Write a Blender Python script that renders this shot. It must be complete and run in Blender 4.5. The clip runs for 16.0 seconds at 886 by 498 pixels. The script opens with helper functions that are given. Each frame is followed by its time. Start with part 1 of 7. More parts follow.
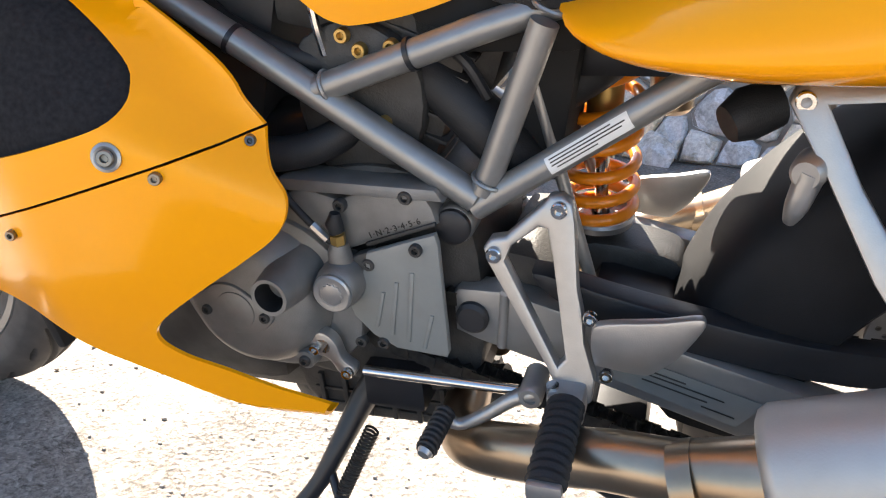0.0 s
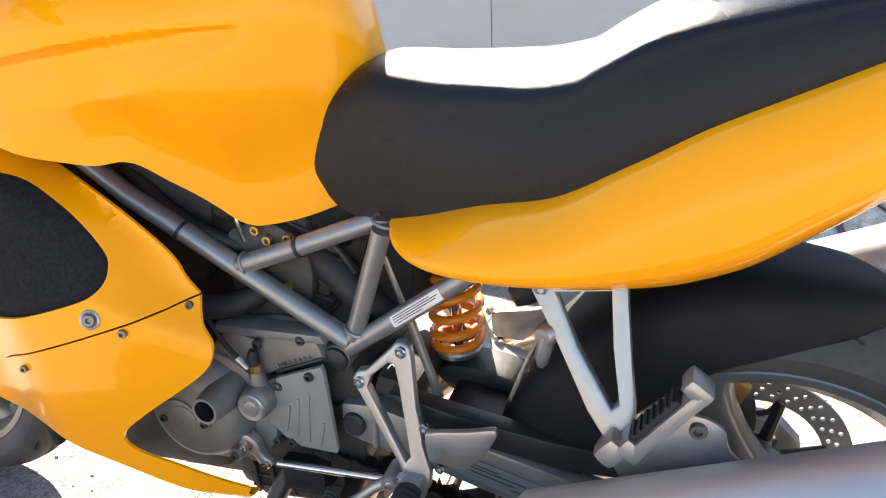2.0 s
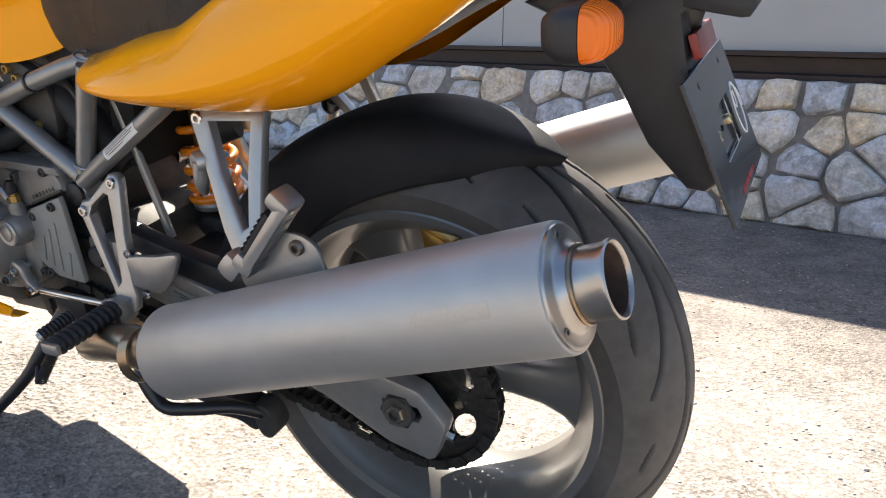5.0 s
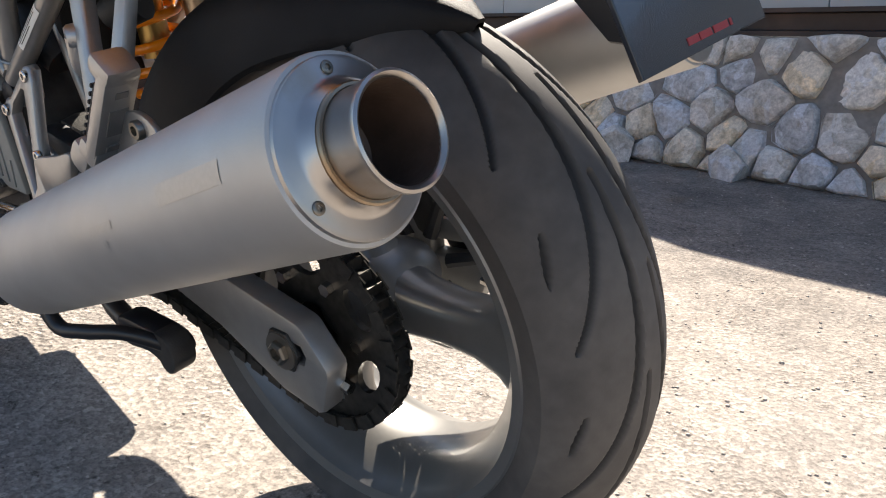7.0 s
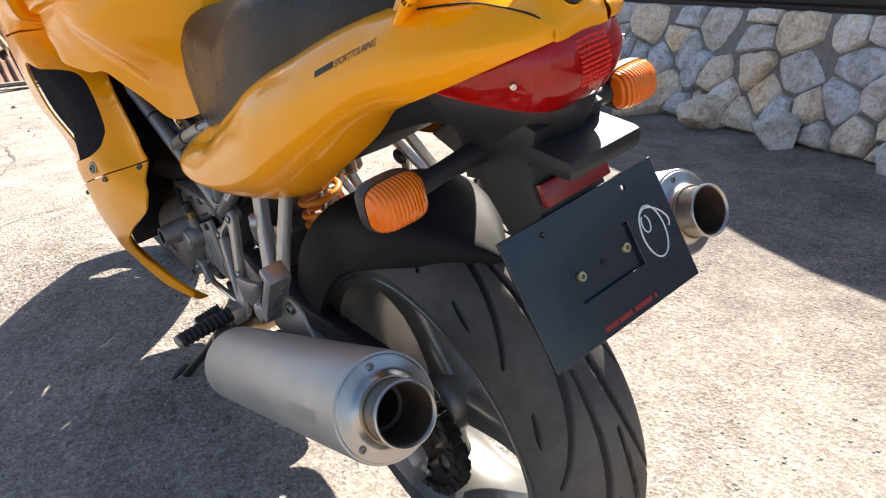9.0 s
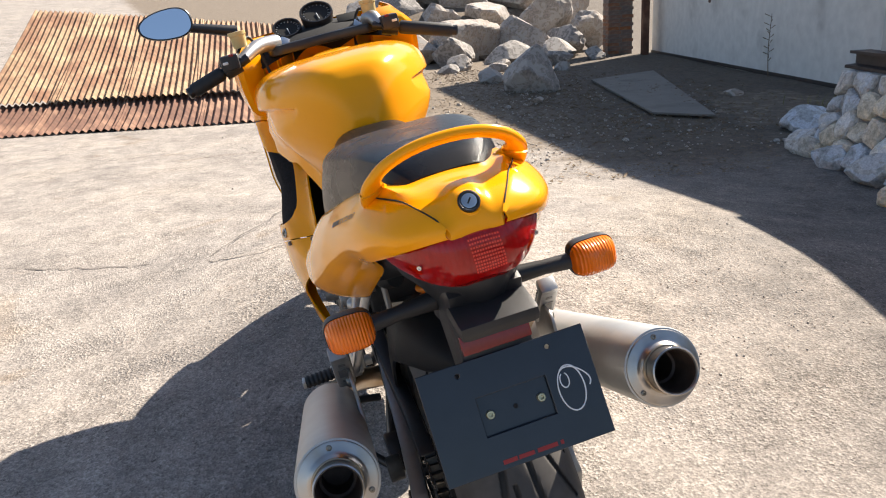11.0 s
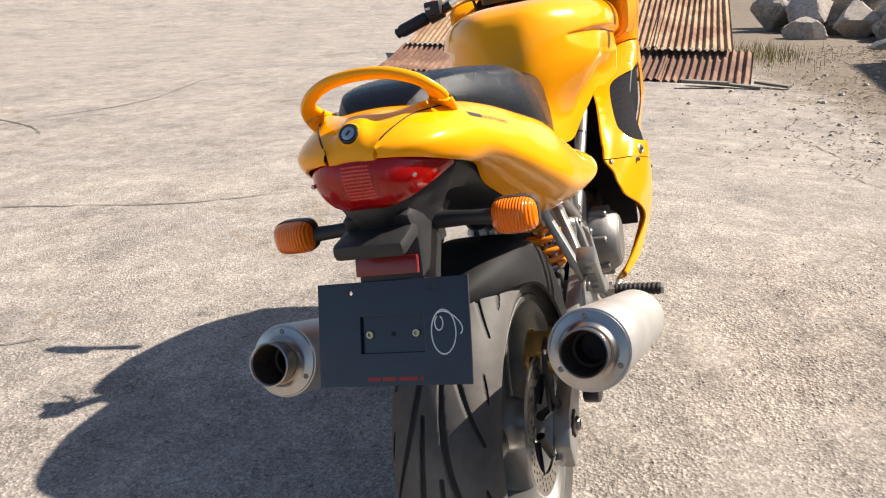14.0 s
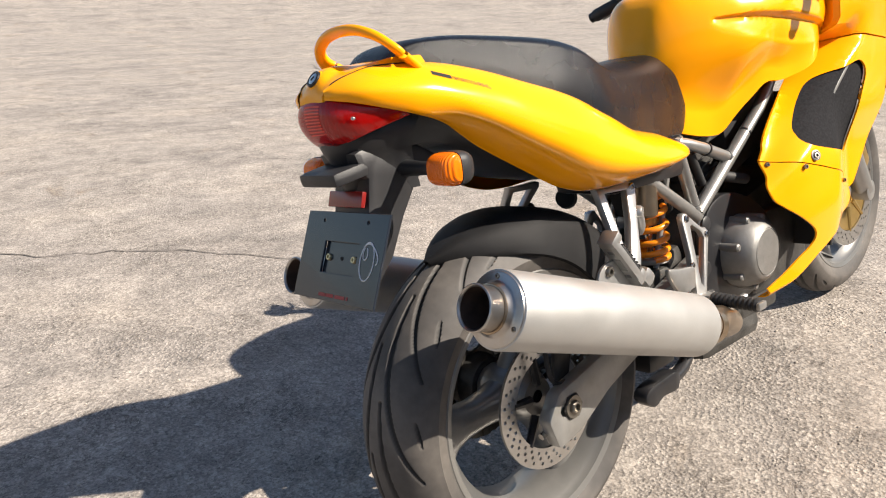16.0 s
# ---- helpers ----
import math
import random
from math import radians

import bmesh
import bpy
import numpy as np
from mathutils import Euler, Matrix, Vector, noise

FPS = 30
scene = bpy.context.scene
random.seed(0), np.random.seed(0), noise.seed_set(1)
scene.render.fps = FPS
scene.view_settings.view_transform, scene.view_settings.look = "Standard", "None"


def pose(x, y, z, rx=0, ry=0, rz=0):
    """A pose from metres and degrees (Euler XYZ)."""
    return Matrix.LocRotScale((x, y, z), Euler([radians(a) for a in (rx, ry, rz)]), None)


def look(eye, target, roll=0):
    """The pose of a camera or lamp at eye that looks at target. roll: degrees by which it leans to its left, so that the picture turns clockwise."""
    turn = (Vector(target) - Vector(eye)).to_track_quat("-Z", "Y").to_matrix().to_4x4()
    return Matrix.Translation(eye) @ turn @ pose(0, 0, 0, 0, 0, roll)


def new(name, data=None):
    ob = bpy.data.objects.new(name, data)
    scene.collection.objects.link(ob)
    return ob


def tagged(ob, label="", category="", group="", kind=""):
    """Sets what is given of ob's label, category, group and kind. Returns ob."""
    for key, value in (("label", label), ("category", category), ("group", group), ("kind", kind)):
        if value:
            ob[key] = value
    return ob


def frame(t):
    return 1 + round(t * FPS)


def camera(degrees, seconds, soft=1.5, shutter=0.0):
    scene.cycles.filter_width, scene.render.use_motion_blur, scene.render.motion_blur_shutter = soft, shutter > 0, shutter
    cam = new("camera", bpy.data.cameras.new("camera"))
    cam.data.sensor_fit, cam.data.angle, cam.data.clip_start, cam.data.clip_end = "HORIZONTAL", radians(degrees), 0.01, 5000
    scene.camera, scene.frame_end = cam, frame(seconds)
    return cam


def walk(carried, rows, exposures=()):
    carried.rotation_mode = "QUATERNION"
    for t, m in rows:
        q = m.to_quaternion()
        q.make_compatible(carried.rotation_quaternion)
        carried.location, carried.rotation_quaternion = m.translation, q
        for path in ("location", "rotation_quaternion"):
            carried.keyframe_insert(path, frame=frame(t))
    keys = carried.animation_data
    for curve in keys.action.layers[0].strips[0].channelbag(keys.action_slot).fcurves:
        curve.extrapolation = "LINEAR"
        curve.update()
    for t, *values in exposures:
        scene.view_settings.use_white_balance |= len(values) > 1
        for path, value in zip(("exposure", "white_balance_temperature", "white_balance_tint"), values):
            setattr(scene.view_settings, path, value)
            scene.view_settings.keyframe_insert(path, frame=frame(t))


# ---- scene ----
cam = camera(60.64, 16.0, 1.1)
ROWS = [
    (0.0, -0.3121, -0.8216, 0.6986, 71.48, 1.42, 18.28),
    (0.5, -0.2818, -0.8409, 0.7235, 72.21, 1.75, 18.77),
    (1.0, -0.2481, -0.8827, 0.7678, 73.51, 1.80, 17.81),
    (1.5, -0.1697, -0.9334, 0.8095, 75.15, 2.06, 18.57),
    (2.0, -0.0782, -1.0050, 0.8537, 76.73, 1.98, 19.01),
    (2.5, 0.0347, -1.0521, 0.8605, 78.89, 2.13, 21.24),
    (3.0, 0.1432, -1.0750, 0.8663, 79.39, 2.12, 23.42),
    (3.5, 0.2576, -1.0721, 0.8665, 78.68, 2.41, 25.93),
    (4.0, 0.3375, -1.0783, 0.8434, 77.74, 1.28, 25.50),
    (4.5, 0.3862, -1.0230, 0.7920, 75.85, 0.50, 24.44),
    (5.0, 0.4070, -0.9024, 0.7161, 74.29, -0.41, 26.36),
    (5.2, 0.4111, -0.8646, 0.7019, 73.14, -1.22, 27.07),
    (7.3, 0.5534, -0.6158, 0.5793, 73.65, 0.52, 40.21),
    (7.5, 0.5585, -0.6166, 0.5985, 73.38, 0.90, 41.07),
    (8.0, 0.5817, -0.6249, 0.6702, 71.63, 1.52, 44.41),
    (8.5, 0.6465, -0.6479, 0.7747, 68.43, 3.65, 47.82),
    (9.0, 0.7895, -0.6440, 0.9305, 68.38, 3.72, 52.70),
    (9.5, 0.8879, -0.6173, 1.0565, 70.36, 3.15, 57.84),
    (10.0, 0.9486, -0.5239, 1.0983, 71.55, 3.46, 64.25),
    (10.2, 0.9744, -0.4810, 1.1038, 71.61, 3.60, 66.96),
    (12.3, 1.2429, -0.1849, 1.0757, 72.18, 1.40, 88.56),
    (12.5, 1.2463, -0.1370, 1.0738, 71.84, 1.21, 90.60),
    (13.0, 1.2458, -0.0326, 1.0376, 72.31, 0.96, 94.91),
    (13.5, 1.1945, 0.1005, 1.0537, 71.22, 1.11, 100.51),
    (14.0, 1.1500, 0.2316, 1.0620, 70.60, 1.15, 107.83),
    (14.5, 1.1194, 0.4003, 1.0402, 71.42, 1.32, 116.46),
    (15.0, 1.0696, 0.5231, 1.0290, 71.54, 0.70, 124.34),
    (15.5, 0.9813, 0.6612, 1.0048, 71.49, 0.47, 131.90),
    (16.0, 0.9210, 0.7877, 1.0123, 71.07, 0.48, 138.08),
]
LEAN = 10.10          # the bike rests on its side stand, leaning to its left
SINK = 0.0058
EXPOSURES = [(0.0, 2.50), (1.5, 2.66), (3.0, 2.2), (3.5, 2.05), (5.0, 1.95), (7.5, 1.62), (9.0, 1.68), (10.0, 1.55), (12.5, 1.08), (14.0, 1.05), (15.0, 1.16), (16.0, 1.0)]
walk(cam, [(t, pose(x, y, z, a, b, c)) for t, x, y, z, a, b, c in ROWS], EXPOSURES)

# ---- world and sun ----
SUN_WAY = Vector((0.587, -0.90, -1.0))
world = bpy.data.worlds.new("world")
scene.world = world
world.use_nodes = True
wt = world.node_tree
sky = wt.nodes.new("ShaderNodeTexSky")
sky.sky_type = 'NISHITA'
sky.sun_disc = False
back = -SUN_WAY.normalized()
sky.sun_elevation = math.asin(back.z)
sky.sun_rotation = math.atan2(back.x, back.y)
wt.links.new(sky.outputs[0], wt.nodes["Background"].inputs[0])
wt.nodes["Background"].inputs[1].default_value = 0.065
sun_data = bpy.data.lights.new("sun", 'SUN')
sun_data.energy, sun_data.angle, sun_data.color = 5.0, radians(0.53), (1.0, 0.90, 0.77)
sun = new("sun", sun_data)
sun.matrix_world = look((0, 0, 20), Vector((0, 0, 20)) + SUN_WAY)


# ---- materials ----
def material(name, color, rough=0.5, metal=0.0, coat=0.0, vary=0.0, scale=40.0, bump=0.0, bump_scale=300.0, second=None,
             mask_scale=6.0, mask_lo=0.45, mask_hi=0.6, rough_vary=0.0, spec=0.5, random_value=0.0):
    """A principled surface with grain, larger blotches of a second colour, and fine relief."""
    m = bpy.data.materials.new(name)
    m.use_nodes = True
    nt = m.node_tree
    b = nt.nodes["Principled BSDF"]
    b.inputs["Base Color"].default_value = (*color, 1)
    b.inputs["Roughness"].default_value = rough
    b.inputs["Metallic"].default_value = metal
    b.inputs["Coat Weight"].default_value = coat
    b.inputs["Coat Roughness"].default_value = 0.03
    b.inputs["Specular IOR Level"].default_value = spec
    co = nt.nodes.new("ShaderNodeTexCoord").outputs["Object"]

    def noise_node(sc, detail=4.0):
        n = nt.nodes.new("ShaderNodeTexNoise")
        n.inputs["Scale"].default_value = sc
        n.inputs["Detail"].default_value = detail
        nt.links.new(co, n.inputs["Vector"])
        return n.outputs["Fac"]

    def ramp(src, lo, hi, a, z):
        r = nt.nodes.new("ShaderNodeMapRange")
        r.inputs["From Min"].default_value, r.inputs["From Max"].default_value = lo, hi
        r.inputs["To Min"].default_value, r.inputs["To Max"].default_value = a, z
        nt.links.new(src, r.inputs["Value"])
        return r.outputs[0]

    def mix(kind, fac, a, z):
        x = nt.nodes.new("ShaderNodeMix")
        x.data_type, x.blend_type = 'RGBA', kind
        for slot, v in ((0, fac), (6, a), (7, z)):
            if isinstance(v, bpy.types.NodeSocket):
                nt.links.new(v, x.inputs[slot])
            elif slot == 0:
                x.inputs[slot].default_value = v
            else:
                x.inputs[slot].default_value = (*v, 1)
        return x.outputs[2]

    col = None
    if second:
        col = mix('MIX', ramp(noise_node(mask_scale, 8.0), mask_lo, mask_hi, 0.0, 1.0), color, second)
    if vary:
        g = ramp(noise_node(scale, 6.0), 0.25, 0.75, 1.0 - vary, 1.0 + vary)
        x = nt.nodes.new("ShaderNodeVectorMath")
        x.operation = 'SCALE'
        if col is None:
            x.inputs[0].default_value = color
        else:
            nt.links.new(col, x.inputs[0])
        nt.links.new(g, x.inputs["Scale"])
        col = x.outputs[0]
    if random_value:
        h = nt.nodes.new("ShaderNodeHueSaturation")
        oi = nt.nodes.new("ShaderNodeObjectInfo")
        nt.links.new(ramp(oi.outputs["Random"], 0, 1, 1 - random_value, 1 + random_value), h.inputs["Value"])
        nt.links.new(ramp(oi.outputs["Random"], 0, 1, 0.5, 1.35), h.inputs["Saturation"])
        if col is None:
            h.inputs["Color"].default_value = (*color, 1)
        else:
            nt.links.new(col, h.inputs["Color"])
        col = h.outputs[0]
    if col is not None:
        nt.links.new(col, b.inputs["Base Color"])
    if rough_vary:
        nt.links.new(ramp(noise_node(scale * 0.6), 0.3, 0.7, max(0.02, rough - rough_vary), min(1, rough + rough_vary)), b.inputs["Roughness"])
    if bump:
        bp = nt.nodes.new("ShaderNodeBump")
        bp.inputs["Strength"].default_value = bump
        bp.inputs["Distance"].default_value = 0.002
        nt.links.new(noise_node(bump_scale, 3.0), bp.inputs["Height"])
        nt.links.new(bp.outputs[0], b.inputs["Normal"])
    return m


YELLOW = material("yellow_paint", (1.0, 0.385, 0.003), 0.16, 0, 0.22, 0.02, 3.0, 0, 300, None, 6, 0.4, 0.6, 0, 0.5)
YELLOW.node_tree.nodes["Principled BSDF"].inputs["Specular Tint"].default_value = (1.0, 0.72, 0.30, 1)
BLACK_PLASTIC = material("black_plastic", (0.018, 0.018, 0.020), 0.48, 0, 0, 0.25, 30, 0.15, 900)
BLACK_SATIN = material("black_satin", (0.016, 0.016, 0.018), 0.35, 0, 0, 0.2, 30, 0.05, 600)
DEEP_BLACK = material("dark_interior", (0.008, 0.008, 0.008), 0.8, 0, 0, 0.3, 40)
RUBBER = material("tyre_rubber", (0.055, 0.051, 0.049), 0.66, 0, 0, 0.16, 60, 0.06, 700, (0.125, 0.112, 0.100), 7.0, 0.38, 0.70)
# slots turn near black: undusted rubber, with their depth's shade painted in
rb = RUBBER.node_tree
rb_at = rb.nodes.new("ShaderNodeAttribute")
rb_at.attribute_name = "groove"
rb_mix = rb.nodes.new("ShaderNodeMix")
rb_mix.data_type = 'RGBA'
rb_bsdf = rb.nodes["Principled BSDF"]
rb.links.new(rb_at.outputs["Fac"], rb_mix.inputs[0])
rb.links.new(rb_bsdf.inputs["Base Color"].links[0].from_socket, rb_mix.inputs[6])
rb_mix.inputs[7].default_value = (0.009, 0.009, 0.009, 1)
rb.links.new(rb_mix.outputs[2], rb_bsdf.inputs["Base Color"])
GRIP_RUBBER = material("grip_rubber", (0.014, 0.014, 0.015), 0.6, 0, 0, 0.2, 60, 0.2, 700)
VINYL = material("seat_vinyl", (0.0055, 0.0062, 0.0085), 0.28, 0, 0, 0.1, 20, 0.35, 1100, None, 6, 0.4, 0.6, 0.05, 0.28)
GREY_PAINT = material("frame_grey_paint", (0.29, 0.285, 0.275), 0.36, 0.6, 0.2, 0.08, 60, 0.03, 400)
CAST = material("cast_engine_alloy", (0.235, 0.23, 0.22), 0.5, 0.6, 0, 0.12, 50, 0.25, 900, (0.22, 0.21, 0.2), 14, 0.5, 0.75)
CAST_DARK = material("oily_engine_alloy", (0.07, 0.068, 0.064), 0.55, 0.45, 0, 0.35, 30, 0.3, 500, (0.035, 0.032, 0.03), 12, 0.4, 0.65)
ALLOY = material("bright_alloy", (0.42, 0.412, 0.40), 0.37, 0.8, 0, 0.06, 70, 0.1, 700)
SATIN_STEEL = material("brushed_muffler_alloy", (0.50, 0.495, 0.48), 0.5, 0.72, 0, 0.05, 25, 0.05, 500, (0.40, 0.39, 0.37), 7, 0.5, 0.8, 0.05)
STEEL = material("polished_steel", (0.66, 0.64, 0.61), 0.18, 1.0, 0, 0.06, 40)
HEATED = material("heat_tinted_pipe", (0.42, 0.34, 0.25), 0.3, 0.95, 0, 0.15, 15, 0, 300, (0.30, 0.21, 0.13), 9, 0.4, 0.7)
WHEEL_PAINT = material("wheel_grey_paint", (0.1972, 0.1938, 0.187), 0.34, 0.5, 0.2, 0.06, 40, 0, 300, (0.24, 0.23, 0.22), 7, 0.5, 0.75)
ORANGE_SPRING = material("orange_spring_paint", (0.85, 0.25, 0.008), 0.3, 0, 0.3, 0.05, 30)
CHAIN = material("oily_chain_steel", (0.06, 0.056, 0.05), 0.4, 0.7, 0, 0.4, 120)
DISC = material("brake_disc_steel", (0.55, 0.54, 0.52), 0.28, 1.0, 0, 0.06, 80)
BRASS = material("brass_caliper", (0.45, 0.30, 0.10), 0.35, 0.8, 0, 0.15, 40)
WHITE_PAPER = material("white_sticker", (0.75, 0.75, 0.73), 0.5, 0, 0, 0.04, 60)
PRINT_DARK = material("dark_print", (0.04, 0.035, 0.03), 0.5)
CHALK = material("white_marker", (0.75, 0.76, 0.78), 0.8)
RED_PRINT = material("faded_red_print", (0.30, 0.02, 0.02), 0.5)
PLATE_BLUE = material("plate_back_plastic", (0.016, 0.020, 0.028), 0.20, 0, 0.2, 0.15, 20, 0.04, 300)


def glass_like(name, color, rough, trans):
    m = material(name, color, rough)
    b = m.node_tree.nodes["Principled BSDF"]
    b.inputs["Transmission Weight"].default_value = trans
    b.inputs["IOR"].default_value = 1.5
    return m


def ribbed_lens(name, color, rough, trans, scale, axis):
    """Coloured plastic with moulded ribs."""
    m = glass_like(name, color, rough, trans)
    nt = m.node_tree
    w = nt.nodes.new("ShaderNodeTexWave")
    w.bands_direction = axis
    w.inputs["Scale"].default_value = scale
    co = nt.nodes.new("ShaderNodeTexCoord")
    nt.links.new(co.outputs["Object"], w.inputs["Vector"])
    bp = nt.nodes.new("ShaderNodeBump")
    bp.inputs["Strength"].default_value, bp.inputs["Distance"].default_value = 0.6, 0.0015
    nt.links.new(w.outputs["Fac"], bp.inputs["Height"])
    nt.links.new(bp.outputs[0], nt.nodes["Principled BSDF"].inputs["Normal"])
    return m


MARK = material("pressed_alloy_mark", (0.47, 0.465, 0.45), 0.44, 0.75, 0, 0.05, 300)
COVER_GREY = material("flat_grey_paint", (0.26, 0.265, 0.25), 0.5, 0.2, 0, 0.06, 50, 0.08, 500)
SWING_GREY = material("swingarm_grey", (0.30, 0.298, 0.29), 0.42, 0.6, 0, 0.08, 50, 0.05, 400, (0.25, 0.24, 0.22), 12, 0.5, 0.75)
HUGGER_BLACK = material("matt_black_moulding", (0.014, 0.014, 0.015), 0.58, 0, 0, 0.2, 25, 0.25, 1500, None, 6, 0.4, 0.6, 0, 0.16)
RED_LENS = glass_like("red_lens", (0.85, 0.012, 0.008), 0.04, 0.75)
RED_BACK = ribbed_lens("red_reflector_back", (0.50, 0.010, 0.008), 0.3, 0.0, 45.0, 'Y')
PRISM = material("red_prisms", (0.85, 0.055, 0.035), 0.15, 0.0, 0.5)
ORANGE_LENS = ribbed_lens("orange_lens", (1.0, 0.20, 0.004), 0.10, 0.12, 80.0, 'Y')
REFLECTOR = material("red_reflector", (0.20, 0.012, 0.010), 0.25, 0, 0.2, 0.1, 200)
BRASS_SCREW = material("plated_screw", (0.55, 0.48, 0.30), 0.3, 0.9)
DARK_INK = material("dark_ink", (0.015, 0.013, 0.010), 0.45)
RESERVOIR = material("cloudy_plastic", (0.55, 0.42, 0.18), 0.4, 0, 0, 0.1, 40)
MIRROR = material("mirror_glass", (0.85, 0.88, 0.92), 0.02, 1.0)
SOOT = material("brown_soot", (0.095, 0.062, 0.046), 0.55, 0.3, 0, 0.3, 60, 0.2, 300)
CAP_STEEL = material("satin_heat_tinted_steel", (0.46, 0.44, 0.42), 0.30, 0.95, 0, 0.06, 40, 0, 300, (0.40, 0.33, 0.25), 30, 0.5, 0.8)
SCREW_GREY = material("dull_plated_screw", (0.24, 0.22, 0.19), 0.35, 0.9)
VENT_BLACK = material("matt_vent_mesh", (0.022, 0.022, 0.024), 0.9, 0, 0, 0.3, 200, 0, 300, None, 6, 0.4, 0.6, 0, 0.04)


# ---- building tools ----
def step(a, b, x):
    u = min(1.0, max(0.0, (x - a) / (b - a)))
    return u * u * (3 - 2 * u)


def curve(x, *pts):
    """A smooth curve through (x, value) knots (monotone cubic)."""
    if x <= pts[0][0]:
        return pts[0][1]
    if x >= pts[-1][0]:
        return pts[-1][1]
    n = len(pts)
    d = [(pts[i + 1][1] - pts[i][1]) / (pts[i + 1][0] - pts[i][0]) for i in range(n - 1)]
    m = [d[0]] + [0 if d[i - 1] * d[i] <= 0 else 2 * d[i - 1] * d[i] / (d[i - 1] + d[i]) for i in range(1, n - 1)] + [d[-1]]
    for i in range(n - 1):
        if x <= pts[i + 1][0]:
            h = pts[i + 1][0] - pts[i][0]
            t = (x - pts[i][0]) / h
            return ((2 * t**3 - 3 * t**2 + 1) * pts[i][1] + (t**3 - 2 * t**2 + t) * h * m[i]
                    + (-2 * t**3 + 3 * t**2) * pts[i + 1][1] + (t**3 - t**2) * h * m[i + 1])


def smooth_line(pts, n=6, closed=False):
    """Catmull-Rom through the points, in any number of dimensions."""
    p = [np.array(q, float) for q in pts]
    k = len(p)
    out = []
    for i in range(k if closed else k - 1):
        a, b, c, d = (p[(i + j) % k] if closed else p[min(max(i + j, 0), k - 1)] for j in (-1, 0, 1, 2))
        for s in range(n):
            t = s / n
            out.append(0.5 * (2 * b + (c - a) * t + (2 * a - 5 * b + 4 * c - d) * t * t + (3 * b - a - 3 * c + d) * t**3))
    if not closed:
        out.append(p[-1])
    return out


def finish(bm, flat=False, angle=40):
    bmesh.ops.remove_doubles(bm, verts=bm.verts, dist=1e-5)
    bmesh.ops.recalc_face_normals(bm, faces=bm.faces)
    for f in bm.faces:
        f.smooth = not flat
    if not flat:
        for e in bm.edges:
            if len(e.link_faces) == 2 and e.calc_face_angle(0) > radians(angle):
                e.smooth = False
    return bm


def part(name, bm, mat, parent=None, label=""):
    me = bpy.data.meshes.new(name)
    finish(bm)
    bm.to_mesh(me)
    bm.free()
    me.materials.append(mat)
    ob = new(name, me)
    if parent is not None:
        ob.parent = parent
    if label:
        ob["label"] = label
    return ob


def rings(bm, rows, closed_ring=True, cap=True):
    """Skin a row of rings of points."""
    vs = [[bm.verts.new(tuple(p)) for p in r] for r in rows]
    for a, b in zip(vs, vs[1:]):
        n = len(a)
        for i in range(n if closed_ring else n - 1):
            j = (i + 1) % n
            bm.faces.new((a[i], a[j], b[j], b[i]))
    if cap and closed_ring:
        bm.faces.new(vs[0][::-1])
        bm.faces.new(vs[-1])
    return bm


def frame_of(way):
    w = Vector(way).normalized()
    u = w.orthogonal().normalized()
    return u, w.cross(u), w


def tube(pts, r, seg=14, smooth=0, bm=None, cap=True):
    """A round bar along a line; r may be a list."""
    bm = bm or bmesh.new()
    line = smooth_line(pts, smooth) if smooth else [np.array(p, float) for p in pts]
    rs = r if isinstance(r, (list, tuple)) else [r] * len(line)
    if len(rs) != len(line):
        rs = [float(q) for q in np.interp(np.linspace(0, 1, len(line)), np.linspace(0, 1, len(rs)), rs)]
    rows, u = [], None
    for i, p in enumerate(line):
        w = Vector(line[min(i + 1, len(line) - 1)] - line[max(i - 1, 0)]).normalized()
        u = (w.orthogonal() if u is None else u - w * u.dot(w)).normalized()
        v = w.cross(u)
        rows.append([Vector(p) + rs[i] * (math.cos(a) * u + math.sin(a) * v) for a in (2 * math.pi * k / seg for k in range(seg))])
    return rings(bm, rows, cap=cap)


def lathe(profile, at, way, seg=32, bm=None, cap=False, start=0.0):
    """Turn (along, radius) pairs round an axis."""
    bm = bm or bmesh.new()
    u, v, w = frame_of(way)
    at = Vector(at)
    rows = [[at + w * s + max(r, 1e-4) * (math.cos(a) * u + math.sin(a) * v) for a in (start + 2 * math.pi * k / seg for k in range(seg))]
            for s, r in profile]
    return rings(bm, rows, cap=cap)


def block(size, m=None, bevel=0.0, bm=None, segs=2):
    bm = bm or bmesh.new()
    got = bmesh.ops.create_cube(bm, size=1)
    for v in got["verts"]:
        v.co = Vector((v.co.x * size[0], v.co.y * size[1], v.co.z * size[2]))
    if bevel:
        es = {e for v in got["verts"] for e in v.link_edges}
        got = bmesh.ops.bevel(bm, geom=list(es), offset=bevel, segments=segs, affect='EDGES', profile=0.6)
        vs = {v for f in got["faces"] for v in f.verts}
        vs |= {v for v in got["verts"]}
    else:
        vs = set(got["verts"])
    if m is not None:
        seen, todo = set(vs), list(vs)
        while todo:
            for e in todo.pop().link_edges:
                for q in e.verts:
                    if q not in seen:
                        seen.add(q)
                        todo.append(q)
        for v in seen:
            v.co = m @ v.co
    return bm


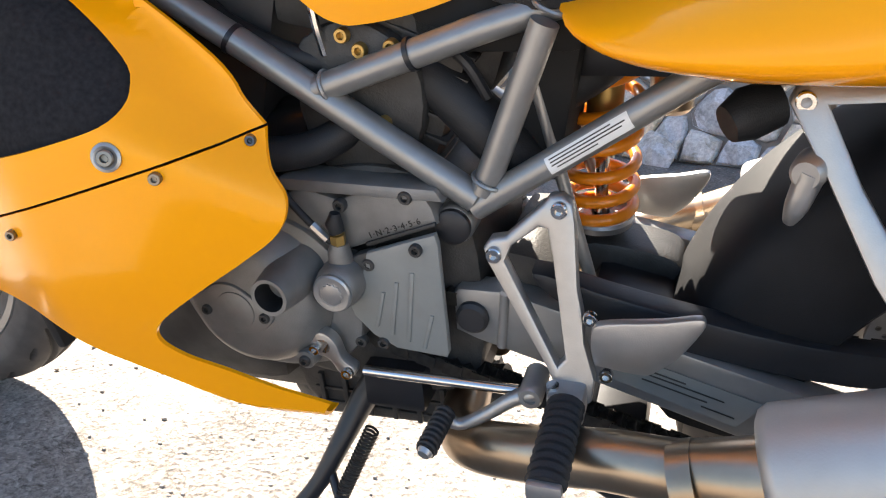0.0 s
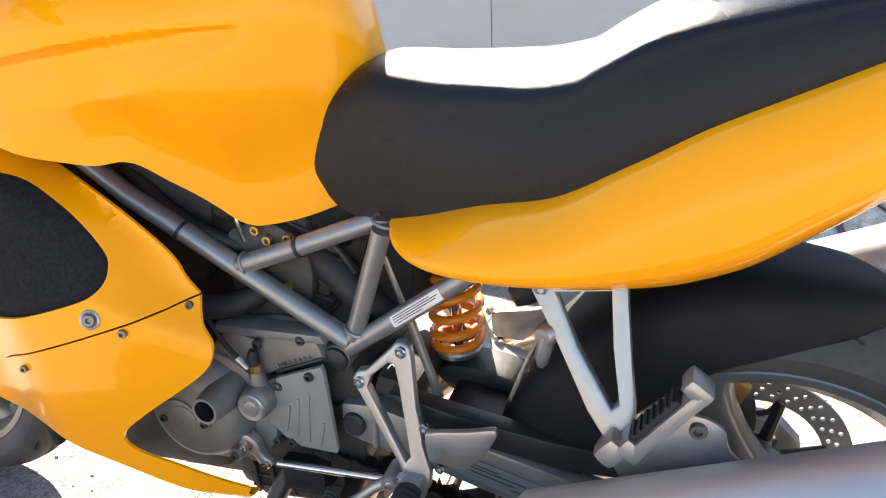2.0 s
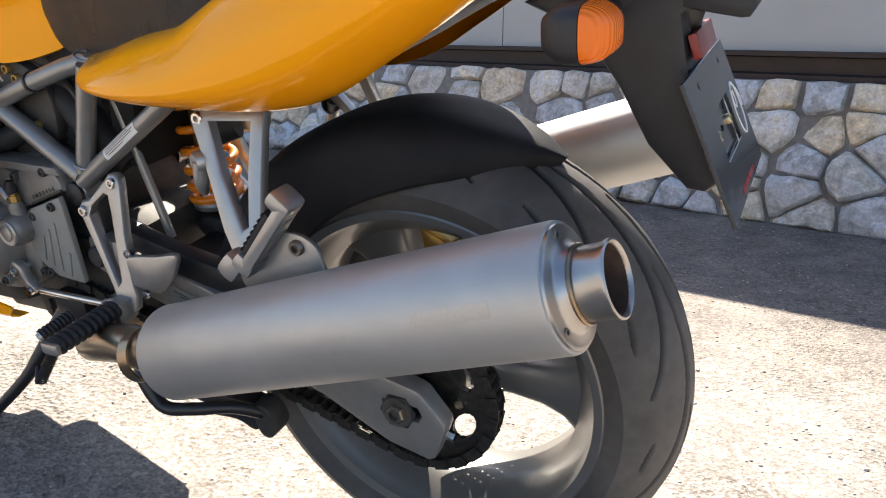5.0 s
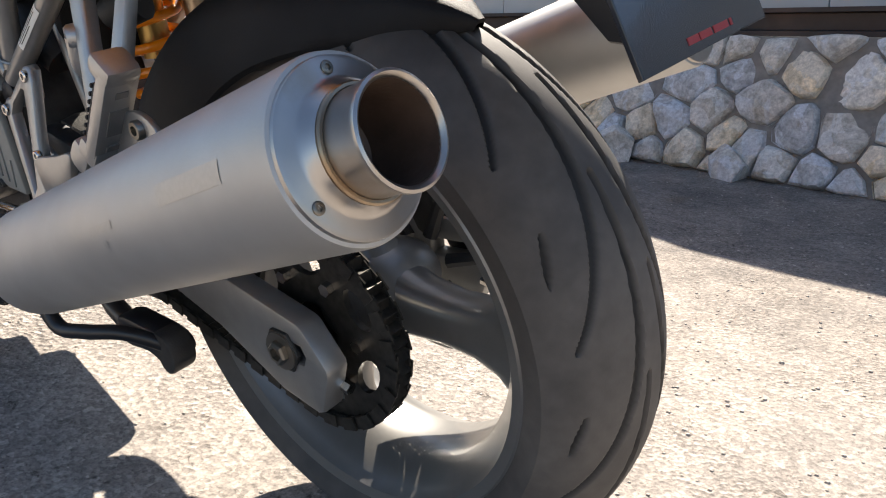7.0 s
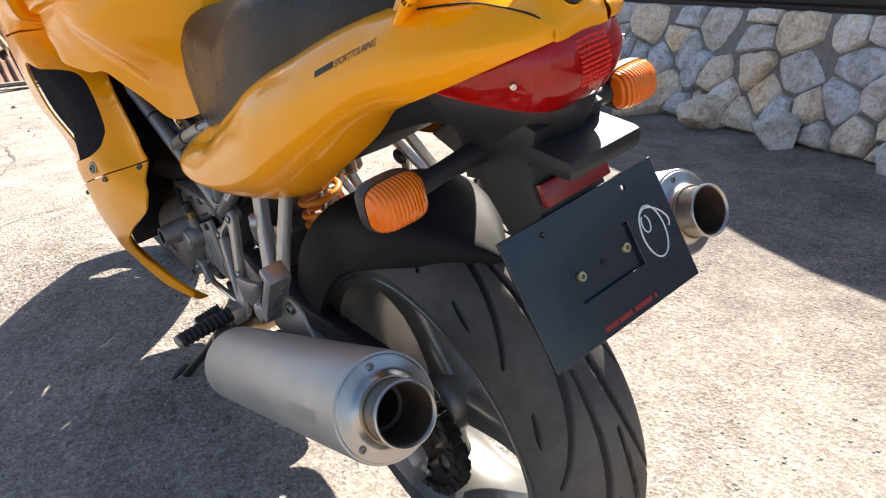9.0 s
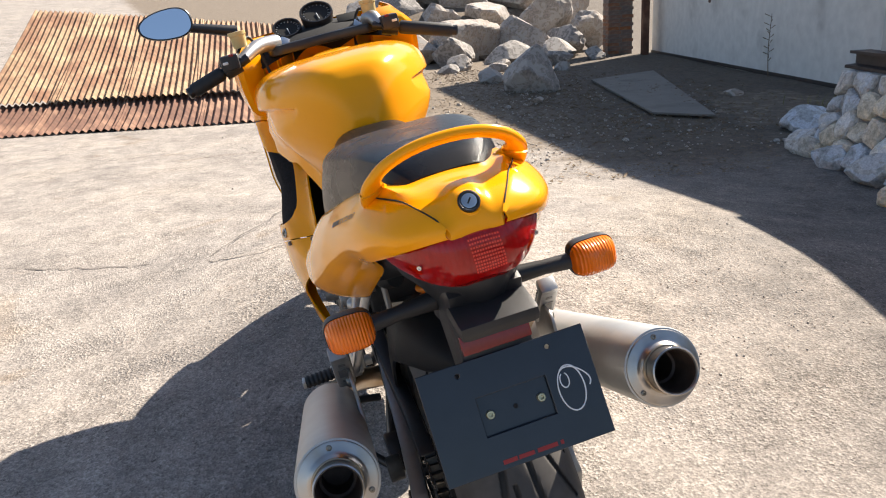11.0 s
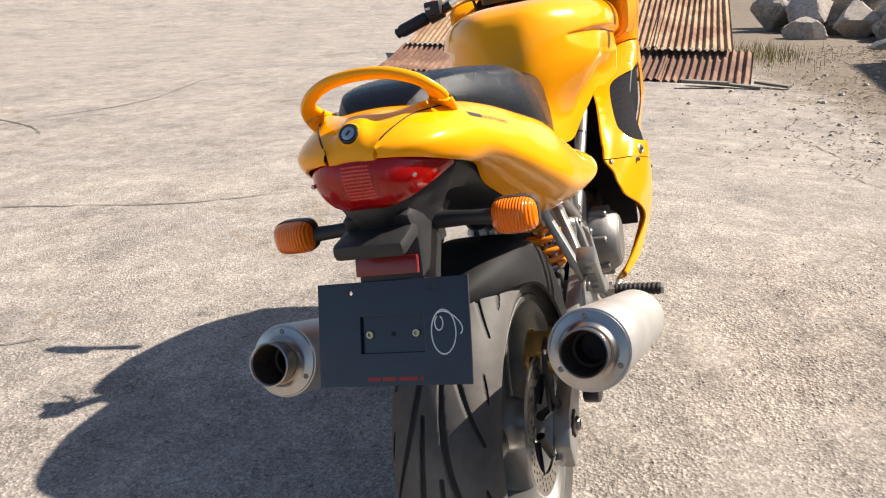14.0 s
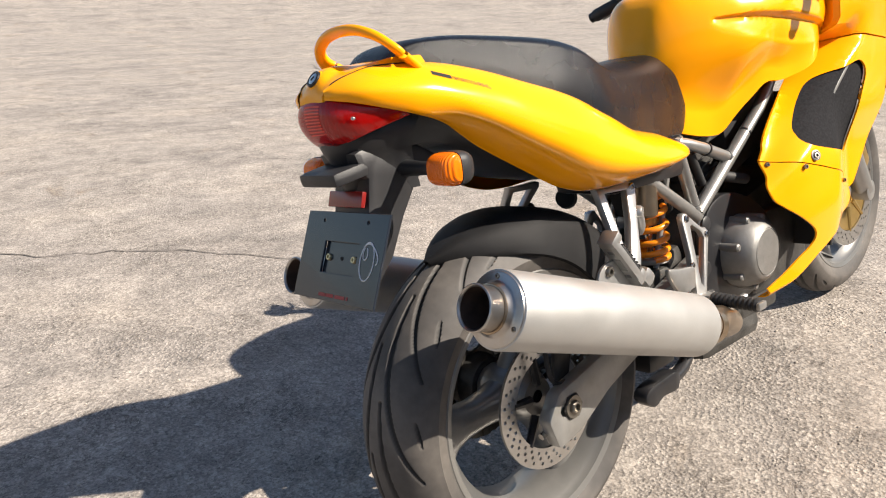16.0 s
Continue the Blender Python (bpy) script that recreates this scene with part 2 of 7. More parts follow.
def plate(outline, y0, y1, bevel=0.002, holes=(), bm=None, m=None):
    """A flat piece cut to an outline in x and z, from y0 to y1, with rounded rims."""
    bm = bm or bmesh.new()
    tmp = bmesh.new()
    es = []
    for loop in (outline, *holes):
        vs = [tmp.verts.new((p[0], y0, p[1])) for p in loop]
        es += [tmp.edges.new((vs[i], vs[(i + 1) % len(vs)])) for i in range(len(vs))]
    bmesh.ops.triangle_fill(tmp, use_beauty=True, use_dissolve=False, edges=es)
    faces = list(tmp.faces)
    got = bmesh.ops.extrude_face_region(tmp, geom=faces)
    for v in got["geom"]:
        if isinstance(v, bmesh.types.BMVert):
            v.co.y = y1
    bmesh.ops.recalc_face_normals(tmp, faces=tmp.faces)
    if bevel:
        rim = [e for e in tmp.edges if len(e.link_faces) == 2 and abs(e.verts[0].co.y - e.verts[1].co.y) < 1e-7
               and e.calc_face_angle(0) > 1.2]
        bmesh.ops.bevel(tmp, geom=rim, offset=bevel, segments=2, affect='EDGES', profile=0.5)
    if m is not None:
        tmp.transform(m)
    me = bpy.data.meshes.new("tmp")
    tmp.to_mesh(me)
    tmp.free()
    bm.from_mesh(me)
    bpy.data.meshes.remove(me)
    return bm


def shell(outline, yfn, thick=0.004, holes=(), cell=0.014, bm=None):
    """A curved panel: an outline in x and z, laid on the surface y = yfn(x, z), with thickness inwards."""
    tmp = bmesh.new()
    es = []
    for loop in (outline, *holes):
        vs = [tmp.verts.new((p[0], 0, p[1])) for p in loop]
        es += [tmp.edges.new((vs[i], vs[(i + 1) % len(vs)])) for i in range(len(vs))]
    bmesh.ops.triangle_fill(tmp, use_beauty=True, use_dissolve=True, edges=es)
    for axis in (0, 2):
        lo = min(p[axis // 2] for p in outline)
        hi = max(p[axis // 2] for p in outline)
        no = (1, 0, 0) if axis == 0 else (0, 0, 1)
        c = lo + cell
        while c < hi - 0.002:
            bmesh.ops.bisect_plane(tmp, geom=list(tmp.verts) + list(tmp.edges) + list(tmp.faces), plane_co=(c, 0, 0) if axis == 0 else (0, 0, c), plane_no=no)
            c += cell
    for v in tmp.verts:
        v.co.y = yfn(v.co.x, v.co.z)
    side = 1 if sum(v.co.y for v in tmp.verts) < 0 else -1
    got = bmesh.ops.extrude_face_region(tmp, geom=list(tmp.faces))
    for v in got["geom"]:
        if isinstance(v, bmesh.types.BMVert):
            v.co.y += side * thick
    if bm is not None:
        me = bpy.data.meshes.new("tmp")
        tmp.to_mesh(me)
        tmp.free()
        bm.from_mesh(me)
        bpy.data.meshes.remove(me)
        return bm
    return tmp


def mirrored(bm):
    """A copy of a mesh on the other side of the bike."""
    other = bm.copy()
    other.transform(Matrix.Diagonal((1, -1, 1, 1)))
    bmesh.ops.reverse_faces(other, faces=other.faces)
    return other


def both(name, bm, mat, parent, label=""):
    """The same part on both sides."""
    other = mirrored(bm)
    return part(name, bm, mat, parent, label), part(name, other, mat, parent, label)


def merge(*bms):
    bm = bms[0]
    for o in bms[1:]:
        me = bpy.data.meshes.new("tmp")
        o.to_mesh(me)
        o.free()
        bm.from_mesh(me)
        bpy.data.meshes.remove(me)
    return bm


def screw(at, way, r=0.006, head=0.003):
    """A cap screw with a recessed hexagon."""
    bm = lathe([(-0.002, r), (head * 0.7, r), (head, r * 0.85), (head, r * 0.5)], at, way, 16)
    return lathe([(head, r * 0.5), (head * 0.2, r * 0.5), (head * 0.2, 0.0)], at, way, 6, bm)


# ---- ground ----
def ground_material():
    m = bpy.data.materials.new("worn_asphalt")
    m.use_nodes = True
    nt = m.node_tree
    b = nt.nodes["Principled BSDF"]
    b.inputs["Roughness"].default_value = 0.9
    co = nt.nodes.new("ShaderNodeTexCoord").outputs["Object"]

    def node(kind, sc, **kw):
        n = nt.nodes.new(kind)
        n.inputs["Scale"].default_value = sc
        for k, v in kw.items():
            n.inputs[k].default_value = v
        nt.links.new(co, n.inputs["Vector"])
        return n

    def ramp(src, *stops):
        r = nt.nodes.new("ShaderNodeValToRGB")
        e = r.color_ramp.elements
        while len(e) < len(stops):
            e.new(0.5)
        for el, (p, c) in zip(e, stops):
            el.position, el.color = p, (*c, 1)
        nt.links.new(src, r.inputs[0])
        return r.outputs[0]

    def mix(kind, fac, a, z):
        x = nt.nodes.new("ShaderNodeMix")
        x.data_type, x.blend_type = 'RGBA', kind
        x.inputs[0].default_value = fac if isinstance(fac, float) else 0.5
        if not isinstance(fac, float):
            nt.links.new(fac, x.inputs[0])
        nt.links.new(a, x.inputs[6])
        nt.links.new(z, x.inputs[7])
        return x.outputs[2]

    grit = node("ShaderNodeTexVoronoi", 120.0)
    base = ramp(grit.outputs["Color"], (0.1, (0.225, 0.201, 0.182)), (0.5, (0.310, 0.277, 0.248)), (0.92, (0.415, 0.375, 0.338)))
    fine = ramp(node("ShaderNodeTexNoise", 170.0, Detail=5.0, Roughness=0.7).outputs["Fac"], (0.3, (0.45, 0.45, 0.45)), (0.5, (1.02, 1.02, 1.02)), (0.7, (1.34, 1.33, 1.32)))
    big = ramp(node("ShaderNodeTexNoise", 1.1, Detail=8.0, Roughness=0.6).outputs["Fac"], (0.3, (0.74, 0.74, 0.75)), (0.5, (1.0, 1.0, 1.0)), (0.7, (1.16, 1.14, 1.10)))
    mid = ramp(node("ShaderNodeTexNoise", 7.0, Detail=8.0, Roughness=0.65).outputs["Fac"], (0.3, (0.70, 0.70, 0.70)), (0.7, (1.20, 1.19, 1.17)))
    pits = ramp(node("ShaderNodeTexNoise", 38.0, Detail=6.0, Roughness=0.7).outputs["Fac"], (0.28, (0.3, 0.28, 0.26)), (0.40, (1.0, 1.0, 1.0)))
    col = mix('MULTIPLY', 1.0, mix('MULTIPLY', 1.0, mix('MULTIPLY', 1.0, mix('MULTIPLY', 1.0, base, big), mid), fine), pits)
    # small dark chips and pale specks in the worn surface
    chips = ramp(node("ShaderNodeTexNoise", 30.0, Detail=9.0, Roughness=0.8, Distortion=0.6).outputs["Fac"], (0.34, (0.30, 0.28, 0.26)), (0.42, (1.0, 1.0, 1.0)))
    specks = ramp(node("ShaderNodeTexVoronoi", 55.0, Randomness=1.0).outputs["Distance"], (0.05, (1.45, 1.42, 1.38)), (0.13, (1.0, 1.0, 1.0)))
    col = mix('MULTIPLY', 1.0, mix('MULTIPLY', 1.0, col, chips), specks)
    # thin dark crevices between the lumps of the worn top
    ways = ramp(node("ShaderNodeTexNoise", 16.0, Detail=10.0, Roughness=0.72, Distortion=1.4).outputs["Fac"], (0.470, (1.0, 1.0, 1.0)), (0.495, (0.44, 0.42, 0.40)), (0.505, (0.44, 0.42, 0.40)), (0.53, (1.0, 1.0, 1.0)))
    worn = ramp(node("ShaderNodeTexNoise", 2.6, Detail=6.0, Roughness=0.65).outputs["Fac"], (0.45, (0.0, 0.0, 0.0)), (0.60, (1.0, 1.0, 1.0)))
    col = mix('MIX', worn, col, mix('MULTIPLY', 1.0, col, ways))
    stain = ramp(node("ShaderNodeTexNoise", 1.6, Detail=7.0, Roughness=0.62, Distortion=0.8).outputs["Fac"], (0.62, (1.0, 1.0, 1.0)), (0.72, (0.80, 0.72, 0.62)))
    col = mix('MULTIPLY', 1.0, col, stain)
    # bare earth beside the wall, with a ragged margin
    xyz = nt.nodes.new("ShaderNodeSeparateXYZ")
    nt.links.new(co, xyz.inputs[0])

    def math_node(op, p, q):
        n = nt.nodes.new("ShaderNodeMath")
        n.operation = op
        for slot, v in enumerate((p, q)):
            if isinstance(v, float):
                n.inputs[slot].default_value = v
            else:
                nt.links.new(v, n.inputs[slot])
        return n.outputs[0]

    def between(src, lo, hi):
        r = nt.nodes.new("ShaderNodeMapRange")
        r.interpolation_type = 'SMOOTHSTEP'
        r.inputs["From Min"].default_value, r.inputs["From Max"].default_value = lo, hi
        nt.links.new(src, r.inputs["Value"])
        return r.outputs[0]
    ragged = node("ShaderNodeTexNoise", 2.2, Detail=9.0, Roughness=0.75).outputs["Fac"]
    depth = math_node('ADD', math_node('SUBTRACT', xyz.outputs["Y"], math_node('MULTIPLY', xyz.outputs["X"], 0.2)), math_node('MULTIPLY', ragged, 2.6))
    earth_mask = math_node('MULTIPLY', between(depth, 3.55, 4.35), between(math_node('ADD', xyz.outputs["X"], ragged), -2.4, -3.3))
    earth = mix('MULTIPLY', 1.0, ramp(node("ShaderNodeTexNoise", 14.0, Detail=9.0, Roughness=0.7).outputs["Fac"], (0.3, (0.075, 0.055, 0.038)), (0.52, (0.155, 0.120, 0.085)), (0.72, (0.26, 0.215, 0.16))), fine)
    col = mix('MIX', earth_mask, col, earth)
    # the asphalt turns darker towards the building, with a ragged margin
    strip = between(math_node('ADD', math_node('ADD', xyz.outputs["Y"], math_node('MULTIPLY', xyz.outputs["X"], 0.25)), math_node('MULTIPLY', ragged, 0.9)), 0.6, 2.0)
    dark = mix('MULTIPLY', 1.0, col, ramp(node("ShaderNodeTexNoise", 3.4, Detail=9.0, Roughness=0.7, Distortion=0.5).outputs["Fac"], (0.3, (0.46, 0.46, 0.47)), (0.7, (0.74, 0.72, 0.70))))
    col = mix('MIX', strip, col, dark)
    nt.links.new(col, b.inputs["Base Color"])
    bp = nt.nodes.new("ShaderNodeBump")
    nt.links.new(between(node("ShaderNodeTexNoise", 3.1, Detail=8.0, Roughness=0.7).outputs["Fac"], 0.28, 0.75), bp.inputs["Strength"])
    bp.inputs["Distance"].default_value = 0.006
    h = nt.nodes.new("ShaderNodeMath")
    h.operation = 'ADD'
    nt.links.new(grit.outputs["Distance"], h.inputs[0])
    nt.links.new(node("ShaderNodeTexNoise", 60.0, Detail=8.0, Roughness=0.78).outputs["Fac"], h.inputs[1])
    nt.links.new(h.outputs[0], bp.inputs["Height"])
    nt.links.new(bp.outputs[0], b.inputs["Normal"])
    return m


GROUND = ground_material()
bm = bmesh.new()
xs = [-300, -110, -60, -40, -30, -22, -18] + [-14 + 0.35 * i for i in range(28)] + [-4.2 + 0.2 * i for i in range(24)] + [0.6 + 0.4 * i for i in range(10)] + [12, 22, 40, 90, 300]
ys = [-300, -110, -60, -40, -30, -20, -14] + [-8 + 0.35 * i for i in range(47)] + [14, 20, 30, 60, 300]


GROUND_RISE = 0.146     # the yard climbs towards the front wheel
FRONT_X, FRONT_RISE = -1.40, 0.134


def relief(x, y):
    far = math.hypot(x + 1, y)
    if far > 22:
        return min(9.0, (far - 22) * 0.09)
    if abs(x) > 15 or abs(y) > 12:
        return -0.01
    near = step(0.6, 2.5, math.hypot(x + 0.7, y + 0.2))
    rise = GROUND_RISE * curve(-x, (0.0, 0.0), (0.12, 0.004), (0.80, 0.56), (1.28, 0.95), (1.45, 1.0)) * step(-4.4, -1.7, x) * step(2.6, 1.0, y) * step(-0.95, -0.28, y)
    return rise + near * 0.018 * (noise.noise(Vector((x * 0.5, y * 0.5, 0))) - 0.25)


grid = [[bm.verts.new((x, y, relief(x, y))) for y in ys] for x in xs]
for i in range(len(xs) - 1):
    for j in range(len(ys) - 1):
        bm.faces.new((grid[i][j], grid[i + 1][j], grid[i + 1][j + 1], grid[i][j + 1]))
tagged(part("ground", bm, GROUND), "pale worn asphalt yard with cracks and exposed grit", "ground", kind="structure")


# ---- building along the yard ----
def rock_material(name, a, b, vein, random_value=0.18):
    m = material(name, a, 0.85, 0, 0, 0.38, 26, 1.0, 70, b, 6.0, 0.30, 0.74, 0, 0.3, random_value)
    nt = m.node_tree
    p = nt.nodes["Principled BSDF"]
    src = p.inputs["Base Color"].links[0].from_socket
    co = nt.nodes.new("ShaderNodeTexCoord")
    n = nt.nodes.new("ShaderNodeTexNoise")
    n.inputs["Scale"].default_value, n.inputs["Detail"].default_value, n.inputs["Distortion"].default_value = 7.0, 10.0, 1.2
    nt.links.new(co.outputs["Object"], n.inputs["Vector"])
    r = nt.nodes.new("ShaderNodeValToRGB")
    for el, (pos, c) in zip((r.color_ramp.elements[0], r.color_ramp.elements[1], r.color_ramp.elements.new(0.52)), ((0.502, 0), (0.526, 0), (0.514, 0.65))):
        el.position, el.color = pos, (c, c, c, 1)
    nt.links.new(n.outputs["Fac"], r.inputs[0])
    x = nt.nodes.new("ShaderNodeMix")
    x.data_type = 'RGBA'
    nt.links.new(r.outputs[0], x.inputs[0])
    nt.links.new(src, x.inputs[6])
    x.inputs[7].default_value = (*vein, 1)
    nt.links.new(x.outputs[2], p.inputs["Base Color"])
    return m


STONE = rock_material("grey_wall_stone", (0.50, 0.48, 0.445), (0.54, 0.49, 0.41), (0.62, 0.62, 0.62), 0.24)


def tint_stones(m):
    """Each stone takes its own tint, from blue-grey to ochre, under a fine speckle."""
    nt = m.node_tree
    p = nt.nodes["Principled BSDF"]
    src = p.inputs["Base Color"].links[0].from_socket
    oi = nt.nodes.new("ShaderNodeObjectInfo")
    r = nt.nodes.new("ShaderNodeValToRGB")
    r.color_ramp.interpolation = 'CONSTANT'
    els = [r.color_ramp.elements[0], r.color_ramp.elements[1]] + [r.color_ramp.elements.new(q) for q in (0.2, 0.35, 0.55, 0.7, 0.85)]
    for el, (pos, c) in zip(els, ((0.0, (0.95, 1.0, 1.08)), (0.93, (1.12, 0.92, 0.64)), (0.2, (1.02, 1.0, 0.96)), (0.35, (1.12, 1.02, 0.86)), (0.55, (0.86, 0.88, 0.92)), (0.7, (1.10, 1.10, 1.10)), (0.85, (1.05, 0.95, 0.80)))):
        el.position, el.color = pos, (*c, 1)
    nt.links.new(oi.outputs["Random"], r.inputs[0])
    n = nt.nodes.new("ShaderNodeTexNoise")
    n.inputs["Scale"].default_value, n.inputs["Detail"].default_value, n.inputs["Roughness"].default_value = 75.0, 6.0, 0.75
    nt.links.new(nt.nodes.new("ShaderNodeTexCoord").outputs["Object"], n.inputs["Vector"])
    q = nt.nodes.new("ShaderNodeMapRange")
    for k, v in (("From Min", 0.3), ("From Max", 0.7), ("To Min", 0.62), ("To Max", 1.32)):
        q.inputs[k].default_value = v
    nt.links.new(n.outputs["Fac"], q.inputs["Value"])
    for other in (r.outputs[0], q.outputs[0]):
        x = nt.nodes.new("ShaderNodeVectorMath")
        x.operation = 'MULTIPLY'
        nt.links.new(src, x.inputs[0])
        nt.links.new(other, x.inputs[1])
        src = x.outputs[0]
    nt.links.new(src, p.inputs["Base Color"])


tint_stones(STONE)
BOULDER = rock_material("pale_boulder", (0.26, 0.235, 0.215), (0.36, 0.30, 0.25), (0.42, 0.39, 0.36), 0.3)
MORTAR = material("grey_mortar", (0.20, 0.19, 0.175), 0.95, 0, 0, 0.25, 30, 0.9, 120)
PANEL = material("grey_sheet_panel", (0.40, 0.42, 0.42), 0.5, 0, 0, 0.05, 2.5, 0.02, 60, (0.34, 0.36, 0.36), 1.2, 0.45, 0.7)
RENDERED = material("stained_pale_wall", (0.66, 0.64, 0.60), 0.85, 0, 0, 0.10, 8, 0.25, 60, (0.40, 0.385, 0.36), 1.1, 0.56, 0.74)
BEAM_PAINT = material("dark_red_brown_steel", (0.028, 0.020, 0.018), 0.55, 0.2, 0, 0.25, 20, 0.1, 200, (0.05, 0.032, 0.026), 3, 0.5, 0.7)
RUST = material("rusty_iron", (0.20, 0.10, 0.055), 0.85, 0.1, 0, 0.35, 12, 0.4, 120, (0.36, 0.25, 0.15), 2.2, 0.4, 0.62)
RUST_DARK = material("dark_rusty_iron", (0.12, 0.055, 0.035), 0.85, 0.1, 0, 0.35, 14, 0.4, 120, (0.25, 0.14, 0.09), 3.0, 0.45, 0.65)
BRICK = material("old_brick", (0.22, 0.12, 0.08), 0.9, 0, 0, 0.25, 20, 0.5, 120, (0.3, 0.22, 0.17), 8, 0.5, 0.7, 0, 0.4, 0.2)
DIRT = material("dry_dirt", (0.12, 0.092, 0.066), 0.95, 0, 0, 0.4, 30, 1.0, 60, (0.22, 0.175, 0.125), 7, 0.52, 0.66)
CARDBOARD = material("weathered_board", (0.17, 0.155, 0.135), 0.85, 0, 0, 0.12, 6, 0.2, 150, (0.12, 0.108, 0.092), 2, 0.5, 0.7)
TWIG = material("dry_twigs", (0.16, 0.115, 0.07), 0.9, 0, 0, 0.3, 40)
DRY_GRASS = material("dry_grass", (0.22, 0.20, 0.07), 0.8, 0, 0, 0.3, 10)
GRIT = material("pale_grit", (0.40, 0.355, 0.31), 0.9, 0, 0, 0.35, 90)
CRACK = material("crack_filling", (0.13, 0.115, 0.10), 0.95, 0, 0, 0.4, 60)

rnd = random.Random(7)
WALL_AT = Vector((-3.2, 3.55, 0))
ALONG = Vector((1, -0.25, 0)).normalized()
OUT = Vector((-0.25, -1, 0)).normalized()
WALL = Matrix(((ALONG.x, OUT.x, 0, WALL_AT.x), (ALONG.y, OUT.y, 0, WALL_AT.y), (0, 0, 1, 0), (0, 0, 0, 1)))


def batter(z):
    return 0.36 - 0.22 * z / 0.55


def in_wall(u, o, z):
    return WALL @ Vector((u, o, z))


bm = bmesh.new()
rows = [[in_wall(u, o, z) for o, z in ((-0.22, -0.05), (batter(0) - 0.010, -0.05), (batter(0.55) - 0.010, 0.55), (-0.22, 0.55))] for u in (0.02, 6.5)]
plinth = tagged(part("wall_plinth", rings(bm, rows), MORTAR), "rough rubble stone plinth set in grey mortar", "wall", kind="structure")


def clip(poly, a, b):
    """Keeps the part of a polygon nearer to a than to b."""
    m, d = (a + b) / 2, b - a
    out = []
    for i, p in enumerate(poly):
        q = poly[(i + 1) % len(poly)]
        sp, sq = (p - m).dot(d), (q - m).dot(d)
        if sp <= 0:
            out.append(p)
        if sp * sq < 0:
            out.append(p + (q - p) * (sp / (sp - sq)))
    return out


def cells(w, h, size, tries, gap):
    pts = []
    for _ in range(tries):
        p = Vector((rnd.uniform(0, w), rnd.uniform(0, h)))
        r = size * (0.42 + 1.15 * rnd.random() ** 1.6)
        if all(((p.x - q.x) / 1.45) ** 2 + (p.y - q.y) ** 2 > ((r + s) * 0.5) ** 2 for q, s in pts):
            pts.append((p, r))
    out = []
    for p, r in pts:
        poly = [Vector((0, 0)), Vector((w, 0)), Vector((w, h)), Vector((0, h))]
        for q, s in pts:
            if q is not p and (q - p).length < 0.9:
                poly = clip(poly, p, q)
        if len(poly) >= 3:
            c = sum(poly, Vector((0, 0))) / len(poly)
            poly = [c + (v - c) * (1 - gap / max(0.03, (v - c).length)) for v in poly]
            out.append((c, poly))
    return out


def chaikin(poly, n=1):
    for _ in range(n):
        poly = [v for i, p in enumerate(poly) for v in (p * 0.78 + poly[(i + 1) % len(poly)] * 0.22, p * 0.22 + poly[(i + 1) % len(poly)] * 0.78)]
    return poly


# steel beam on the plinth and the sheet wall over it
prof = [(0.10, 0.552), (0.10, 0.572), (0.03, 0.578), (0.03, 0.640), (0.075, 0.646), (0.075, 0.664), (-0.06, 0.664), (-0.06, 0.552)]
bm = rings(bmesh.new(), [[in_wall(u, o, z) for o, z in prof] for u in (-0.10, 6.5)])
tagged(part("wall_beam", bm, BEAM_PAINT), "dark red-brown steel beam on the stone plinth", "beam", kind="structure")
panels = tagged(new("wall_panels"), "grey sheet metal wall with upright joints", "wall", kind="structure")
u = 0.10
while u < 6.4:
    wdt = 0.98
    top0, top1 = 2.10 - 0.085 * u, 2.10 - 0.085 * (u + wdt)
    rows = [[in_wall(a, o, z) for o, z in ((-0.02, 0.666), (-0.02, t), (-0.10, t), (-0.10, 0.666))] for a, t in ((u, top0), (u + wdt - 0.006, top1))]
    part("panel", rings(bmesh.new(), rows), PANEL, panels)
    u += wdt
part("panel_backing", block((6.5, 0.02, 0.9), WALL @ pose(3.3, -0.115, 1.1)), BEAM_PAINT, panels)

# the taller pale wall set further back
LA = Vector((-13.0, 7.35, 0))
LB = Vector((-4.12, 5.36, 0))
ld = (LB - LA)
ln = ld.length
ld.normalize()
lo = Vector((ld.y, -ld.x, 0))
LW = Matrix(((ld.x, lo.x, 0, LA.x), (ld.y, lo.y, 0, LA.y), (0, 0, 1, 0), (0, 0, 0, 1)))
back_wall = tagged(part("wall_back", rings(bmesh.new(), [[LW @ Vector((a, o, z)) for o, z in ((0, -0.05), (0, h), (-0.25, h), (-0.25, -0.05))] for a, h in ((0, 5.85), (ln, 4.05))]), RENDERED), "pale stained rendered wall", "wall", kind="structure")
part("wall_foot", block((ln, 0.02, 0.05), LW @ pose(ln / 2, 0.006, 0.02), 0.004), BEAM_PAINT, back_wall)
for a, z in ((3.1, 0.95), (5.3, 1.0)):
    part("bolt_plate", lathe([(0, 0.035), (0.02, 0.03), (0.02, 0.0)], LW @ Vector((a, 0.0, z)), lo, 10), RUST_DARK, back_wall)


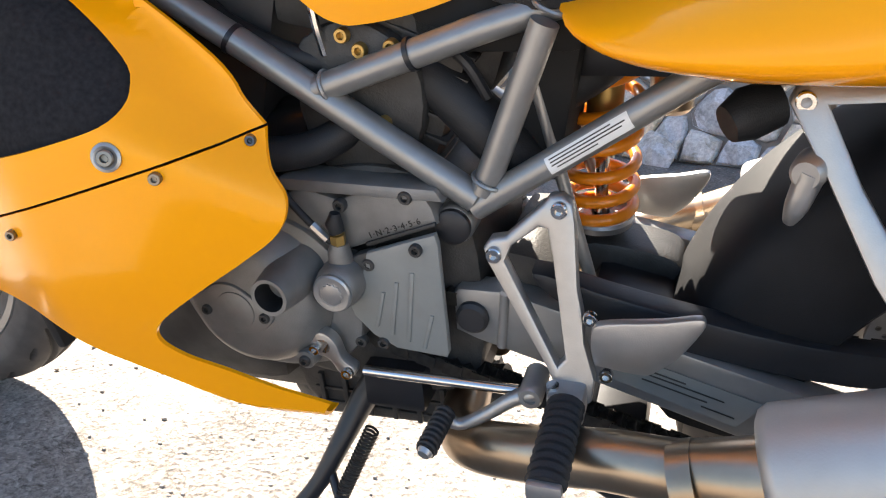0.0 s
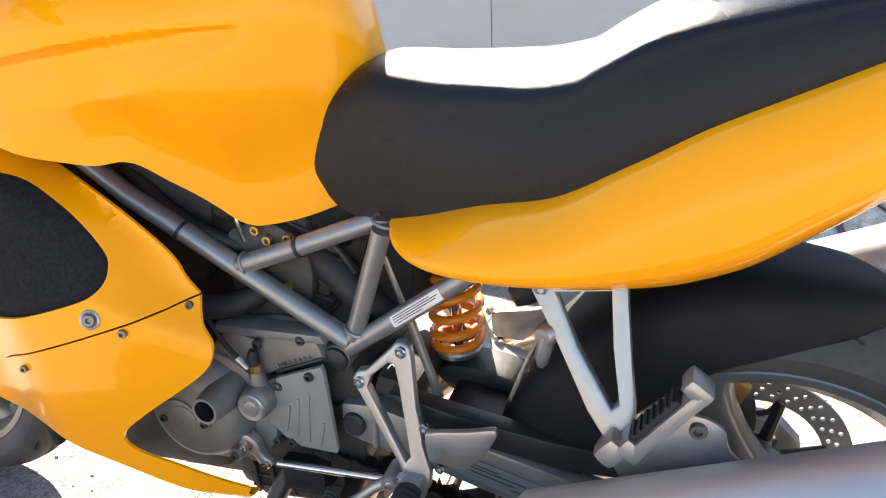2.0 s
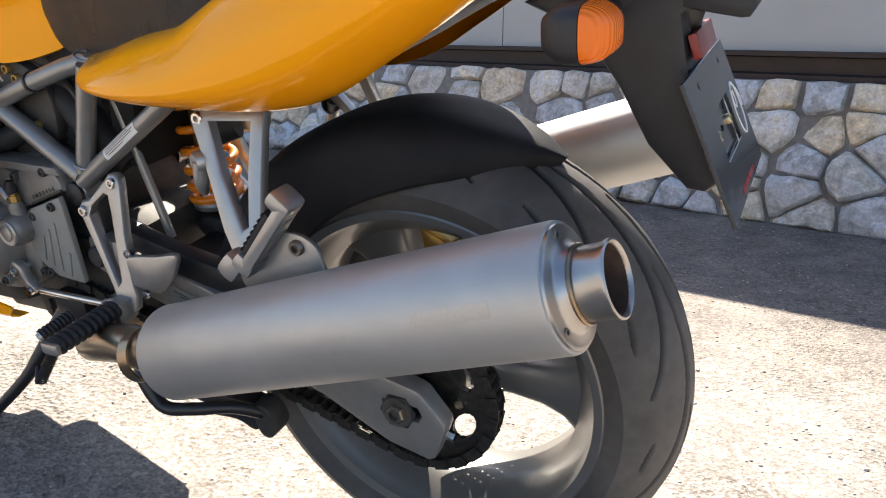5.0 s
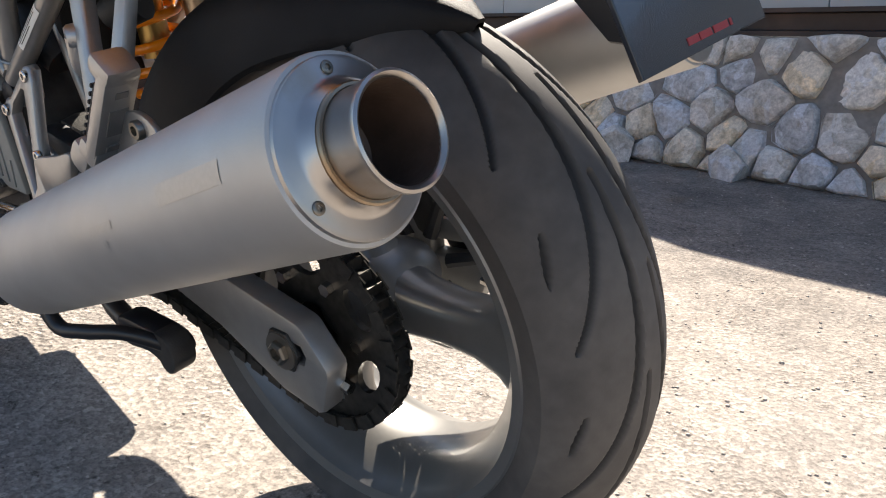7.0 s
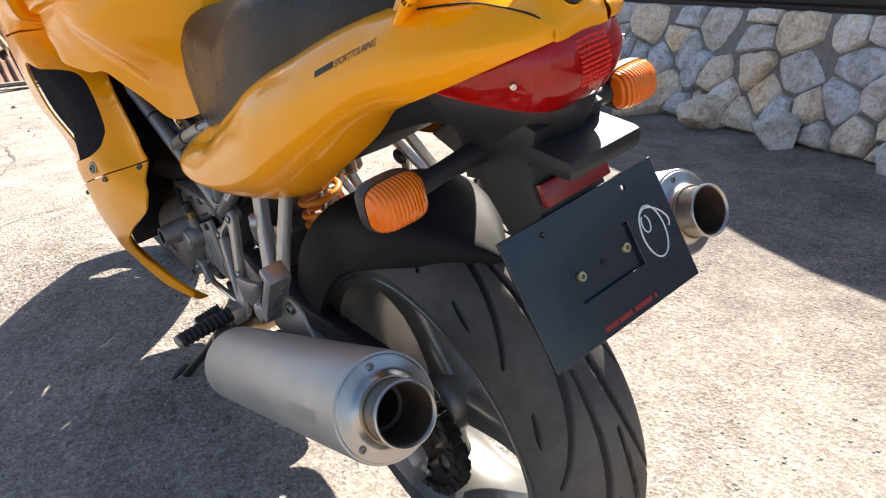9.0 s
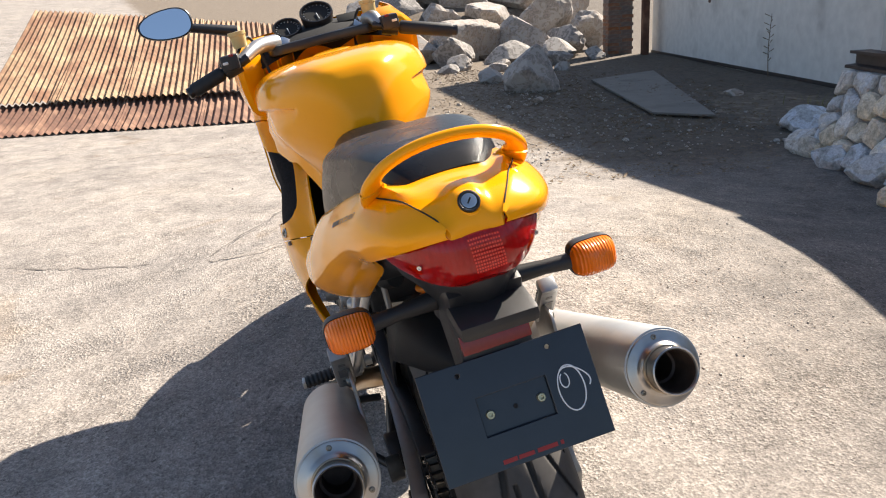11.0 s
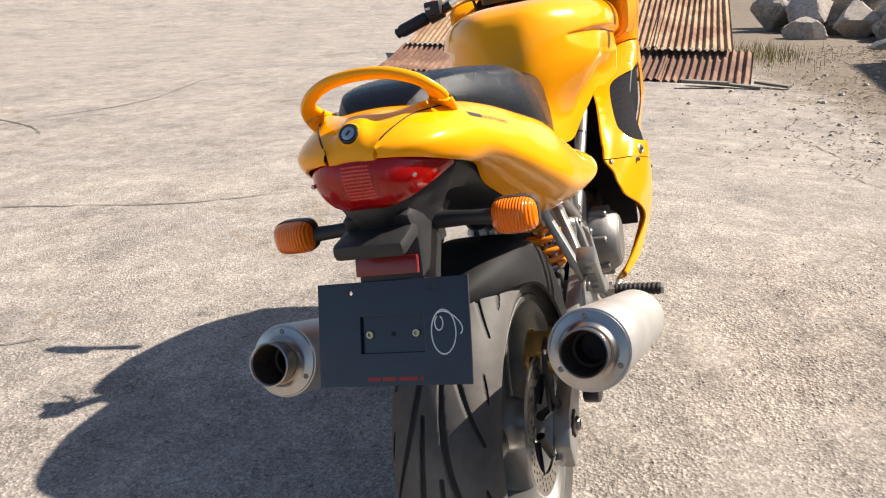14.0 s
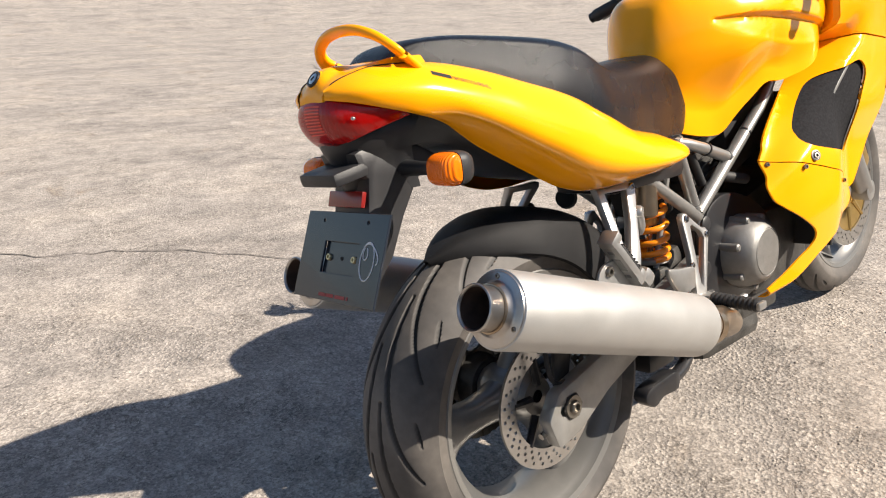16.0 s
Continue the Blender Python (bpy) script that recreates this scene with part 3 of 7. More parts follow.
def lump(size, seed, sub=2, rough=0.35):
    """An angular rock."""
    bm = bmesh.new()
    bmesh.ops.create_icosphere(bm, subdivisions=sub, radius=1)
    r = random.Random(seed)
    cuts = [(Vector((r.uniform(-1, 1), r.uniform(-1, 1), r.uniform(-0.7, 1))).normalized(), r.uniform(0.45, 0.8)) for _ in range(11)]
    off = Vector((r.uniform(0, 90), r.uniform(0, 90), 0))
    for v in bm.verts:
        n = v.co.normalized()
        d = 1 + rough * 0.5 * noise.noise(n * 1.3 + off) + rough * 0.25 * noise.noise(n * 3.7 + off)
        for c, lim in cuts:
            k = n.dot(c) * d
            if k > lim:
                d *= lim / k
        v.co = n * d
        v.co = Vector((v.co.x * size[0], v.co.y * size[1], v.co.z * size[2]))
    return bm


def rock(at, size, seed, label, turn=0.0, mat=None, sub=3, group="rocks along the wall"):
    bm = lump(size, seed, min(5, sub + 1), 0.5)
    bm.transform(pose(at[0], at[1], at[2] + size[2] * 0.55, 0, 0, turn))
    ob = part("rock", bm, mat or BOULDER)
    ob.data.shade_flat()
    return tagged(ob, label, "rock", group)


rock((-8.25, 3.05, 0), (0.42, 0.36, 0.40), 3, "large pale angular boulder on the dirt", 20)
rock((-13.9, 2.05, 0), (0.42, 0.34, 0.28), 4, "squarish pale stone in front of the rock pile", 70)
rock((-9.6, 2.95, 0), (0.26, 0.2, 0.16), 5, "small pale stone beside the boulder", 30)
rock((-4.15, 3.95, -0.02), (0.42, 0.26, 0.15), 6, "flat grey veined rock beside the stone plinth", -20, STONE)
rock((-3.45, 3.35, -0.02), (0.20, 0.16, 0.13), 8, "grey stone at the plinth corner", 40, STONE)
for k, (u, o, sz) in enumerate(((0.02, 0.40, (0.17, 0.12, 0.12)), (0.42, 0.42, (0.15, 0.11, 0.13)), (0.86, 0.42, (0.22, 0.13, 0.14)), (1.36, 0.43, (0.20, 0.13, 0.16)), (1.86, 0.42, (0.17, 0.12, 0.14)), (2.34, 0.43, (0.22, 0.13, 0.15)), (2.90, 0.42, (0.20, 0.12, 0.13)))):
    rock(tuple(in_wall(u, o - 0.04, -0.03)), sz, 140 + k, "rough grey stone at the foot of the plinth", 20 * k, STONE, 3, "stones at the plinth foot")
rock((-7.1, 2.72, 0), (0.10, 0.08, 0.06), 12, "small stone on the dirt", 10)
rock((-6.2, 4.6, 0), (0.12, 0.09, 0.06), 13, "small stone on the dirt", 50)
k = 20
for x, y, z, s in ((-13.6, 3.4, 0, 0.55), (-13.2, 4.4, 0, 0.5), (-13.3, 5.4, 0, 0.55), (-14.6, 3.0, 0.1, 0.6), (-14.6, 4.0, 0.2, 0.7), (-14.4, 5.0, 0.2, 0.65), (-14.2, 6.0, 0.1, 0.6), (-15.6, 2.4, 0.2, 0.6),
                   (-15.6, 3.6, 0.5, 0.75), (-15.5, 4.8, 0.6, 0.7), (-15.4, 6.0, 0.5, 0.75), (-16.6, 3.0, 0.8, 0.8), (-16.6, 4.3, 1.0, 0.8), (-16.5, 5.6, 1.0, 0.8), (-16.4, 7.0, 0.7, 0.8), (-15.0, 7.0, 0.2, 0.6),
                   (-12.4, 3.2, 0, 0.28), (-12.3, 4.0, 0, 0.24), (-12.1, 5.0, 0, 0.3), (-11.6, 3.7, 0, 0.2), (-12.5, 5.9, 0, 0.3), (-16.2, 1.7, 0.2, 0.6), (-17.5, 2.4, 0.8, 0.8), (-17.6, 3.8, 1.3, 0.8), (-17.5, 5.2, 1.4, 0.9), (-17.4, 6.6, 1.2, 0.9), (-11.9, 2.9, 0, 0.22), (-10.9, 4.6, 0, 0.18)):
    rock((x, y, z - 0.05), (s * rnd.uniform(0.85, 1.2), s * rnd.uniform(0.7, 1.0), s * rnd.uniform(0.6, 0.85)), k, "pale angular rock in a heap", rnd.uniform(0, 180), None, 3, "rock heap")
    k += 1
# inner fill that carries the heap
bm = lump((2.6, 3.0, 1.25), 77, 3, 0.2)
bm.transform(pose(-16.6, 4.5, -0.15))
tagged(part("rubble_mound", bm, DIRT), "dark earth under the heaped rocks", "rubble", kind="stuff")

# brick pier and rusty post where the pale wall ends
pier = tagged(new("brick_pier"), "old red-brown brick pier at the end of the wall", "pier", kind="structure")
pm = pose(-13.3, 6.75, 0, 0, 0, -12)
part("pier_core", block((0.46, 0.46, 2.4), pm @ pose(0, 0, 1.2)), MORTAR, pier)
bme = bpy.data.meshes.new("brick")
b0 = block((0.222, 0.02, 0.062), None, 0.003)
finish(b0)
b0.to_mesh(bme)
b0.free()
bme.materials.append(BRICK)
for c in range(24):
    for j in range(2):
        for face in (0, 1):
            o = new("brick", bme)
            o.parent = pier
            sh = -0.118 + 0.236 * j + (0.02 if c % 2 else -0.02)
            o.matrix_local = pm @ (pose(sh, -0.232, 0.045 + 0.075 * c) if face == 0 else pose(0.232, sh, 0.045 + 0.075 * c, 0, 0, 90))
tagged(part("steel_post", block((0.16, 0.12, 2.6), pose(-12.55, 6.95, 1.3, 0, 0, -12), 0.008), RUST_DARK), "rusty steel post beside the pale wall", "post")


# ---- loose things in the yard ----
def sheet(corners, waves, amp=0.016, n=10):
    """A corrugated sheet between four corners; the ridges run from the first edge to the opposite one."""
    a, b, c, d = (Vector(p) for p in corners)
    cols = waves * 8
    nrm = (b - a).cross(d - a).normalized()
    if nrm.z < 0:
        nrm = -nrm
    rows = []
    for j in range(n + 1):
        t = j / n
        p, q = a.lerp(d, t), b.lerp(c, t)
        sag = 0.02 * math.sin(math.pi * t)
        rows.append([p.lerp(q, i / cols) + nrm * (amp * math.sin(2 * math.pi * i / 8) - sag + 0.012 * noise.noise(Vector((i / 11, t * 3, waves)))) for i in range(cols + 1)])
    bm = rings(bmesh.new(), rows, closed_ring=False)
    bmesh.ops.solidify(bm, geom=list(bm.faces), thickness=0.002)
    return bm


for i in range(5):
    y0, y1 = -3.75 + 0.90 * i, -3.75 + 0.90 * (i + 1) + 0.05
    x0, x1 = -8.25 + 0.19 * i, -8.25 + 0.19 * (i + 1)
    bm = sheet([(x0, y0, 0.015), (x1, y1, 0.015 + 0.01 * (i % 2)), (x1 - 0.95, y1 + 0.06, 0.26), (x0 - 0.95, y0 + 0.06, 0.26)], 12)
    tagged(part("corrugated_sheet", bm, RUST_DARK), "dark rusty corrugated iron sheet lying on the ground", "iron sheet", "corrugated iron sheets")
    s0 = 0.10 - 0.045 * i
    bm = sheet([(x0 - 0.85, y0 + 0.08 * (2 - i), 0.285), (x1 - 0.85, y1 + 0.08 * (2 - i), 0.285 + 0.012 * (i % 2)), (x1 - 3.2, y1 * 0.86 - 0.1, 1.30 - 0.09 * i), (x0 - 3.2, y0 * 0.86 - 0.1, 1.38 - 0.09 * i)], 12)
    tagged(part("corrugated_sheet", bm, RUST), "rusty brown corrugated iron sheet propped up on a slope", "iron sheet", "corrugated iron sheets")
bm = lump((1.5, 2.2, 0.9), 55, 3, 0.15)
bm.transform(pose(-10.6, -1.6, -0.05))
tagged(part("rubble_mound", bm, DIRT), "earth mound under the iron sheets", "rubble", kind="stuff")
for at, yaw, l in (((-7.15, 0.55, 0.03), 75, 0.7), ((-7.05, 0.35, 0.06), 100, 0.45), ((-7.2, 1.0, 0.03), 60, 0.35)):
    tagged(part("wood_plank", block((l, 0.10, 0.025), pose(at[0], at[1], at[2], 0, 3, yaw), 0.003), CARDBOARD), "weathered broken plank on the ground", "plank", "scrap planks")
quad = [Vector((-8.72, 4.10, 0)), Vector((-5.45, 3.24, 0)), Vector((-5.0, 3.62, 0)), Vector((-9.2, 5.3, 0))]
bm = rings(bmesh.new(), [[q + Vector((0, 0, h + 0.01 * noise.noise(q))) for q in quad] for h in (0.012, 0.032)])
tagged(part("board", bm, CARDBOARD), "large weathered grey-brown board flat on the dirt", "board")


def patch(name, cx, cy, rx, ry, turn, mat, label, seed, h=0.006):
    r = random.Random(seed)
    rows = []
    ca, sa = math.cos(radians(turn)), math.sin(radians(turn))
    edge = [1 + 0.35 * noise.noise(Vector((math.cos(a) * 2.5 + seed, math.sin(a) * 2.5, 0))) + 0.2 * noise.noise(Vector((math.cos(a) * 9, math.sin(a) * 9, seed))) for a in (2 * math.pi * k / 90 for k in range(90))]
    for s in (1.0, 0.93, 0.75, 0.5, 0.25, 0.02):
        row = []
        for k in range(90):
            a = 2 * math.pi * k / 90
            x, y = rx * edge[k] * s * math.cos(a), ry * edge[k] * s * math.sin(a)
            X, Y = cx + x * ca - y * sa, cy + x * sa + y * ca
            row.append((X, Y, relief(X, Y) + (h if s < 1 else -0.004) + (0.03 * max(0, noise.noise(Vector((X * 2, Y * 2, 3)))) if s < 0.9 else 0)))
        rows.append(row)
    return tagged(part(name, rings(bmesh.new(), rows, cap=False), mat), label, "dirt", kind="stuff")


patch("dirt", -4.9, 4.55, 1.5, 0.8, -14, DIRT, "dark earth at the wall foot", 5)


def litter(name, n, area, mat, label, kind_of, seed):
    r = random.Random(seed)
    bm = bmesh.new()
    for _ in range(n):
        x, y = area(r)
        z = relief(x, y) + 0.012
        if kind_of == "twig":
            l, yaw, p = r.uniform(0.02, 0.08), r.uniform(0, 6.3), r.uniform(-0.25, 0.35)
            a = Vector((x, y, z + 0.01))
            b2 = a + l * Vector((math.cos(yaw) * math.cos(p), math.sin(yaw) * math.cos(p), abs(math.sin(p)) * 0.5))
            tube([a, (a + b2) / 2 + Vector((0, 0, 0.012)), b2], r.uniform(0.0015, 0.004), 4, 0, bm)
        elif kind_of == "leaf":
            s, yaw = r.uniform(0.010, 0.032), r.uniform(0, 6.3)
            d, e = Vector((math.cos(yaw), math.sin(yaw), 0)) * s, Vector((-math.sin(yaw), math.cos(yaw), 0)) * s * r.uniform(0.15, 0.5)
            o = Vector((x, y, z - 0.006))
            curl = Vector((0, 0, s * r.uniform(0.1, 0.5)))
            rings(bm, [[o - d + curl, o - d * 0.9 + curl], [o - e + curl * 0.3, o + e], [o + d + curl * 0.8, o + d * 0.9 + curl]], closed_ring=False)
        elif kind_of in ("pebble", "grit"):
            s = r.uniform(0.003, 0.013) * (2.5 if r.random() < 0.05 else 1) if kind_of == "pebble" else r.uniform(0.0012, 0.0034) * (1.5 if r.random() < 0.04 else 1)
            rows = [[(x + s * f * math.cos(q + w) * 1.3, y + s * f * math.sin(q + w), z - 0.012 + s * hgt) for q in (0, 1.3, 2.4, 3.6, 5.0)] for f, hgt, w in ((0.9, 0, 0), (1, 0.3, 0.2), (0.6, 0.8, 0.5))]
            rings(bm, rows)
        else:
            h, yaw = r.uniform(0.05, 0.20), r.uniform(0, 6.3)
            bend = Vector((math.cos(yaw), math.sin(yaw), 0)) * h * r.uniform(0.2, 0.8)
            wv = Vector((-math.sin(yaw), math.cos(yaw), 0)) * 0.003
            o = Vector((x, y, z - 0.01))
            rings(bm, [[o - wv, o + wv], [o + bend * 0.4 + Vector((0, 0, h * 0.7)) - wv * 0.8, o + bend * 0.4 + Vector((0, 0, h * 0.7)) + wv * 0.8], [o + bend + Vector((0, 0, h)) - wv * 0.1, o + bend + Vector((0, 0, h)) + wv * 0.1]], closed_ring=False)
    return tagged(part(name, bm, mat), label, kind_of, kind="stuff")


litter("twigs", 2600, lambda r: (r.uniform(-12, -4.2), r.gauss(3.2, 0.8)), TWIG, "dry twigs and litter along the wall", "twig", 5)
litter("dead_leaves", 2600, lambda r: (r.uniform(-8.5, -3.0), r.gauss(2.2, 0.75)), TWIG, "brown dead leaves and straw strewn on the dirt", "leaf", 25)
litter("gravel", 1800, lambda r: (r.uniform(-12.5, -3.6), r.gauss(2.2, 1.1)), GRIT, "loose pale gravel on the dirt", "pebble", 6)
litter("grit", 6500, lambda r: (r.gauss(-0.4, 1.7), r.gauss(0.1, 1.5)), GRIT, "loose grit on the asphalt", "grit", 16)
litter("dry_grass", 700, lambda r: (r.gauss(-10.4, 0.7), r.gauss(1.1, 0.35)), DRY_GRASS, "dry yellow grass beside the iron sheets", "grass", 8)
litter("dry_grass", 160, lambda r: (r.gauss(-4.4, 0.5), r.gauss(4.9, 0.2)), DRY_GRASS, "dry weeds at the wall foot", "grass", 9)
weed = bmesh.new()
tube([(-7.6, 6.05, 0), (-7.62, 6.04, 0.35), (-7.58, 6.03, 0.78)], [0.006, 0.005, 0.003], 6, 4, weed)
for i in range(16):
    z = 0.2 + 0.036 * i
    tube([(-7.6, 6.04, z), (-7.6 + 0.07 * math.cos(i * 2.4), 6.02 + 0.07 * math.sin(i * 2.4), z + 0.04)], [0.003, 0.006], 5, 0, weed)
tagged(part("weed", weed, TWIG), "tall dry weed in front of the pale wall", "weed")


def crack(pts, width, seed):
    r = random.Random(seed)
    line = smooth_line(pts, 9)
    rows = []
    for i, p in enumerate(line):
        d = Vector(line[min(i + 1, len(line) - 1)] - line[max(i - 1, 0)]).normalized()
        nrm = Vector((-d.y, d.x))
        o = Vector((p[0], p[1])) + nrm * r.uniform(-1, 1) * 0.02
        w = width * r.uniform(0.25, 1.2) * math.sin(math.pi * min(0.97, max(0.03, i / (len(line) - 1)))) ** 0.4
        rows.append([(*(o + nrm * w), relief(o.x, o.y) + 0.004), (*(o - nrm * w), relief(o.x, o.y) + 0.004)])
    return tagged(part("ground_crack", rings(bmesh.new(), rows, closed_ring=False), CRACK), "dark crack in the asphalt", "crack", kind="structure")


crack([(-2.95, -1.9), (-2.72, -1.42), (-2.6, -1.0), (-2.42, -0.75), (-2.25, -0.42), (-2.15, 0.1)], 0.007, 1)
crack([(-1.2, -3.7), (-1.5, -3.35), (-1.75, -3.1), (-2.1, -2.2), (-2.7, -1.5)], 0.006, 2)
crack([(-5.3, -9.0), (-4.9, -8.3), (-4.3, -6.4), (-3.8, -5.1), (-3.5, -4.6)], 0.012, 3)
crack([(-9.5, -5.2), (-7.0, -5.4), (-5.0, -5.0), (-3.0, -5.6), (-1.0, -6.3)], 0.012, 4)
crack([(-6.0, -0.6), (-4.9, -0.2), (-4.1, -0.1), (-3.0, -0.35), (-2.4, -0.7)], 0.006, 5)
crack([(-0.6, -1.6), (-0.2, -2.2), (0.3, -2.6), (0.5, -3.4)], 0.005, 6)
crack([(-4.8, 0.9), (-3.9, 1.1), (-3.3, 1.0), (-2.6, 1.25)], 0.005, 7)

# wall stones, each on its own
H = math.hypot(0.55, 0.22)
for c, poly in cells(5.0, H, 0.185, 4200, 0.003):
    fine = []
    for i, p in enumerate(poly):
        q = poly[(i + 1) % len(poly)]
        n = max(1, int((q - p).length / 0.045))
        for j in range(n):
            v = p.lerp(q, j / n)
            w = noise.noise(Vector((v.x * 16, v.y * 16, 9))) * 0.013 if j else 0.008
            fine.append(v + (c - v).normalized() * max(-0.003, w + 0.001))
    base = 0.018 + 0.045 * rnd.random()
    tilt = Vector((rnd.uniform(-0.13, 0.13), rnd.uniform(-0.13, 0.13)))
    cut = Vector((rnd.uniform(-1, 1), rnd.uniform(-1, 1))).normalized()
    rows = []
    for sc, lift in ((1.0, -0.035), (1.0, 0.0), (0.97, base * 0.55), (0.88, base * 0.92), (0.66, base * 1.05), (0.36, base * 1.12), (0.10, base * 1.12)):
        row = []
        for v in fine:
            q = c + (v - c) * sc
            z = q.y / H * 0.55
            h = lift
            if lift > 0:
                h += tilt.dot(q - c) + 0.018 * noise.noise(Vector((q.x * 9, q.y * 9, 1))) + 0.008 * noise.noise(Vector((q.x * 30, q.y * 30, 4))) - max(0.0, cut.dot(q - c) - 0.02) * 0.35
                h = max(h, -0.01)
            row.append(in_wall(q.x + 0.02, batter(z) - 0.02 + h, z + h * 0.3))
        rows.append(row)
    ob = part("stone", rings(bmesh.new(), rows), STONE, plinth)
    ob.data.shade_flat()

# ---- the motorcycle ----
bike = new("motorcycle")
bike.matrix_world = pose(0, 0, SINK, LEAN)
tagged(bike, "yellow sport touring motorcycle leaning on its side stand", "motorcycle")


def fuel_tank():
    def top(x): return curve(x, (-1.04, 0.955), (-0.97, 0.986), (-0.88, 1.002), (-0.74, 1.010), (-0.62, 1.012), (-0.56, 1.006), (-0.52, 0.993), (-0.495, 0.972), (-0.476, 0.940), (-0.462, 0.895))
    def low(x): return curve(x, (-1.04, 0.875), (-0.95, 0.845), (-0.862, 0.808), (-0.80, 0.790), (-0.76, 0.783), (-0.735, 0.785), (-0.722, 0.782), (-0.69, 0.752), (-0.655, 0.715), (-0.632, 0.692), (-0.615, 0.686), (-0.505, 0.709), (-0.484, 0.73), (-0.462, 0.75))
    def half(x): return curve(x, (-1.04, 0.13), (-0.97, 0.178), (-0.87, 0.198), (-0.77, 0.195), (-0.68, 0.181), (-0.62, 0.160), (-0.57, 0.132), (-0.53, 0.104), (-0.50, 0.078), (-0.478, 0.054), (-0.462, 0.030))
    def foot(x): return curve(x, (-1.04, 0.115), (-0.95, 0.165), (-0.86, 0.184), (-0.79, 0.168), (-0.72, 0.146), (-0.66, 0.114), (-0.615, 0.094), (-0.52, 0.066), (-0.484, 0.04), (-0.462, 0.02))
    rows = []
    xs = np.concatenate([np.linspace(-1.04, -0.55, 110), np.linspace(-0.546, -0.462, 34)])
    for x in xs:
        t, l, w, f = top(x), low(x), half(x), foot(x)
        zc = l + (t - l) * 0.62
        side = []
        for k in range(90):
            s = k / 89
            if s < 0.58:
                u = s / 0.58
                zz = l + (zc - l) * u
                yy = f + (w - f) * step(0.10 + 0.16 * step(-0.95, -0.6, x), 0.97, u) ** 0.85
            else:
                a = (s - 0.58) / 0.42 * math.pi / 2
                e = 0.52 - 0.06 * step(-0.62, -0.5, x)
                zz = zc + (t - zc) * math.sin(a) ** (0.78 + 0.1 * step(-0.55, -0.9, x))
                yy = w * max(0.0, math.cos(a)) ** e
            # bean-shaped scoop under the shoulder: deepest below its sharp upper edge, running out downwards
            px = (x + 0.755) / 0.20
            env = math.sqrt(max(0.0, 1 - px * px))
            mid = 0.902 + 0.10 * (x + 0.755)
            u = (zz - mid + 0.046 * env) / (0.070 * env + 1e-6)
            if 0 < u < 1:
                yy -= 0.019 * env * u * step(0, 0.25, u) * step(1.0, 0.80, u) * min(1.0, yy / 0.05)
            side.append((yy, zz))
        inner = [(max(0.005, side[0][0] - 0.008), l + 0.001)]
        side[0] = (side[0][0], l + 0.002)
        rows.append([(x, -y, z) for y, z in inner + side] + [(x, y, z) for y, z in (inner + side)[::-1][1:]])
    bm = rings(bmesh.new(), rows, closed_ring=False)
    n = len(rows[0])
    bm.verts.ensure_lookup_table()
    for r in (0, len(rows) - 1):
        bm.faces.new([bm.verts[r * n + i] for i in range(n)])
    return part("fuel_tank", bm, YELLOW, bike, "yellow painted fuel tank with side scoops and knee recesses")


def seat_low(x): return curve(x, (-0.548, 0.785), (-0.538, 0.755), (-0.522, 0.722), (-0.50, 0.706), (-0.46, 0.697), (-0.40, 0.706), (-0.317, 0.726), (-0.235, 0.743), (-0.145, 0.788), (-0.067, 0.829), (0.015, 0.857), (0.106, 0.884), (0.186, 0.900), (0.235, 0.903))


def seat_half(x): return curve(x, (-0.548, 0.058), (-0.538, 0.070), (-0.51, 0.080), (-0.46, 0.088), (-0.40, 0.100), (-0.317, 0.115), (-0.235, 0.132), (-0.15, 0.142), (-0.08, 0.140), (0.05, 0.115), (0.15, 0.09), (0.21, 0.068), (0.235, 0.05))


def seat():
    def top(x): return curve(x, (-0.548, 0.800), (-0.53, 0.822), (-0.49, 0.855), (-0.44, 0.874), (-0.36, 0.868), (-0.27, 0.866), (-0.21, 0.875), (-0.175, 0.895), (-0.13, 0.918), (-0.075, 0.931), (0.02, 0.939), (0.115, 0.942), (0.18, 0.939), (0.205, 0.933), (0.225, 0.922), (0.235, 0.914))
    rows = []
    for x in np.linspace(-0.548, 0.235, 90):
        t, l, w = top(x), seat_low(x), seat_half(x)
        side = []
        for k in range(21):
            s = k / 20
            if s < 0.5:
                u = s / 0.5
                side.append((w * (1.0 - 0.12 * u ** 2), l + (t - l) * 0.72 * u))
            else:
                a = (s - 0.5) * math.pi
                side.append((0.88 * w * max(0, math.cos(a)) ** 0.55, l + (t - l) * (0.72 + 0.28 * math.sin(a))))
        side.insert(0, (w - 0.012, l - 0.004))
        rows.append([(x, -y, z) for y, z in side] + [(x, y, z) for y, z in side[::-1][1:]])
    bm = rings(bmesh.new(), rows, closed_ring=False)
    n = len(rows[0])
    bm.verts.ensure_lookup_table()
    for r in (0, len(rows) - 1):
        bm.faces.new([bm.verts[r * n + i] for i in range(n)])
    return part("seat", bm, VINYL, bike, "black grained vinyl two-level seat")


def tail_low(x): return curve(x, (-0.434, 0.697), (-0.429, 0.688), (-0.4116, 0.676), (-0.3747, 0.664), (-0.324, 0.656), (-0.28, 0.652), (-0.19, 0.653), (-0.12, 0.660), (-0.05, 0.680), (0.018, 0.716), (0.076, 0.749), (0.136, 0.785), (0.184, 0.811), (0.239, 0.830), (0.29, 0.847), (0.338, 0.864))


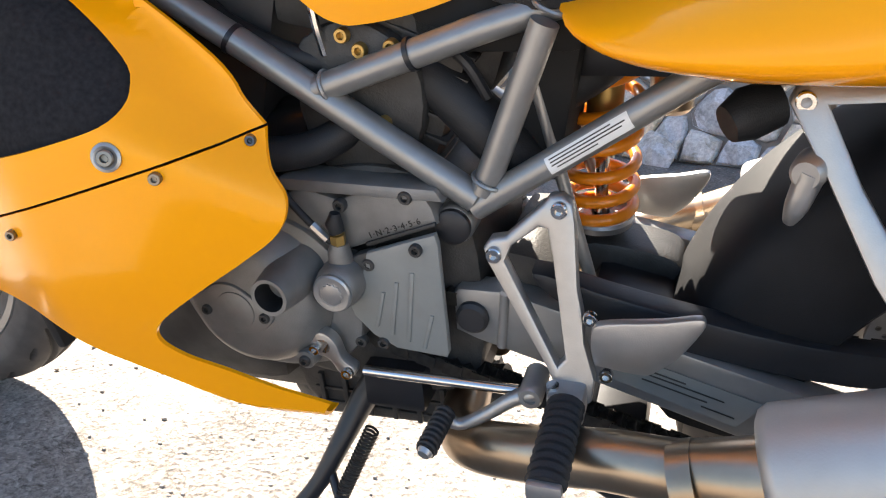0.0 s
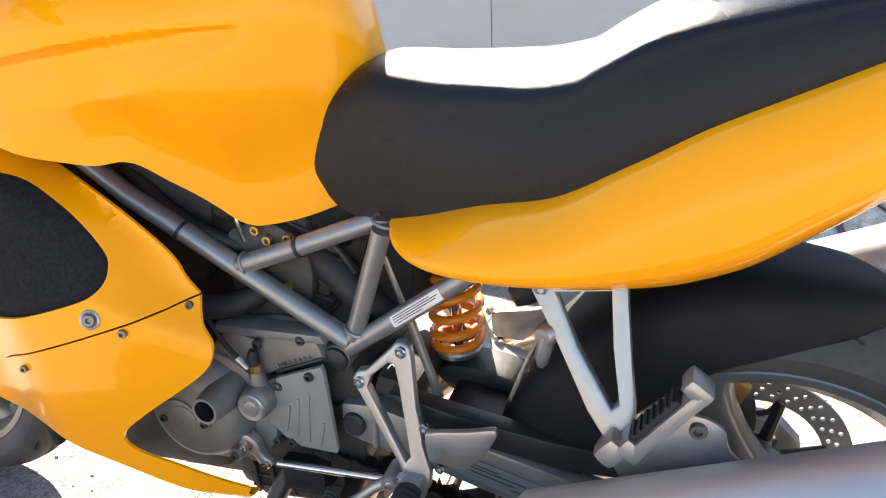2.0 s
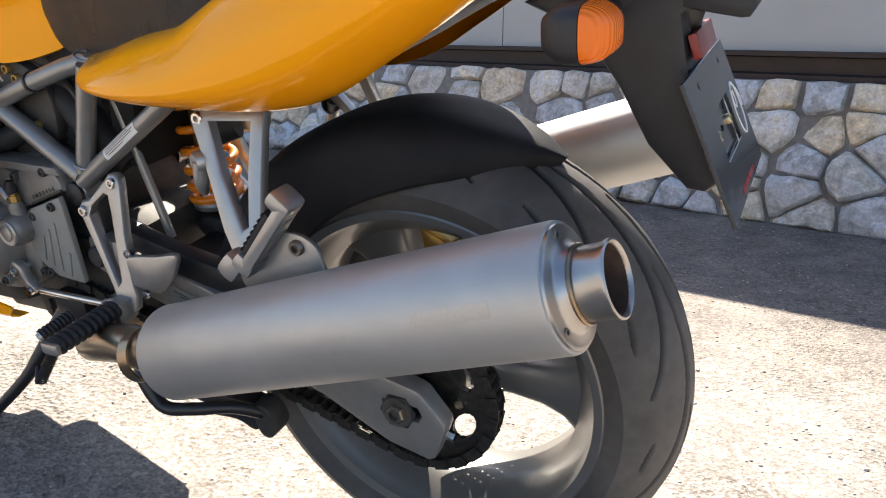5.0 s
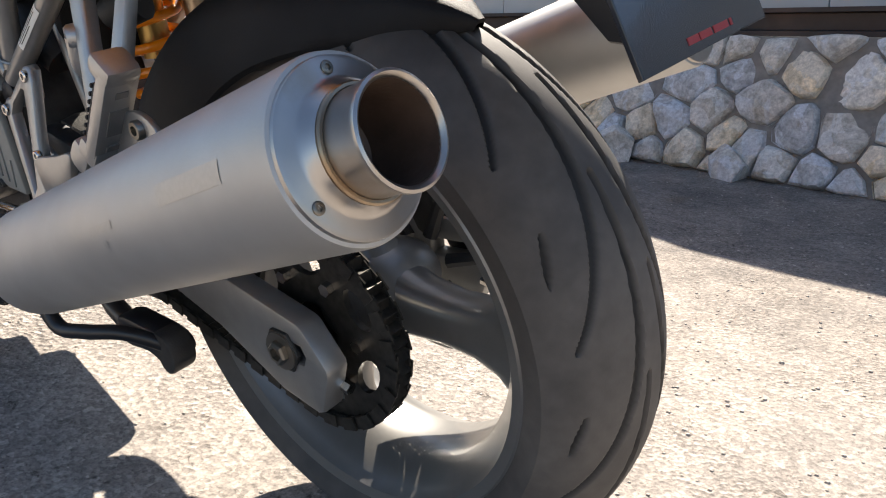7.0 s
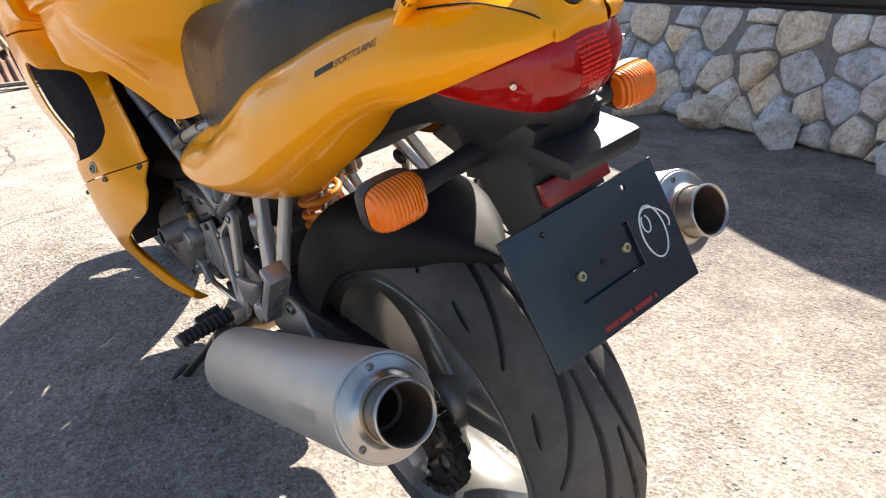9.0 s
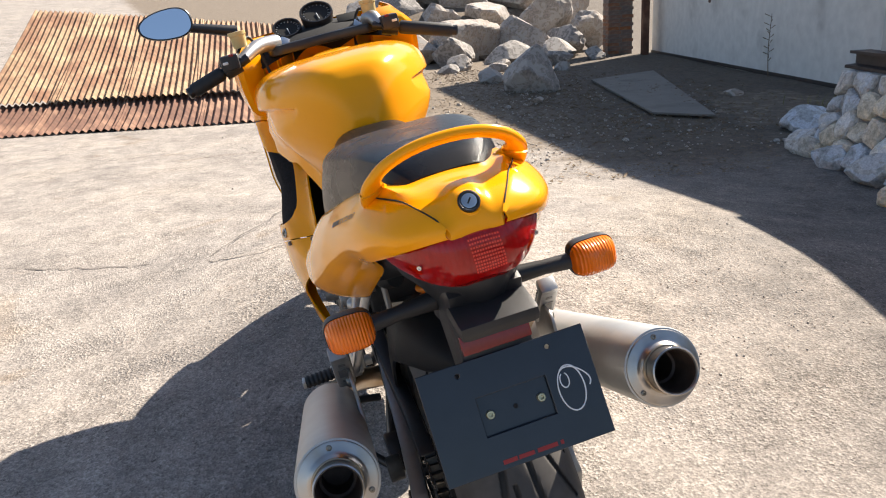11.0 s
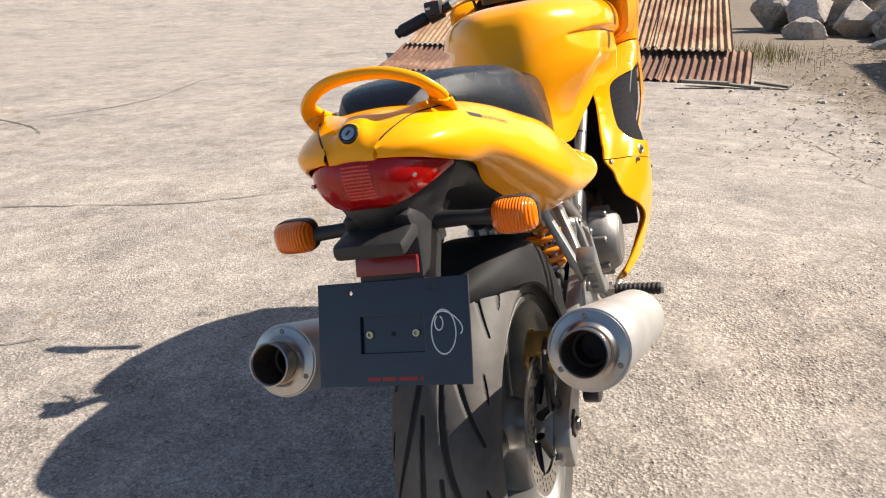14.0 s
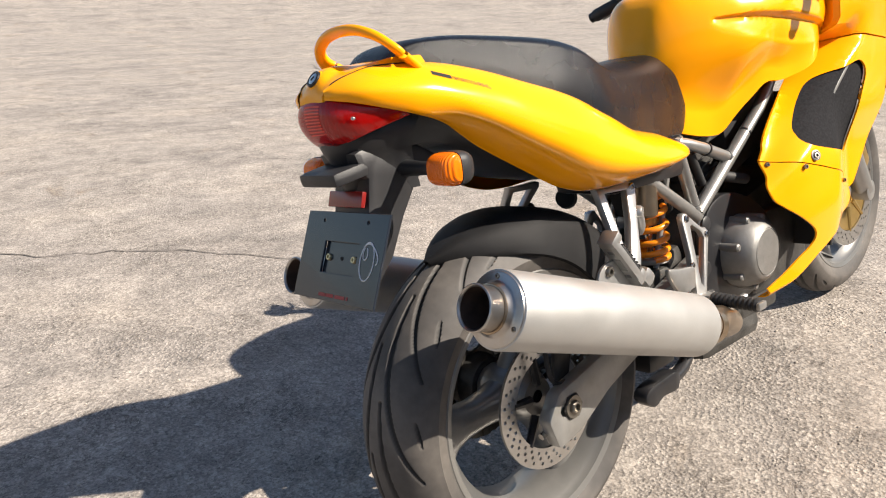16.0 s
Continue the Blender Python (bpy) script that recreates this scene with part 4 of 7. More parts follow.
def tail_half(x): return curve(x, (-0.434, 0.100), (-0.426, 0.119), (-0.412, 0.138), (-0.388, 0.158), (-0.35, 0.176), (-0.30, 0.188), (-0.24, 0.195), (-0.18, 0.197), (-0.06, 0.193), (0.05, 0.172), (0.107, 0.155), (0.15, 0.144), (0.24, 0.121), (0.28, 0.105), (0.305, 0.090), (0.32, 0.074), (0.33, 0.056), (0.338, 0.038))


def tail_point(x, s):
    """A point on the left tail panel: s runs from its upper edge down round to its lower lip."""
    zt = seat_low(x) + 0.004 if x < 0.165 else curve(x, (0.165, seat_low(0.165) + 0.004), (0.2126, 0.901), (0.245, 0.903), (0.276, 0.9025), (0.30, 0.897), (0.32, 0.889), (0.338, 0.877))
    yt = seat_half(x) - 0.006 if x < 0.165 else curve(x, (0.165, seat_half(0.165) - 0.006), (0.19, 0.088), (0.2126, 0.093), (0.24, 0.083), (0.276, 0.066), (0.30, 0.055), (0.325, 0.041), (0.338, 0.034))
    zl, w = tail_low(x), tail_half(x)
    zz = zt + (zl - zt) * s ** 0.9
    bulge = math.sin(min(1, s / 0.62) * math.pi / 2) ** (0.50 + 0.32 * step(0.1, 0.3, x) + 0.20 * step(-0.32, -0.43, x)) if s < 0.62 else math.cos((s - 0.62) / 0.38 * math.pi / 2) ** 0.75
    inner = yt if s < 0.62 else w * (0.62 + 0.30 * step(0.10, 0.24, x))
    return (x, -(inner + (w - inner) * bulge), zz)


def tail_y(x, z):
    lo, hi = 0.0, 0.62
    for _ in range(24):
        mid = (lo + hi) / 2
        lo, hi = (mid, hi) if tail_point(x, mid)[2] > z else (lo, mid)
    return tail_point(x, lo)[1]


def tail_panels():
    rows = []
    for x in np.linspace(-0.434, 0.338, 96):
        rows.append([tail_point(x, k / 24) for k in range(25)])
    bm = rings(bmesh.new(), rows, closed_ring=False)
    got = bmesh.ops.extrude_face_region(bm, geom=list(bm.faces))
    for v in got["geom"]:
        if isinstance(v, bmesh.types.BMVert):
            v.co.y = v.co.y * 0.975 + 0.001
    return both("tail_panel", bm, YELLOW, bike, "yellow painted tail side panel")


def fairing_base(x, z):
    w = curve(x, (-1.45, 0.150), (-1.35, 0.182), (-1.2, 0.215), (-1.05, 0.218), (-0.95, 0.208), (-0.86, 0.199), (-0.825, 0.194), (-0.77, 0.182), (-0.68, 0.152), (-0.60, 0.130))
    w *= (1 - 0.10 * step(0.52, 0.33, z)) * (1 + 0.07 * step(0.85, 0.98, z) - 0.20 * step(1.03, 1.17, z)) * (1 - 0.08 * step(-0.88, -1.02, x) * step(0.72, 0.60, z))
    return w


def fairing_y(x, z):
    """The left fairing; the strip along its rear edge turns in towards the frame."""
    w = fairing_base(x, z)
    d = (x + 0.68) * -0.565 + (z - 0.639) * -0.825
    e = (x + 0.68) * -0.825 + (z - 0.639) * 0.565
    edge = curve(e, (-0.1, 0.152), (0.0, 0.150), (0.14, 0.138), (0.26, 0.118), (0.5, 0.115))
    k = max(0.0, min(1.0, d / 0.034)) ** 0.7 * step(0.9, 0.84, z) + step(0.84, 0.9, z)
    return -(edge + (w - edge) * k) if w > edge else -w


HOLE = smooth_line([(-1.044, 0.803), (-0.99, 0.797), (-0.91, 0.778), (-0.849, 0.740), (-0.798, 0.698), (-0.776, 0.665), (-0.80, 0.636), (-0.858, 0.618), (-0.936, 0.602), (-0.985, 0.599), (-1.014, 0.625), (-1.045, 0.70), (-1.078, 0.77)], 5, True)


def side_fairing():
    edge = [(-0.679, 0.6215), (-0.694, 0.642), (-0.720, 0.677), (-0.796, 0.731), (-0.89, 0.784), (-0.96, 0.845), (-1.05, 0.862), (-1.24, 0.842), (-1.22, 0.711), (-1.10, 0.569), (-1.026, 0.508), (-0.955, 0.5455), (-0.84, 0.5795), (-0.757, 0.6018), (-0.717, 0.6110)]
    up = smooth_line(edge[:7], 5) + smooth_line(edge[7:], 5)
    bm = shell(up, fairing_y, 0.004, (HOLE,), 0.008)
    up_l, up_r = both("upper_side_panel", bm, YELLOW, bike, "yellow fairing panel with a mesh-filled opening")
    low = smooth_line([(-0.679, 0.6190), (-0.6840, 0.585), (-0.6775, 0.5584), (-0.6900, 0.5294), (-0.7205, 0.5065), (-0.7650, 0.4774), (-0.8115, 0.441), (-0.8215, 0.4171), (-0.8036, 0.3948), (-0.7701, 0.3749), (-0.7258, 0.3461), (-0.6822, 0.3233)], 5)
    low += smooth_line([(-0.6896, 0.3128), (-0.7668, 0.3339), (-0.8395, 0.372), (-0.9042, 0.405), (-0.9575, 0.4332), (-1.0272, 0.4592), (-1.0234, 0.5045), (-0.955, 0.5430), (-0.84, 0.5770), (-0.757, 0.5993), (-0.717, 0.6085)], 5)
    bm = shell(low[:-1], fairing_y, 0.004)
    lo_l, lo_r = both("lower_side_panel", bm, YELLOW, bike, "yellow lower fairing panel")
    # the lower rim turns under towards the belly
    rim = smooth_line([(-0.6896, 0.3128), (-0.7668, 0.3339), (-0.8395, 0.372), (-0.9042, 0.405), (-0.9575, 0.4332), (-1.0272, 0.4592)], 6)
    rows = []
    for x, z in rim:
        y = fairing_y(x, z)
        rows.append([(x, y + 0.0005, z + 0.002), (x, y + 0.004, z - 0.006), (x, y + 0.013, z - 0.011), (x, y + 0.028, z - 0.013), (x, y + 0.028, z - 0.011), (x, y + 0.013, z - 0.009), (x, y + 0.006, z - 0.003), (x, y + 0.004, z + 0.002)])
    both("lower_rim", rings(bmesh.new(), rows), YELLOW, bike, "yellow rim turned under the fairing")
    for sgn, up_p, lo_p in ((-1, up_l, lo_l), (1, up_r, lo_r)):
        for (x, z), r, p in (((-0.808, 0.608), 0.012, up_p), ((-0.7725, 0.5885), 0.009, lo_p), ((-0.6920, 0.6105), 0.008, lo_p), ((-0.9290, 0.5345), 0.008, lo_p)):
            y = -fairing_y(x, z) * sgn
            s = screw((x, y + 0.002 * sgn, z), (0.35, 0.92 * sgn, 0.1), r * 0.6, 0.004)
            part("screw", s, SCREW_GREY, p)
            if r > 0.01:
                part("grommet", lathe([(-0.004, r), (0.003, r), (0.004, r * 0.8), (0.002, r * 0.55)], (x, y + 0.0005 * sgn, z), (0.35, 0.92 * sgn, 0.1), 24), ALLOY, p)




def circle(cx, cz, r, n=32, a0=0.0, squash=1.0, turn=0.0):
    out = []
    for k in range(n):
        a = a0 + 2 * math.pi * k / n
        u, v = r * math.cos(a), r * squash * math.sin(a)
        out.append((cx + u * math.cos(turn) - v * math.sin(turn), cz + u * math.sin(turn) + v * math.cos(turn)))
    return out


def lettering(text, size, place, mat, parent, name="lettering", thick=0.0, spacing=1.0):
    """Built-in lettering laid on a surface by place(u, v, w)."""
    cu = bpy.data.curves.new(name, 'FONT')
    cu.body, cu.size, cu.extrude, cu.resolution_u, cu.space_character = text, size, thick, 3, spacing
    tmp = bpy.data.objects.new(name, cu)
    scene.collection.objects.link(tmp)
    me = bpy.data.meshes.new_from_object(tmp)
    bpy.data.objects.remove(tmp)
    for v in me.vertices:
        v.co = Vector(place(v.co.x, v.co.y, v.co.z))
    me.materials.append(mat)
    ob = new(name, me)
    ob.parent = parent
    return ob


# ---- wheels ----
def tyre(c, radius, half, rim_r, half_rim, repeats, parent, segs=1200, across=151, deep=0.0045, flip=1):
    """A road tyre with long sweeping slots cut into its tread."""
    a = np.linspace(-1, 1, across)
    ys = half * np.sin(a * 1.38) / math.sin(1.38)
    rs = radius - half * 0.93 * (1 - np.cos(a * 1.38))
    ends = [(half_rim - 0.002, rim_r - 0.006), (half_rim + 0.006, rim_r + 0.006), (half * 0.985, rim_r + (radius - rim_r) * 0.28)]
    keep = rs > ends[2][1] + 0.004
    a, ys, rs = a[keep], ys[keep], rs[keep]
    phi = np.linspace(0, 2 * math.pi, segs, endpoint=False)
    P, U = np.meshgrid(phi, a, indexing="ij")
    pitch = 2 * math.pi / repeats
    lat = half * 1.38
    W = np.abs(U)
    turn = -flip * P + np.where(U > 0, pitch / 2, 0)
    G = np.zeros_like(P)
    for start, span, u0, u1, u3, width in ((0.0, 1.75, 0.10, 0.06, 0.48, 0.0046), (0.14, 0.24, 0.62, 0.08, 0.0, 0.0032)):
        for k in (-2, -1, 0, 1):
            t = ((turn % pitch) - (start + k) * pitch) / (span * pitch)
            tc = np.clip(t, 0, 1)
            line = u0 + u1 * tc + u3 * tc ** 3
            slope = (u1 + 3 * u3 * tc ** 2) * lat / (span * pitch * radius)
            beyond = (t - tc) * span * pitch * radius
            d = np.hypot((W - line) * lat / np.sqrt(1 + slope ** 2), beyond) / (width * (0.45 + 0.55 * np.sin(math.pi * np.clip(tc * 0.9 + 0.05, 0, 1))))
            s = np.clip((1.3 - d) / 0.62, 0, 1)
            G = np.maximum(G, s * s * (3 - 2 * s))
    Rr = rs[None, :] - deep * G
    n = 3
    cols = [(-y, r) for y, r in ends]
    mid = np.stack([c[0] + Rr * np.cos(P), c[1] + np.broadcast_to(ys[None, :], P.shape), c[2] + Rr * np.sin(P)], -1)

    def ring_of(y, r):
        return np.stack([c[0] + r * np.cos(phi), np.full(segs, c[1] + y), c[2] + r * np.sin(phi)], -1)[:, None, :]
    grid = np.concatenate([ring_of(*q) for q in cols] + [mid] + [ring_of(*q) for q in ends[::-1]], 1)
    m = grid.shape[1]
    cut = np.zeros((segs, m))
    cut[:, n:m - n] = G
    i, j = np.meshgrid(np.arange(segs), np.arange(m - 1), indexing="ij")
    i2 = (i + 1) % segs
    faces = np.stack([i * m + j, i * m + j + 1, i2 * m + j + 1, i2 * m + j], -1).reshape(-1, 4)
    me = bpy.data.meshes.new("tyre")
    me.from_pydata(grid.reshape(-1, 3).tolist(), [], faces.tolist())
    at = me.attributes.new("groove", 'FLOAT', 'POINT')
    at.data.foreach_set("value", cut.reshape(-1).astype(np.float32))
    bm = bmesh.new()
    bm.from_mesh(me)
    bpy.data.meshes.remove(me)
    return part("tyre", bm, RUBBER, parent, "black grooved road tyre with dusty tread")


def disc_plate(c, y, r1, r0, thick, holes, name, mat, parent, label=""):
    hs = [circle(c[0] + rr * math.cos(a), c[2] + rr * math.sin(a), hr, 8) for rr, a, hr in holes]
    hs.append(circle(c[0], c[2], r0, 40))
    return part(name, plate(circle(c[0], c[2], r1, 72), y - thick / 2, y + thick / 2, 0.0, hs), mat, parent, label)


def wheel(name, x, z, radius, half_tyre, half_rim, rim_r, repeats, a0, label, flip=1):
    w = new(name)
    w.parent = bike
    w["label"] = label
    c = (x, 0, z)
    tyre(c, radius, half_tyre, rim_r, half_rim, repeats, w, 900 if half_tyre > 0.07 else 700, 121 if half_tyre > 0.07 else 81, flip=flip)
    h = half_rim
    rim = lathe([(-h, rim_r + 0.001), (-h - 0.003, rim_r - 0.003), (-h + 0.001, rim_r - 0.014), (-h + 0.014, rim_r - 0.020), (-h * 0.5, rim_r - 0.040), (h * 0.5, rim_r - 0.040),
                 (h - 0.014, rim_r - 0.020), (h - 0.001, rim_r - 0.014), (h + 0.003, rim_r - 0.003), (h, rim_r + 0.001)], c, (0, 1, 0), 96)
    part("rim", rim, WHEEL_PAINT, w, "grey painted cast rim")
    part("hub", lathe([(-0.062, 0.012), (-0.062, 0.034), (-0.05, 0.042), (-0.03, 0.05), (0.03, 0.05), (0.05, 0.042), (0.062, 0.034), (0.062, 0.012)], c, (0, 1, 0), 32), WHEEL_PAINT, w)
    for k in range(3):
        a = 2 * math.pi * k / 3 + a0
        d = Vector((math.cos(a), 0, math.sin(a)))
        u = Vector((-d.z, 0, d.x))
        rows = []
        for s, wu, wy, off in ((0.03, 0.036, 0.036, 0), (0.06, 0.029, 0.032, 0), (0.10, 0.026, 0.029, 0.002), (0.14, 0.030, 0.029, 0.005), (rim_r - 0.062, 0.042, 0.033, 0.009), (rim_r - 0.042, 0.062, 0.037, 0.012), (rim_r - 0.034, 0.085, 0.039, 0.014)):
            o = Vector(c) + d * s + u * off
            rows.append([o + u * wu * math.copysign(abs(math.cos(b)) ** 0.8, math.cos(b)) + Vector((0, 1, 0)) * wy * math.copysign(abs(math.sin(b)) ** 0.6, math.sin(b)) for b in (2 * math.pi * i / 20 for i in range(20))])
        part("spoke", rings(bmesh.new(), rows), WHEEL_PAINT, w)
    return w


def rear_wheel():
    w = wheel("rear_wheel", 0, 0.31, 0.315, 0.089, 0.076, 0.232, 11, -0.12, "grey three-spoke rear wheel with a wide tyre")
    c = (0, 0, 0.31)
    teeth = []
    n = 42
    for k in range(n * 4):
        a = 2 * math.pi * k / (n * 4)
        r = (0.100, 0.1025, 0.1065, 0.1025)[k % 4]
        teeth.append((c[0] + r * math.cos(a), c[2] + r * math.sin(a)))
    holes = [circle(0.074 * math.cos(a), 0.31 + 0.074 * math.sin(a), 0.0135, 14, 0, 1.7, a) for a in (2 * math.pi * (k + 0.5) / 6 for k in range(6))]
    part("sprocket", plate(teeth, -0.098, -0.091, 0.0, holes + [circle(0, 0.31, 0.03, 24)]), CHAIN, w, "greasy steel sprocket")
    for k in range(6):
        a = 2 * math.pi * k / 6
        part("sprocket_nut", lathe([(0, 0.007), (0.008, 0.007), (0.008, 0.003)], (0.062 * math.cos(a), -0.098, 0.31 + 0.062 * math.sin(a)), (0, -1, 0), 6, cap=True), STEEL, w)
    part("sprocket_carrier", lathe([(0, 0.056), (0.035, 0.05), (0.035, 0.02)], (0, -0.091, 0.31), (0, 1, 0), 32), CAST_DARK, w)
    dh = [(rr, 2 * math.pi * (k + off) / 30, 0.0033) for rr, off in ((0.113, 0.0), (0.104, 0.33), (0.095, 0.66)) for k in range(30)]
    disc_plate(c, 0.088, 0.1225, 0.086, 0.005, dh, "brake_disc", DISC, w, "drilled steel brake disc")
    for k in range(6):
        a = 2 * math.pi * k / 6 + 0.2
        d = Vector((math.cos(a), 0, math.sin(a)))
        part("disc_arm", tube([Vector((0, 0.075, 0.31)) + d * 0.035, Vector((0, 0.086, 0.31)) + d * 0.09], [0.009, 0.007], 8), BLACK_SATIN, w)
    return w


def rear_caliper():
    ca = new("rear_caliper")
    ca.parent = bike
    ca["label"] = "gold rear brake caliper over the disc"
    c = Vector((-0.052, 0.100, 0.425))
    m = pose(c.x, c.y, c.z, 0, 26, 0)
    part("caliper_body", merge(block((0.078, 0.018, 0.040), m @ pose(0, 0.012, 0), 0.006), block((0.078, 0.014, 0.040), m @ pose(0, -0.028, 0), 0.006), block((0.050, 0.050, 0.014), m @ pose(0, -0.008, 0.020), 0.004)), BRASS, ca)
    for k in (-1, 1):
        part("piston_cap", lathe([(0, 0.0155), (0.004, 0.0150), (0.006, 0.012), (0.006, 0.0)], m @ Vector((0.019 * k, 0.021, -0.002)), (0, 1, 0), 24), BRASS, ca)
    part("caliper_bracket", plate(smooth_line([(-0.085, 0.425), (-0.055, 0.398), (-0.030, 0.335), (0.0, 0.335), (-0.005, 0.40), (-0.020, 0.445), (-0.06, 0.452)], 3, True), 0.100, 0.108, 0.002), CAST_DARK, ca)
    part("brake_hose", tube([(-0.018, 0.108, 0.437), (0.012, 0.112, 0.450), (0.026, 0.116, 0.410), (0.018, 0.122, 0.355), (-0.06, 0.118, 0.345)], 0.0042, 10, 5), GRIP_RUBBER, ca, "black brake hose")


def front_wheel():
    w = wheel("front_wheel", FRONT_X, 0.30 + FRONT_RISE, 0.30, 0.06, 0.049, 0.228, 13, 0.9, "grey three-spoke front wheel with twin brake discs", -1)
    for s in (-1, 1):
        dh = [(rr, 2 * math.pi * (k + off) / 26, 0.0036) for rr, off in ((0.150, 0.0), (0.140, 0.33), (0.129, 0.66)) for k in range(26)]
        disc_plate((FRONT_X, 0, 0.30 + FRONT_RISE), 0.068 * s, 0.160, 0.118, 0.005, dh, "brake_disc", DISC, w, "drilled steel brake disc")
        part("disc_carrier", lathe([(0.0, 0.045), (0.004, 0.075), (0.007, 0.116), (0.004, 0.117), (0.0, 0.078), (-0.006, 0.045)], (FRONT_X, 0.061 * s, 0.30 + FRONT_RISE), (0, s, 0), 40), BRASS, w, "gold disc carrier")
        for k in range(8):
            a = 2 * math.pi * k / 8
            d = Vector((math.cos(a), 0, math.sin(a)))
            part("disc_arm", tube([Vector((FRONT_X, 0.06 * s, 0.30 + FRONT_RISE)) + d * 0.05, Vector((FRONT_X, 0.067 * s, 0.30 + FRONT_RISE)) + d * 0.122], [0.010, 0.006], 8), BRASS, w)
    return w


# ---- exhaust ----
def muffler(sgn):
    mu = new("muffler")
    mu.parent = bike
    mu["label"] = "brushed alloy silencer with a polished outlet"
    back = Vector((0.239, 0.2335 * sgn, 0.563))
    front = Vector((-0.241, 0.236 * sgn, 0.397))
    way = (back - front).normalized()
    ln = (back - front).length
    r = 0.0565
    can = part("can", lathe([(0.002, 0.02), (0.0, r - 0.010), (0.003, r - 0.004), (0.010, r), (ln - 0.004, r), (ln, r - 0.001), (ln + 0.001, r - 0.004), (ln - 0.001, 0.03)], front, way, 72), SATIN_STEEL, mu)
    part("end_cap", lathe([(0.0, r - 0.003), (0.003, r - 0.004), (0.004, r - 0.007), (0.0042, 0.041), (0.006, 0.038), (0.010, 0.0350), (0.014, 0.0325)], back, way, 56), CAP_STEEL, mu, "satin end cap, heat tinted")
    part("weld_bead", tube([back + way * 0.0145 + 0.0325 * (math.cos(a) * frame_of(way)[0] + math.sin(a) * frame_of(way)[1]) for a in (2 * math.pi * k / 40 for k in range(41))], 0.0022, 8), HEATED, mu)
    part("outlet", lathe([(0.013, 0.0312), (0.036, 0.0312), (0.040, 0.0330), (0.043, 0.0330), (0.044, 0.0312), (0.042, 0.0290), (0.040, 0.0286)], back, way, 56), CAP_STEEL, mu, "satin steel outlet pipe, heat tinted")
    part("outlet_bore", lathe([(0.0405, 0.0287), (0.02, 0.0280), (0.0, 0.0270), (-0.012, 0.0245), (-0.014, 0.021), (-0.06, 0.021), (-0.06, 0.0)], back, way, 40), SOOT, mu, "sooty bore")
    u0 = (Vector((0, 0, 1)) - way * way.z).normalized()
    v0 = way.cross(u0)
    for a in (2, 122, 242):
        d = u0 * math.cos(radians(a)) + v0 * math.sin(radians(a)) * sgn
        part("screw", screw(back + way * 0.0038 + d * 0.0455, way, 0.0040, 0.0016), SCREW_GREY, mu)
    # worn pressed mark: a plain raised bar
    d0 = (Vector((0, -sgn, 0)) * -1)
    d0 = (d0 - way * way.dot(d0)).normalized()
    up = way.cross(d0) if way.cross(d0).z > 0 else d0.cross(way)

    def on_can(u, h):
        a = h / r
        return front + way * u + (d0 * math.cos(a) + up * math.sin(a)) * (r + 0.0004)
    for u0_, u1_, h0, h1 in () if sgn > 0 else ((0.385, 0.462, 0.008, 0.022), (0.275, 0.312, 0.006, 0.012), (0.29, 0.296, -0.006, 0.0)):
        rows = [[on_can(u0_ + (u1_ - u0_) * i / 12, h0 + (h1 - h0) * j / 4) for j in range(5)] for i in range(13)]
        part("pressed_mark", rings(bmesh.new(), rows, closed_ring=False), MARK, mu, "worn pressed mark")
    s = sgn
    pipe = tube([(-0.240, 0.236 * s, 0.397), (-0.30, 0.228 * s, 0.384), (-0.36, 0.214 * s, 0.372), (-0.43, 0.194 * s, 0.346), (-0.485, 0.165 * s, 0.318), (-0.515, 0.125 * s, 0.296), (-0.53, 0.05 * s, 0.285)], [0.036, 0.0265, 0.0255, 0.0255, 0.0255, 0.025, 0.025], 28, 6)
    part("exhaust_pipe", pipe, HEATED, mu, "heat-browned steel pipe")
    part("pipe_clamp", lathe([(-0.014, 0.031), (-0.014, 0.0335), (0.004, 0.0335), (0.004, 0.031)], (-0.292, 0.232 * s, 0.381), way, 32), HEATED, mu)
    return mu


